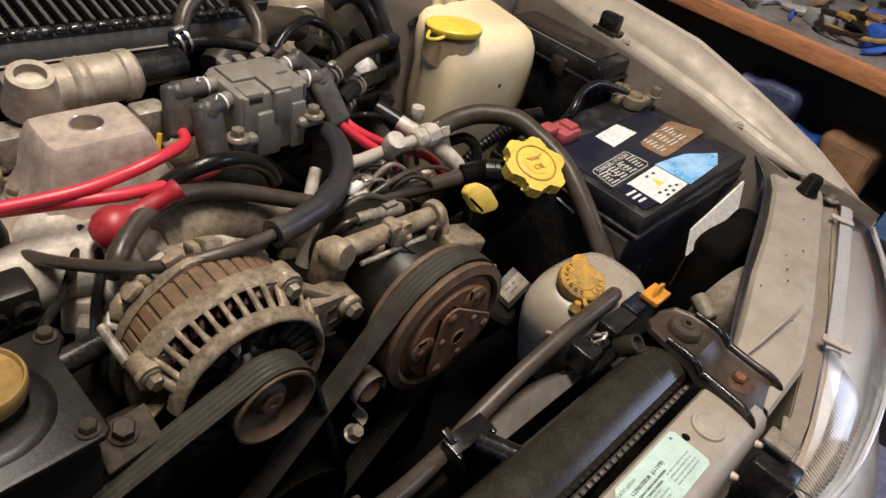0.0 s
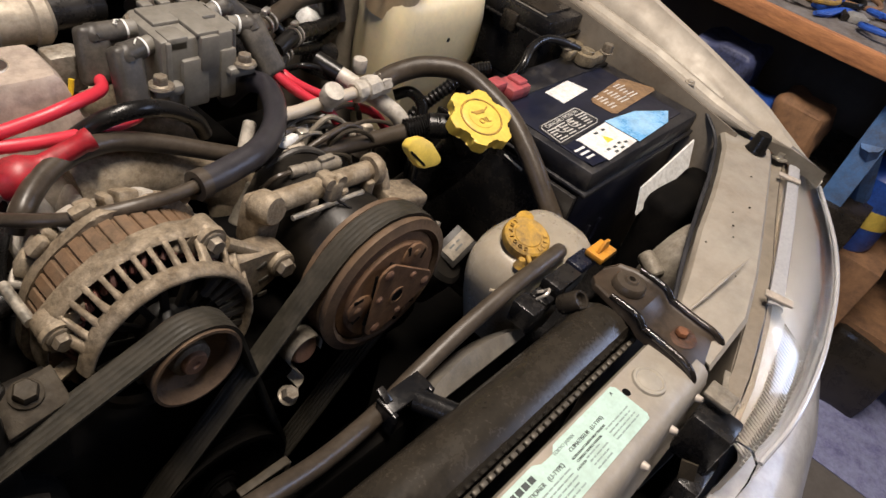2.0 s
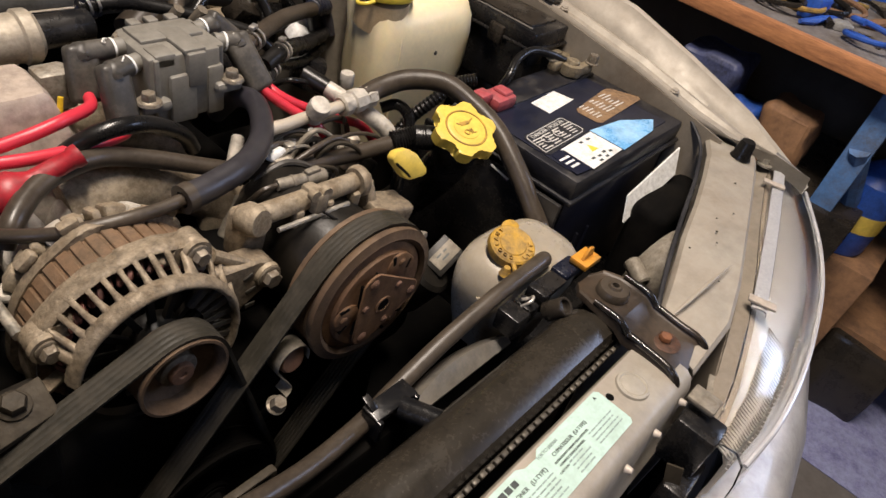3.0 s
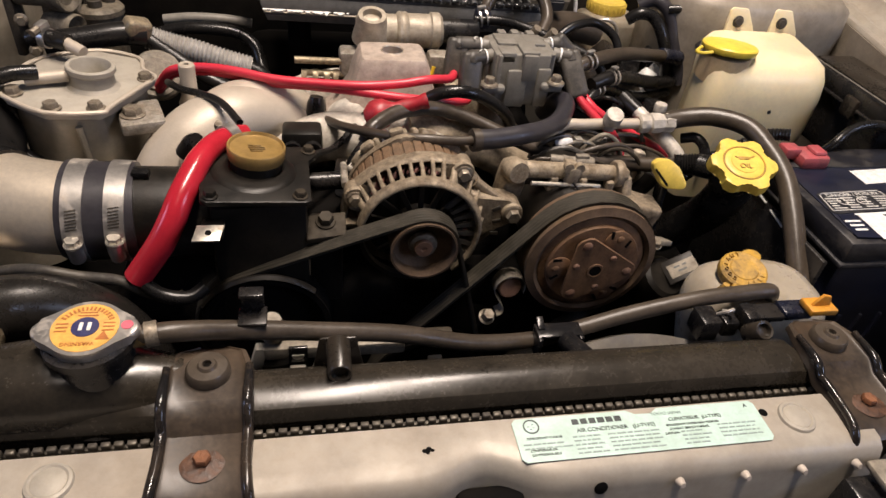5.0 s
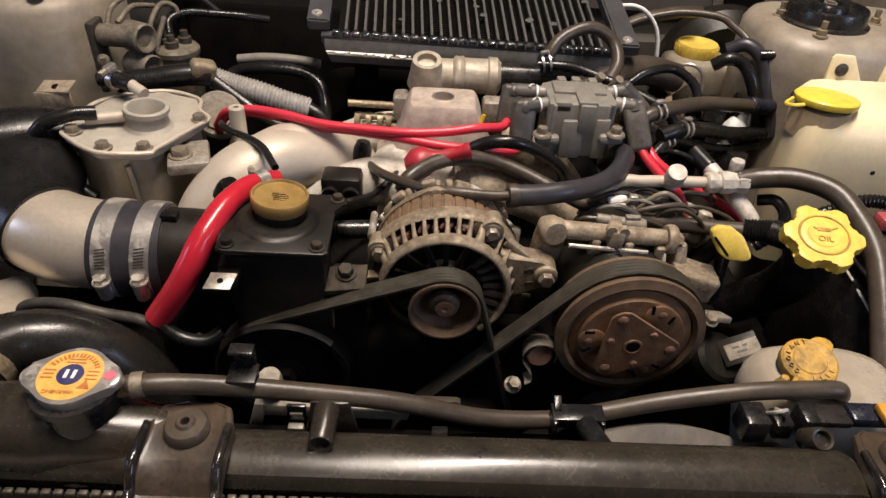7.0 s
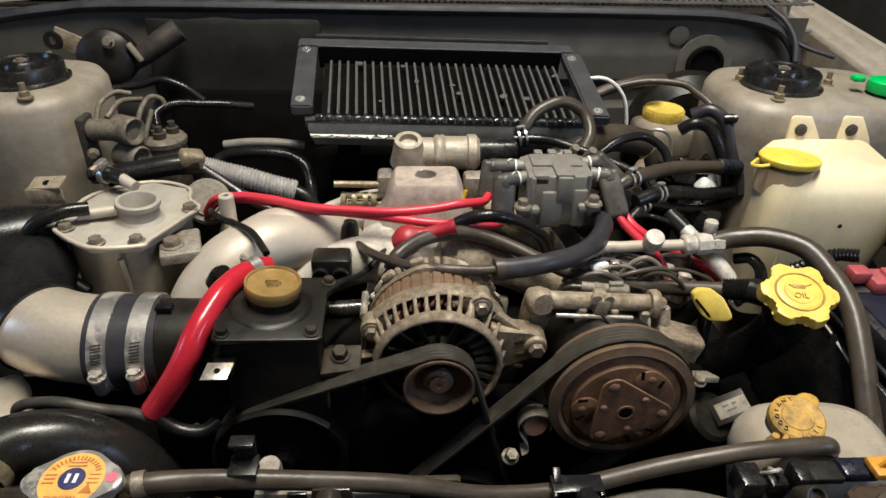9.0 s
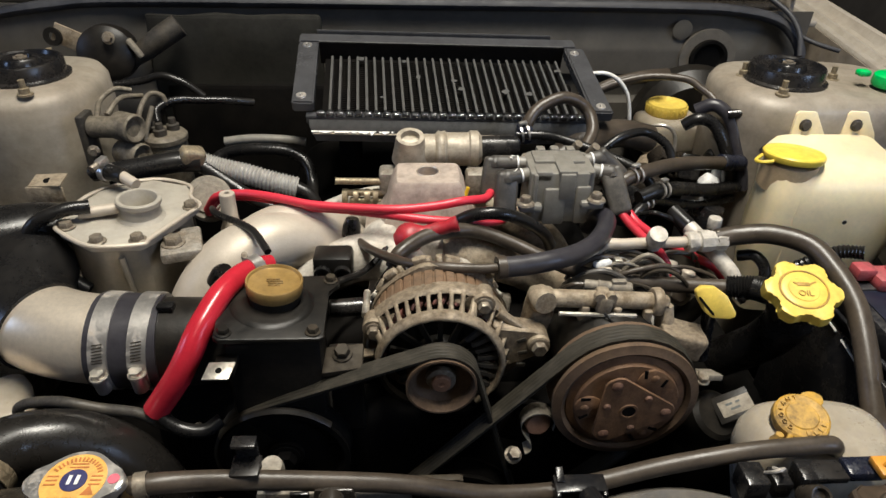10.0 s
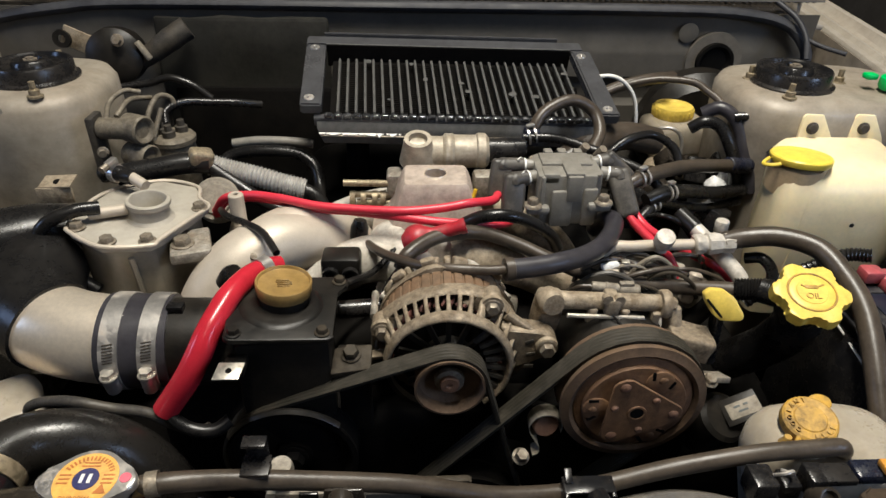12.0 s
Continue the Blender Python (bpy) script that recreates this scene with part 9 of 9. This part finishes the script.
brake_reservoir()
for nm, pts, r, mt, lab in (
    ("return_hose", [(0.040, 0.475, 0.780), (0.044, 0.478, 0.803), (0.060, 0.490, 0.820), (0.092, 0.500, 0.829), (0.120, 0.500, 0.815), (0.126, 0.480, 0.796), (0.112, 0.455, 0.780)], 0.0075, "dusty_rubber", "looped grey-black rubber hose behind the coil"),
    ("long_hose", [(0.030, 0.468, 0.793), (0.060, 0.465, 0.794), (0.088, 0.460, 0.790), (0.133, 0.440, 0.780), (0.170, 0.420, 0.769), (0.185, 0.41, 0.755)], 0.0058, "rubber", "thin black hose slanting behind the coil"),
    ("arched_hose", [(0.130, 0.470, 0.760), (0.140, 0.470, 0.773), (0.164, 0.480, 0.786), (0.200, 0.495, 0.786), (0.226, 0.485, 0.772), (0.234, 0.47, 0.748)], 0.0055, "rubber", "thin arched black hose"),
    ("fuel_hose", [(0.138, 0.392, 0.764), (0.156, 0.400, 0.771), (0.193, 0.420, 0.772), (0.230, 0.442, 0.767), (0.275, 0.470, 0.755), (0.318, 0.492, 0.745), (0.338, 0.505, 0.738)], 0.0085, "dusty_rubber", "black rubber fuel hose with a wire clip"),
    ("lower_fuel_hose", [(0.165, 0.390, 0.748), (0.193, 0.402, 0.752), (0.230, 0.425, 0.742), (0.280, 0.460, 0.722), (0.336, 0.500, 0.706), (0.35, 0.52, 0.70)], 0.0085, "rubber", "black rubber hose under the fuel hose"),
    ("bottom_fuel_hose", [(0.150, 0.372, 0.722), (0.163, 0.380, 0.736), (0.185, 0.398, 0.741), (0.225, 0.425, 0.722), (0.275, 0.455, 0.704), (0.335, 0.498, 0.690)], 0.0060, "rubber", "thin black hose low behind the leads"),
    ("riser_hose", [(0.350, 0.505, 0.700), (0.345, 0.510, 0.726), (0.335, 0.520, 0.753), (0.329, 0.530, 0.778), (0.318, 0.540, 0.796), (0.303, 0.550, 0.802), (0.285, 0.556, 0.792)], 0.0088, "blue_rubber", "upright blue-black hose at the tower"),
    ("riser_hose", [(0.330, 0.508, 0.71), (0.324, 0.515, 0.741), (0.311, 0.525, 0.770), (0.300, 0.535, 0.784), (0.282, 0.540, 0.786), (0.268, 0.545, 0.775)], 0.0082, "rubber", "upright black hose at the tower"),
    ("tower_loop", [(0.318, 0.532, 0.796), (0.338, 0.526, 0.800), (0.347, 0.522, 0.804), (0.359, 0.515, 0.803), (0.366, 0.506, 0.791), (0.367, 0.500, 0.773), (0.360, 0.498, 0.758)], 0.0062, "black_plastic", "glossy black looped hose by the tower"),
    ("white_cable", [(0.150, 0.605, 0.826), (0.168, 0.600, 0.828), (0.186, 0.598, 0.820), (0.202, 0.597, 0.800), (0.210, 0.596, 0.770), (0.212, 0.595, 0.735)], 0.0028, "white_wire", "thin white cable bending down"),
    ("loom", [(0.17, 0.64, 0.79), (0.21, 0.645, 0.803), (0.25, 0.64, 0.812), (0.291, 0.620, 0.814), (0.305, 0.600, 0.808), (0.317, 0.580, 0.800), (0.325, 0.56, 0.785)], 0.0050, "dusty_rubber", "dark wiring loom behind the reservoir"),
    ("loom", [(0.15, 0.66, 0.77), (0.20, 0.67, 0.79), (0.245, 0.675, 0.80), (0.29, 0.69, 0.80)], 0.0085, "dusty_rubber", "dark corrugated loom at the firewall"),
    ("wide_hose", [(0.09, 0.50, 0.745), (0.13, 0.52, 0.762), (0.18, 0.545, 0.764), (0.23, 0.56, 0.75)], 0.019, "dusty_rubber", "thick dusty black hose behind the coil"),
    ("thin_line", [(0.225, 0.60, 0.735), (0.238, 0.585, 0.757), (0.258, 0.575, 0.762), (0.272, 0.57, 0.745), (0.27, 0.56, 0.70)], 0.0025, "clamp_steel", "thin bent bright steel line"),
    ("thin_line", [(0.165, 0.375, 0.735), (0.175, 0.36, 0.745), (0.198, 0.36, 0.735), (0.215, 0.35, 0.715), (0.22, 0.33, 0.70)], 0.0030, "rubber", "thin black line near the fittings"),
    ("thin_line", [(0.120, 0.285, 0.705), (0.140, 0.282, 0.722), (0.165, 0.285, 0.724), (0.185, 0.282, 0.715), (0.192, 0.27, 0.70)], 0.0026, "rubber", "thin black line near the fittings"),
    ("thin_line", [(0.10, 0.275, 0.715), (0.13, 0.272, 0.728), (0.16, 0.275, 0.731), (0.175, 0.272, 0.725)], 0.0030, "dusty_rubber", "thin dusty line near the fittings"),
    ("drain_hose", [(0.255, 0.31, 0.72), (0.268, 0.30, 0.726), (0.276, 0.288, 0.715), (0.272, 0.28, 0.69)], 0.006, "rubber", "small bent black hose"),
    ("firewall_cable", [(0.485, 0.81, 0.885), (0.505, 0.78, 0.868), (0.515, 0.755, 0.845), (0.515, 0.735, 0.815)], 0.0042, "seal_rubber", "black cable down the firewall corner"),
    ("firewall_cable", [(0.50, 0.795, 0.850), (0.525, 0.785, 0.838), (0.55, 0.765, 0.828), (0.58, 0.74, 0.822)], 0.0036, "seal_rubber", "black cable across the firewall corner"),
):
    hose(nm, pts, r, mt, lab, "hose" if "hose" in nm or "loop" in nm else "cable", n=14)


def wire_clip(p, axis, r, group="wire clips"):
    k = thing("wire_clip", p, "bright wire hose clip", "hose clip", group)
    a = V(axis).normalized()
    for h in (-0.004, 0.004):
        part("ring", lathe(bmesh.new(), [(r, h - 0.0012), (r + 0.0016, h - 0.0012), (r + 0.0016, h + 0.0012), (r, h + 0.0012)], p, a, 20, closed=True), M["clamp_steel"], k)
    s = frame_of(a, Z).to_3x3().col[0]
    part("tang", box(bmesh.new(), V(p) + s * (r + 0.004), (0.004, 0.006, 0.010), 0.001, frame_of(a, Z)), M["clamp_steel"], k)


wire_clip((0.160, 0.401, 0.7715), (0.9, 0.42, 0.1), 0.009)
wire_clip((0.196, 0.404, 0.751), (0.9, 0.5, -0.1), 0.009)
wire_clip((0.176, 0.392, 0.7405), (0.9, 0.5, 0.1), 0.0066)
wire_clip((0.345, 0.530, 0.785), (0.4, 0.6, 0.5), 0.009)
wire_clip((0.040, 0.470, 0.795), (0.9, 0.1, 0.2), 0.009)
bm = bmesh.new()
box(bm, (0.040, 0.472, 0.793), (0.020, 0.016, 0.022), 0.004)
rod(bm, (0.034, 0.470, 0.790), (0.020, 0.458, 0.770), 0.006, n=12)
solo("hose_tee", bm, M["tape_blue"], "dark glossy hose joint", "joint")
solo("tape_wrap", rod(bmesh.new(), (0.300, 0.484, 0.7495), (0.340, 0.506, 0.738), 0.0105, n=16, bevel=0.001), M["tape_blue"], "blue-black taped hose joint", "joint")
rnd = random.Random(21)
for i in range(16):
    x, y, z = 0.14 + 0.2 * rnd.random(), 0.46 + 0.16 * rnd.random(), 0.67 + 0.055 * rnd.random()
    bm = box(bmesh.new(), (x, y, z), (0.02 + 0.03 * rnd.random(), 0.02 + 0.02 * rnd.random(), 0.02 + 0.02 * rnd.random()), 0.004, pose(0, 0, 0, 30 * rnd.random(), 30 * rnd.random(), 90 * rnd.random()))
    solo("connector", bm, M[("black_plastic", "dusty_plastic", "rubber", "white_sticker")[0 if i % 7 else 3] if i % 3 else "dusty_plastic"], "dark plug connector among the hoses", "connector", "connectors")
for x0, y0, z0 in ((0.020, 0.424, 0.790), (0.082, 0.438, 0.800), (0.100, 0.430, 0.800)):
    bm = bmesh.new()
    rod(bm, (x0, y0, z0 - 0.03), (x0 + 0.012, y0 - 0.02, z0 + 0.004), 0.005, n=10)
    solo("cable_stud", bm, M["bolt_steel"], "short plated stud behind the coil", "stud", "studs")

# ---- the back of the bay, left-hand side ----
def solenoids():
    k = thing("valve_block", (-0.45, 0.50, 0.70), "grey-brown solenoid valve on a bracket with bent pipes", "valve")
    part("bracket", box(bmesh.new(), (-0.490, 0.500, 0.765), (0.010, 0.030, 0.085), 0.003), M["valve_brown"], k)
    part("body", rod(bmesh.new(), (-0.484, 0.495, 0.792), (-0.434, 0.490, 0.793), 0.013, n=24, bevel=0.003), M["valve_dirty"], k)
    part("face", lathe(bmesh.new(), [(0, 0.0), (0.010, 0.0), (0.0125, 0.003), (0.0155, 0.004), (0.0175, 0.002), (0.0175, -0.022), (0.015, -0.025), (0, -0.025)], (-0.430, 0.489, 0.792), (1, -0.5, 0), 28), M["valve_dirty"], k)
    part("lower_body", lathe(bmesh.new(), [(0, 0.0), (0.010, 0.0), (0.012, 0.003), (0.0145, 0.004), (0.016, 0.002), (0.016, -0.030), (0.013, -0.034), (0, -0.034)], (-0.428, 0.487, 0.757), (1, -0.5, 0), 28), M["valve_dirty"], k)
    part("motor_can", rod(bmesh.new(), (-0.440, 0.488, 0.72), (-0.440, 0.488, 0.755), 0.016, n=20, bevel=0.003), M["tank_and_shade"], k)
    for pts in ([(-0.475, 0.50, 0.80), (-0.480, 0.53, 0.812), (-0.468, 0.55, 0.820), (-0.452, 0.56, 0.815)], [(-0.462, 0.50, 0.805), (-0.455, 0.53, 0.815), (-0.440, 0.56, 0.808)], [(-0.432, 0.505, 0.770), (-0.433, 0.52, 0.797), (-0.424, 0.54, 0.816), (-0.412, 0.55, 0.812), (-0.408, 0.55, 0.80)], [(-0.424, 0.50, 0.73), (-0.427, 0.51, 0.77), (-0.418, 0.53, 0.805)]):
        part("bent_pipe", tube(bmesh.new(), pts, 0.0033, 12), M["valve_dirty"], k, "dull bent pipe")
    for p in ((-0.478, 0.478, 0.768), (-0.47, 0.474, 0.735)):
        bolt(k, p, (0.3, -1, 0), 0.0055, 0.006)


solenoids()


def filter_can():
    k = thing("fuel_filter", (-0.40, 0.53, 0.68), "dusty grey filter canister with hose fittings on top", "filter")
    part("can", lathe(bmesh.new(), [(0, -0.07), (0.023, -0.07), (0.0255, -0.065), (0.0255, -0.008), (0.0275, -0.006), (0.0280, 0.0), (0.0255, 0.003), (0.021, 0.0045), (0, 0.006)], (-0.410, 0.528, 0.768), Z, 32), M["valve_dirty"], k)
    part("band", lathe(bmesh.new(), [(0.0256, -0.03), (0.0265, -0.03), (0.0265, -0.016), (0.0256, -0.016)], (-0.410, 0.528, 0.768), Z, 32, closed=True), M["tank_and_shade"], k)
    for x, y in ((-0.421, 0.528), (-0.400, 0.535), (-0.410, 0.516)):
        part("fitting", lathe(bmesh.new(), [(0.008, 0), (0.008, 0.008), (0.005, 0.009), (0.0045, 0.016), (0, 0.016)], (x, y, 0.772), Z, 12), M["valve_brown"], k)


filter_can()
for nm, pts, r, mt, lab in (
    ("filter_hose", [(-0.415, 0.528, 0.785), (-0.417, 0.54, 0.798), (-0.400, 0.56, 0.802), (-0.370, 0.575, 0.797), (-0.34, 0.585, 0.793), (-0.31, 0.60, 0.785)], 0.0050, "rubber", "thin black rubber hose from the filter"),
    ("firewall_hose", [(-0.54, 0.67, 0.783), (-0.515, 0.675, 0.785), (-0.485, 0.68, 0.788), (-0.455, 0.68, 0.796), (-0.425, 0.68, 0.785), (-0.40, 0.68, 0.765)], 0.0052, "rubber", "thin black cable at the firewall"),
    ("heater_hose", [(-0.36, 0.54, 0.722), (-0.345, 0.55, 0.733), (-0.304, 0.55, 0.739), (-0.260, 0.55, 0.735), (-0.236, 0.54, 0.722), (-0.228, 0.52, 0.700), (-0.226, 0.49, 0.69)], 0.0075, "rubber", "black rubber hose curving behind the elbow"),
    ("bright_line", [(-0.348, 0.57, 0.741), (-0.312, 0.57, 0.745), (-0.27, 0.57, 0.744), (-0.240, 0.57, 0.740)], 0.0060, "coil_grey", "dull grey metal line behind the hose"),
    ("sleeved_pipe", [(-0.345, 0.455, 0.7625), (-0.322, 0.455, 0.755), (-0.295, 0.455, 0.748), (-0.265, 0.455, 0.738), (-0.236, 0.455, 0.730)], 0.0122, "silver_sleeve", "silver heat-sleeved pipe behind the elbow"),
    ("pipe_tail", [(-0.240, 0.455, 0.731), (-0.22, 0.45, 0.720), (-0.21, 0.44, 0.70)], 0.0085, "rubber", "black hose tail after the sleeved pipe"),
    ("black_coupling", [(-0.44, 0.42, 0.765), (-0.405, 0.43, 0.768), (-0.370, 0.440, 0.771), (-0.345, 0.448, 0.768)], 0.0125, "rubber", "black hose coupling behind the canister"),
    ("under_hose", [(-0.345, 0.448, 0.764), (-0.315, 0.44, 0.745), (-0.285, 0.43, 0.728), (-0.25, 0.42, 0.715)], 0.0080, "rubber", "dark hose beneath the sleeved pipe"),
    ("side_loom", [(-0.60, 0.36, 0.72), (-0.565, 0.35, 0.71), (-0.535, 0.34, 0.69), (-0.52, 0.33, 0.66)], 0.010, "rubber", "black ribbed loom beside the tower"),
    ("inlet_hose", [(-0.56, 0.26, 0.745), (-0.515, 0.29, 0.752), (-0.47, 0.315, 0.748), (-0.44, 0.33, 0.73)], 0.034, "rubber", "wide black rubber intake hose"),
    ("tower_hose", [(-0.62, 0.47, 0.835), (-0.60, 0.455, 0.842), (-0.575, 0.45, 0.838), (-0.57, 0.45, 0.825)], 0.007, "grey_plastic", "grey hose end over the tower edge"),
):
    hose(nm, pts, r, mt, lab, "hose", n=16, ribs={"side_loom": 0.5, "sleeved_pipe": 0.5}.get(nm, 0))
bm = lathe(bmesh.new(), [(0, 0.006), (0.017, 0.006), (0.019, 0.003), (0.024, 0.003), (0.027, 0.0), (0.027, -0.012), (0, -0.012)], (-0.334, 0.420, 0.734), (0.1, -1, 0.75), 32)
solo("round_plug", bm, M["solenoid_alloy"], "dull grey-beige round plug on the manifold", "plug")
bm = box(bmesh.new(), (-0.352, 0.445, 0.776), (0.028, 0.022, 0.022), 0.006, pose(0, 0, 0, 10, 20, 30), 3)
solo("pipe_joint", rough_up(bm, 0.002, 70, 1), M["brassy_bolt"], "brown corroded pipe joint", "joint")
bm = bmesh.new()
sheet(bm, [[(-0.520, 0.398, 0.761), (-0.482, 0.392, 0.765)], [(-0.520, 0.420, 0.765), (-0.482, 0.415, 0.769)], ], 0.002, (0, 0, -1))
box(bm, (-0.502, 0.396, 0.752), (0.040, 0.003, 0.018), 0.001)
tb = solo("sheet_bracket", bm, M["dusty_alloy"], "small dusty sheet bracket beside the tower", "bracket")
part("slot", lathe(bmesh.new(), [(0, 0.0006), (0.005, 0.0006), (0.005, 0)], (-0.500, 0.405, 0.7645), (0.1, -0.15, 1), 14), M["black_and_shade"], tb)


def wiper_pump():
    k = thing("heater_valve", (-0.545, 0.74, 0.78), "dark round vacuum unit on the firewall", "valve")
    part("drum", lathe(bmesh.new(), [(0, 0.03), (0.030, 0.028), (0.040, 0.020), (0.042, 0.0), (0.040, -0.02), (0, -0.03)], (-0.545, 0.735, 0.812), (0.15, -1, 0.2), 32), M["tank_and_shade"], k)
    part("strap", box(bmesh.new(), (-0.600, 0.752, 0.826), (0.06, 0.004, 0.03), 0.001, pose(0, 0, 0, 0, 25, 0)), M["dusty_alloy"], k)
    part("washer", lathe(bmesh.new(), [(0.006, 0.004), (0.013, 0.004), (0.014, 0), (0.006, 0)], (-0.628, 0.75, 0.832), (0, -1, 0.1), 24, closed=True), M["tank_and_shade"], k)
    part("spout", tube(bmesh.new(), [(-0.52, 0.735, 0.80), (-0.495, 0.735, 0.815), (-0.465, 0.74, 0.835), (-0.44, 0.75, 0.850)], (0.012, 0.015, 0.017, 0.017), 18), M["valve_brown"], k)
    bolt(k, (-0.528, 0.705, 0.842), (0, -1, 0.3), 0.007, 0.008)
    part("clip", box(bmesh.new(), (-0.498, 0.715, 0.825), (0.006, 0.012, 0.03), 0.002, pose(0, 0, 0, 0, -30, 0)), M["solenoid_alloy"], k)


wiper_pump()
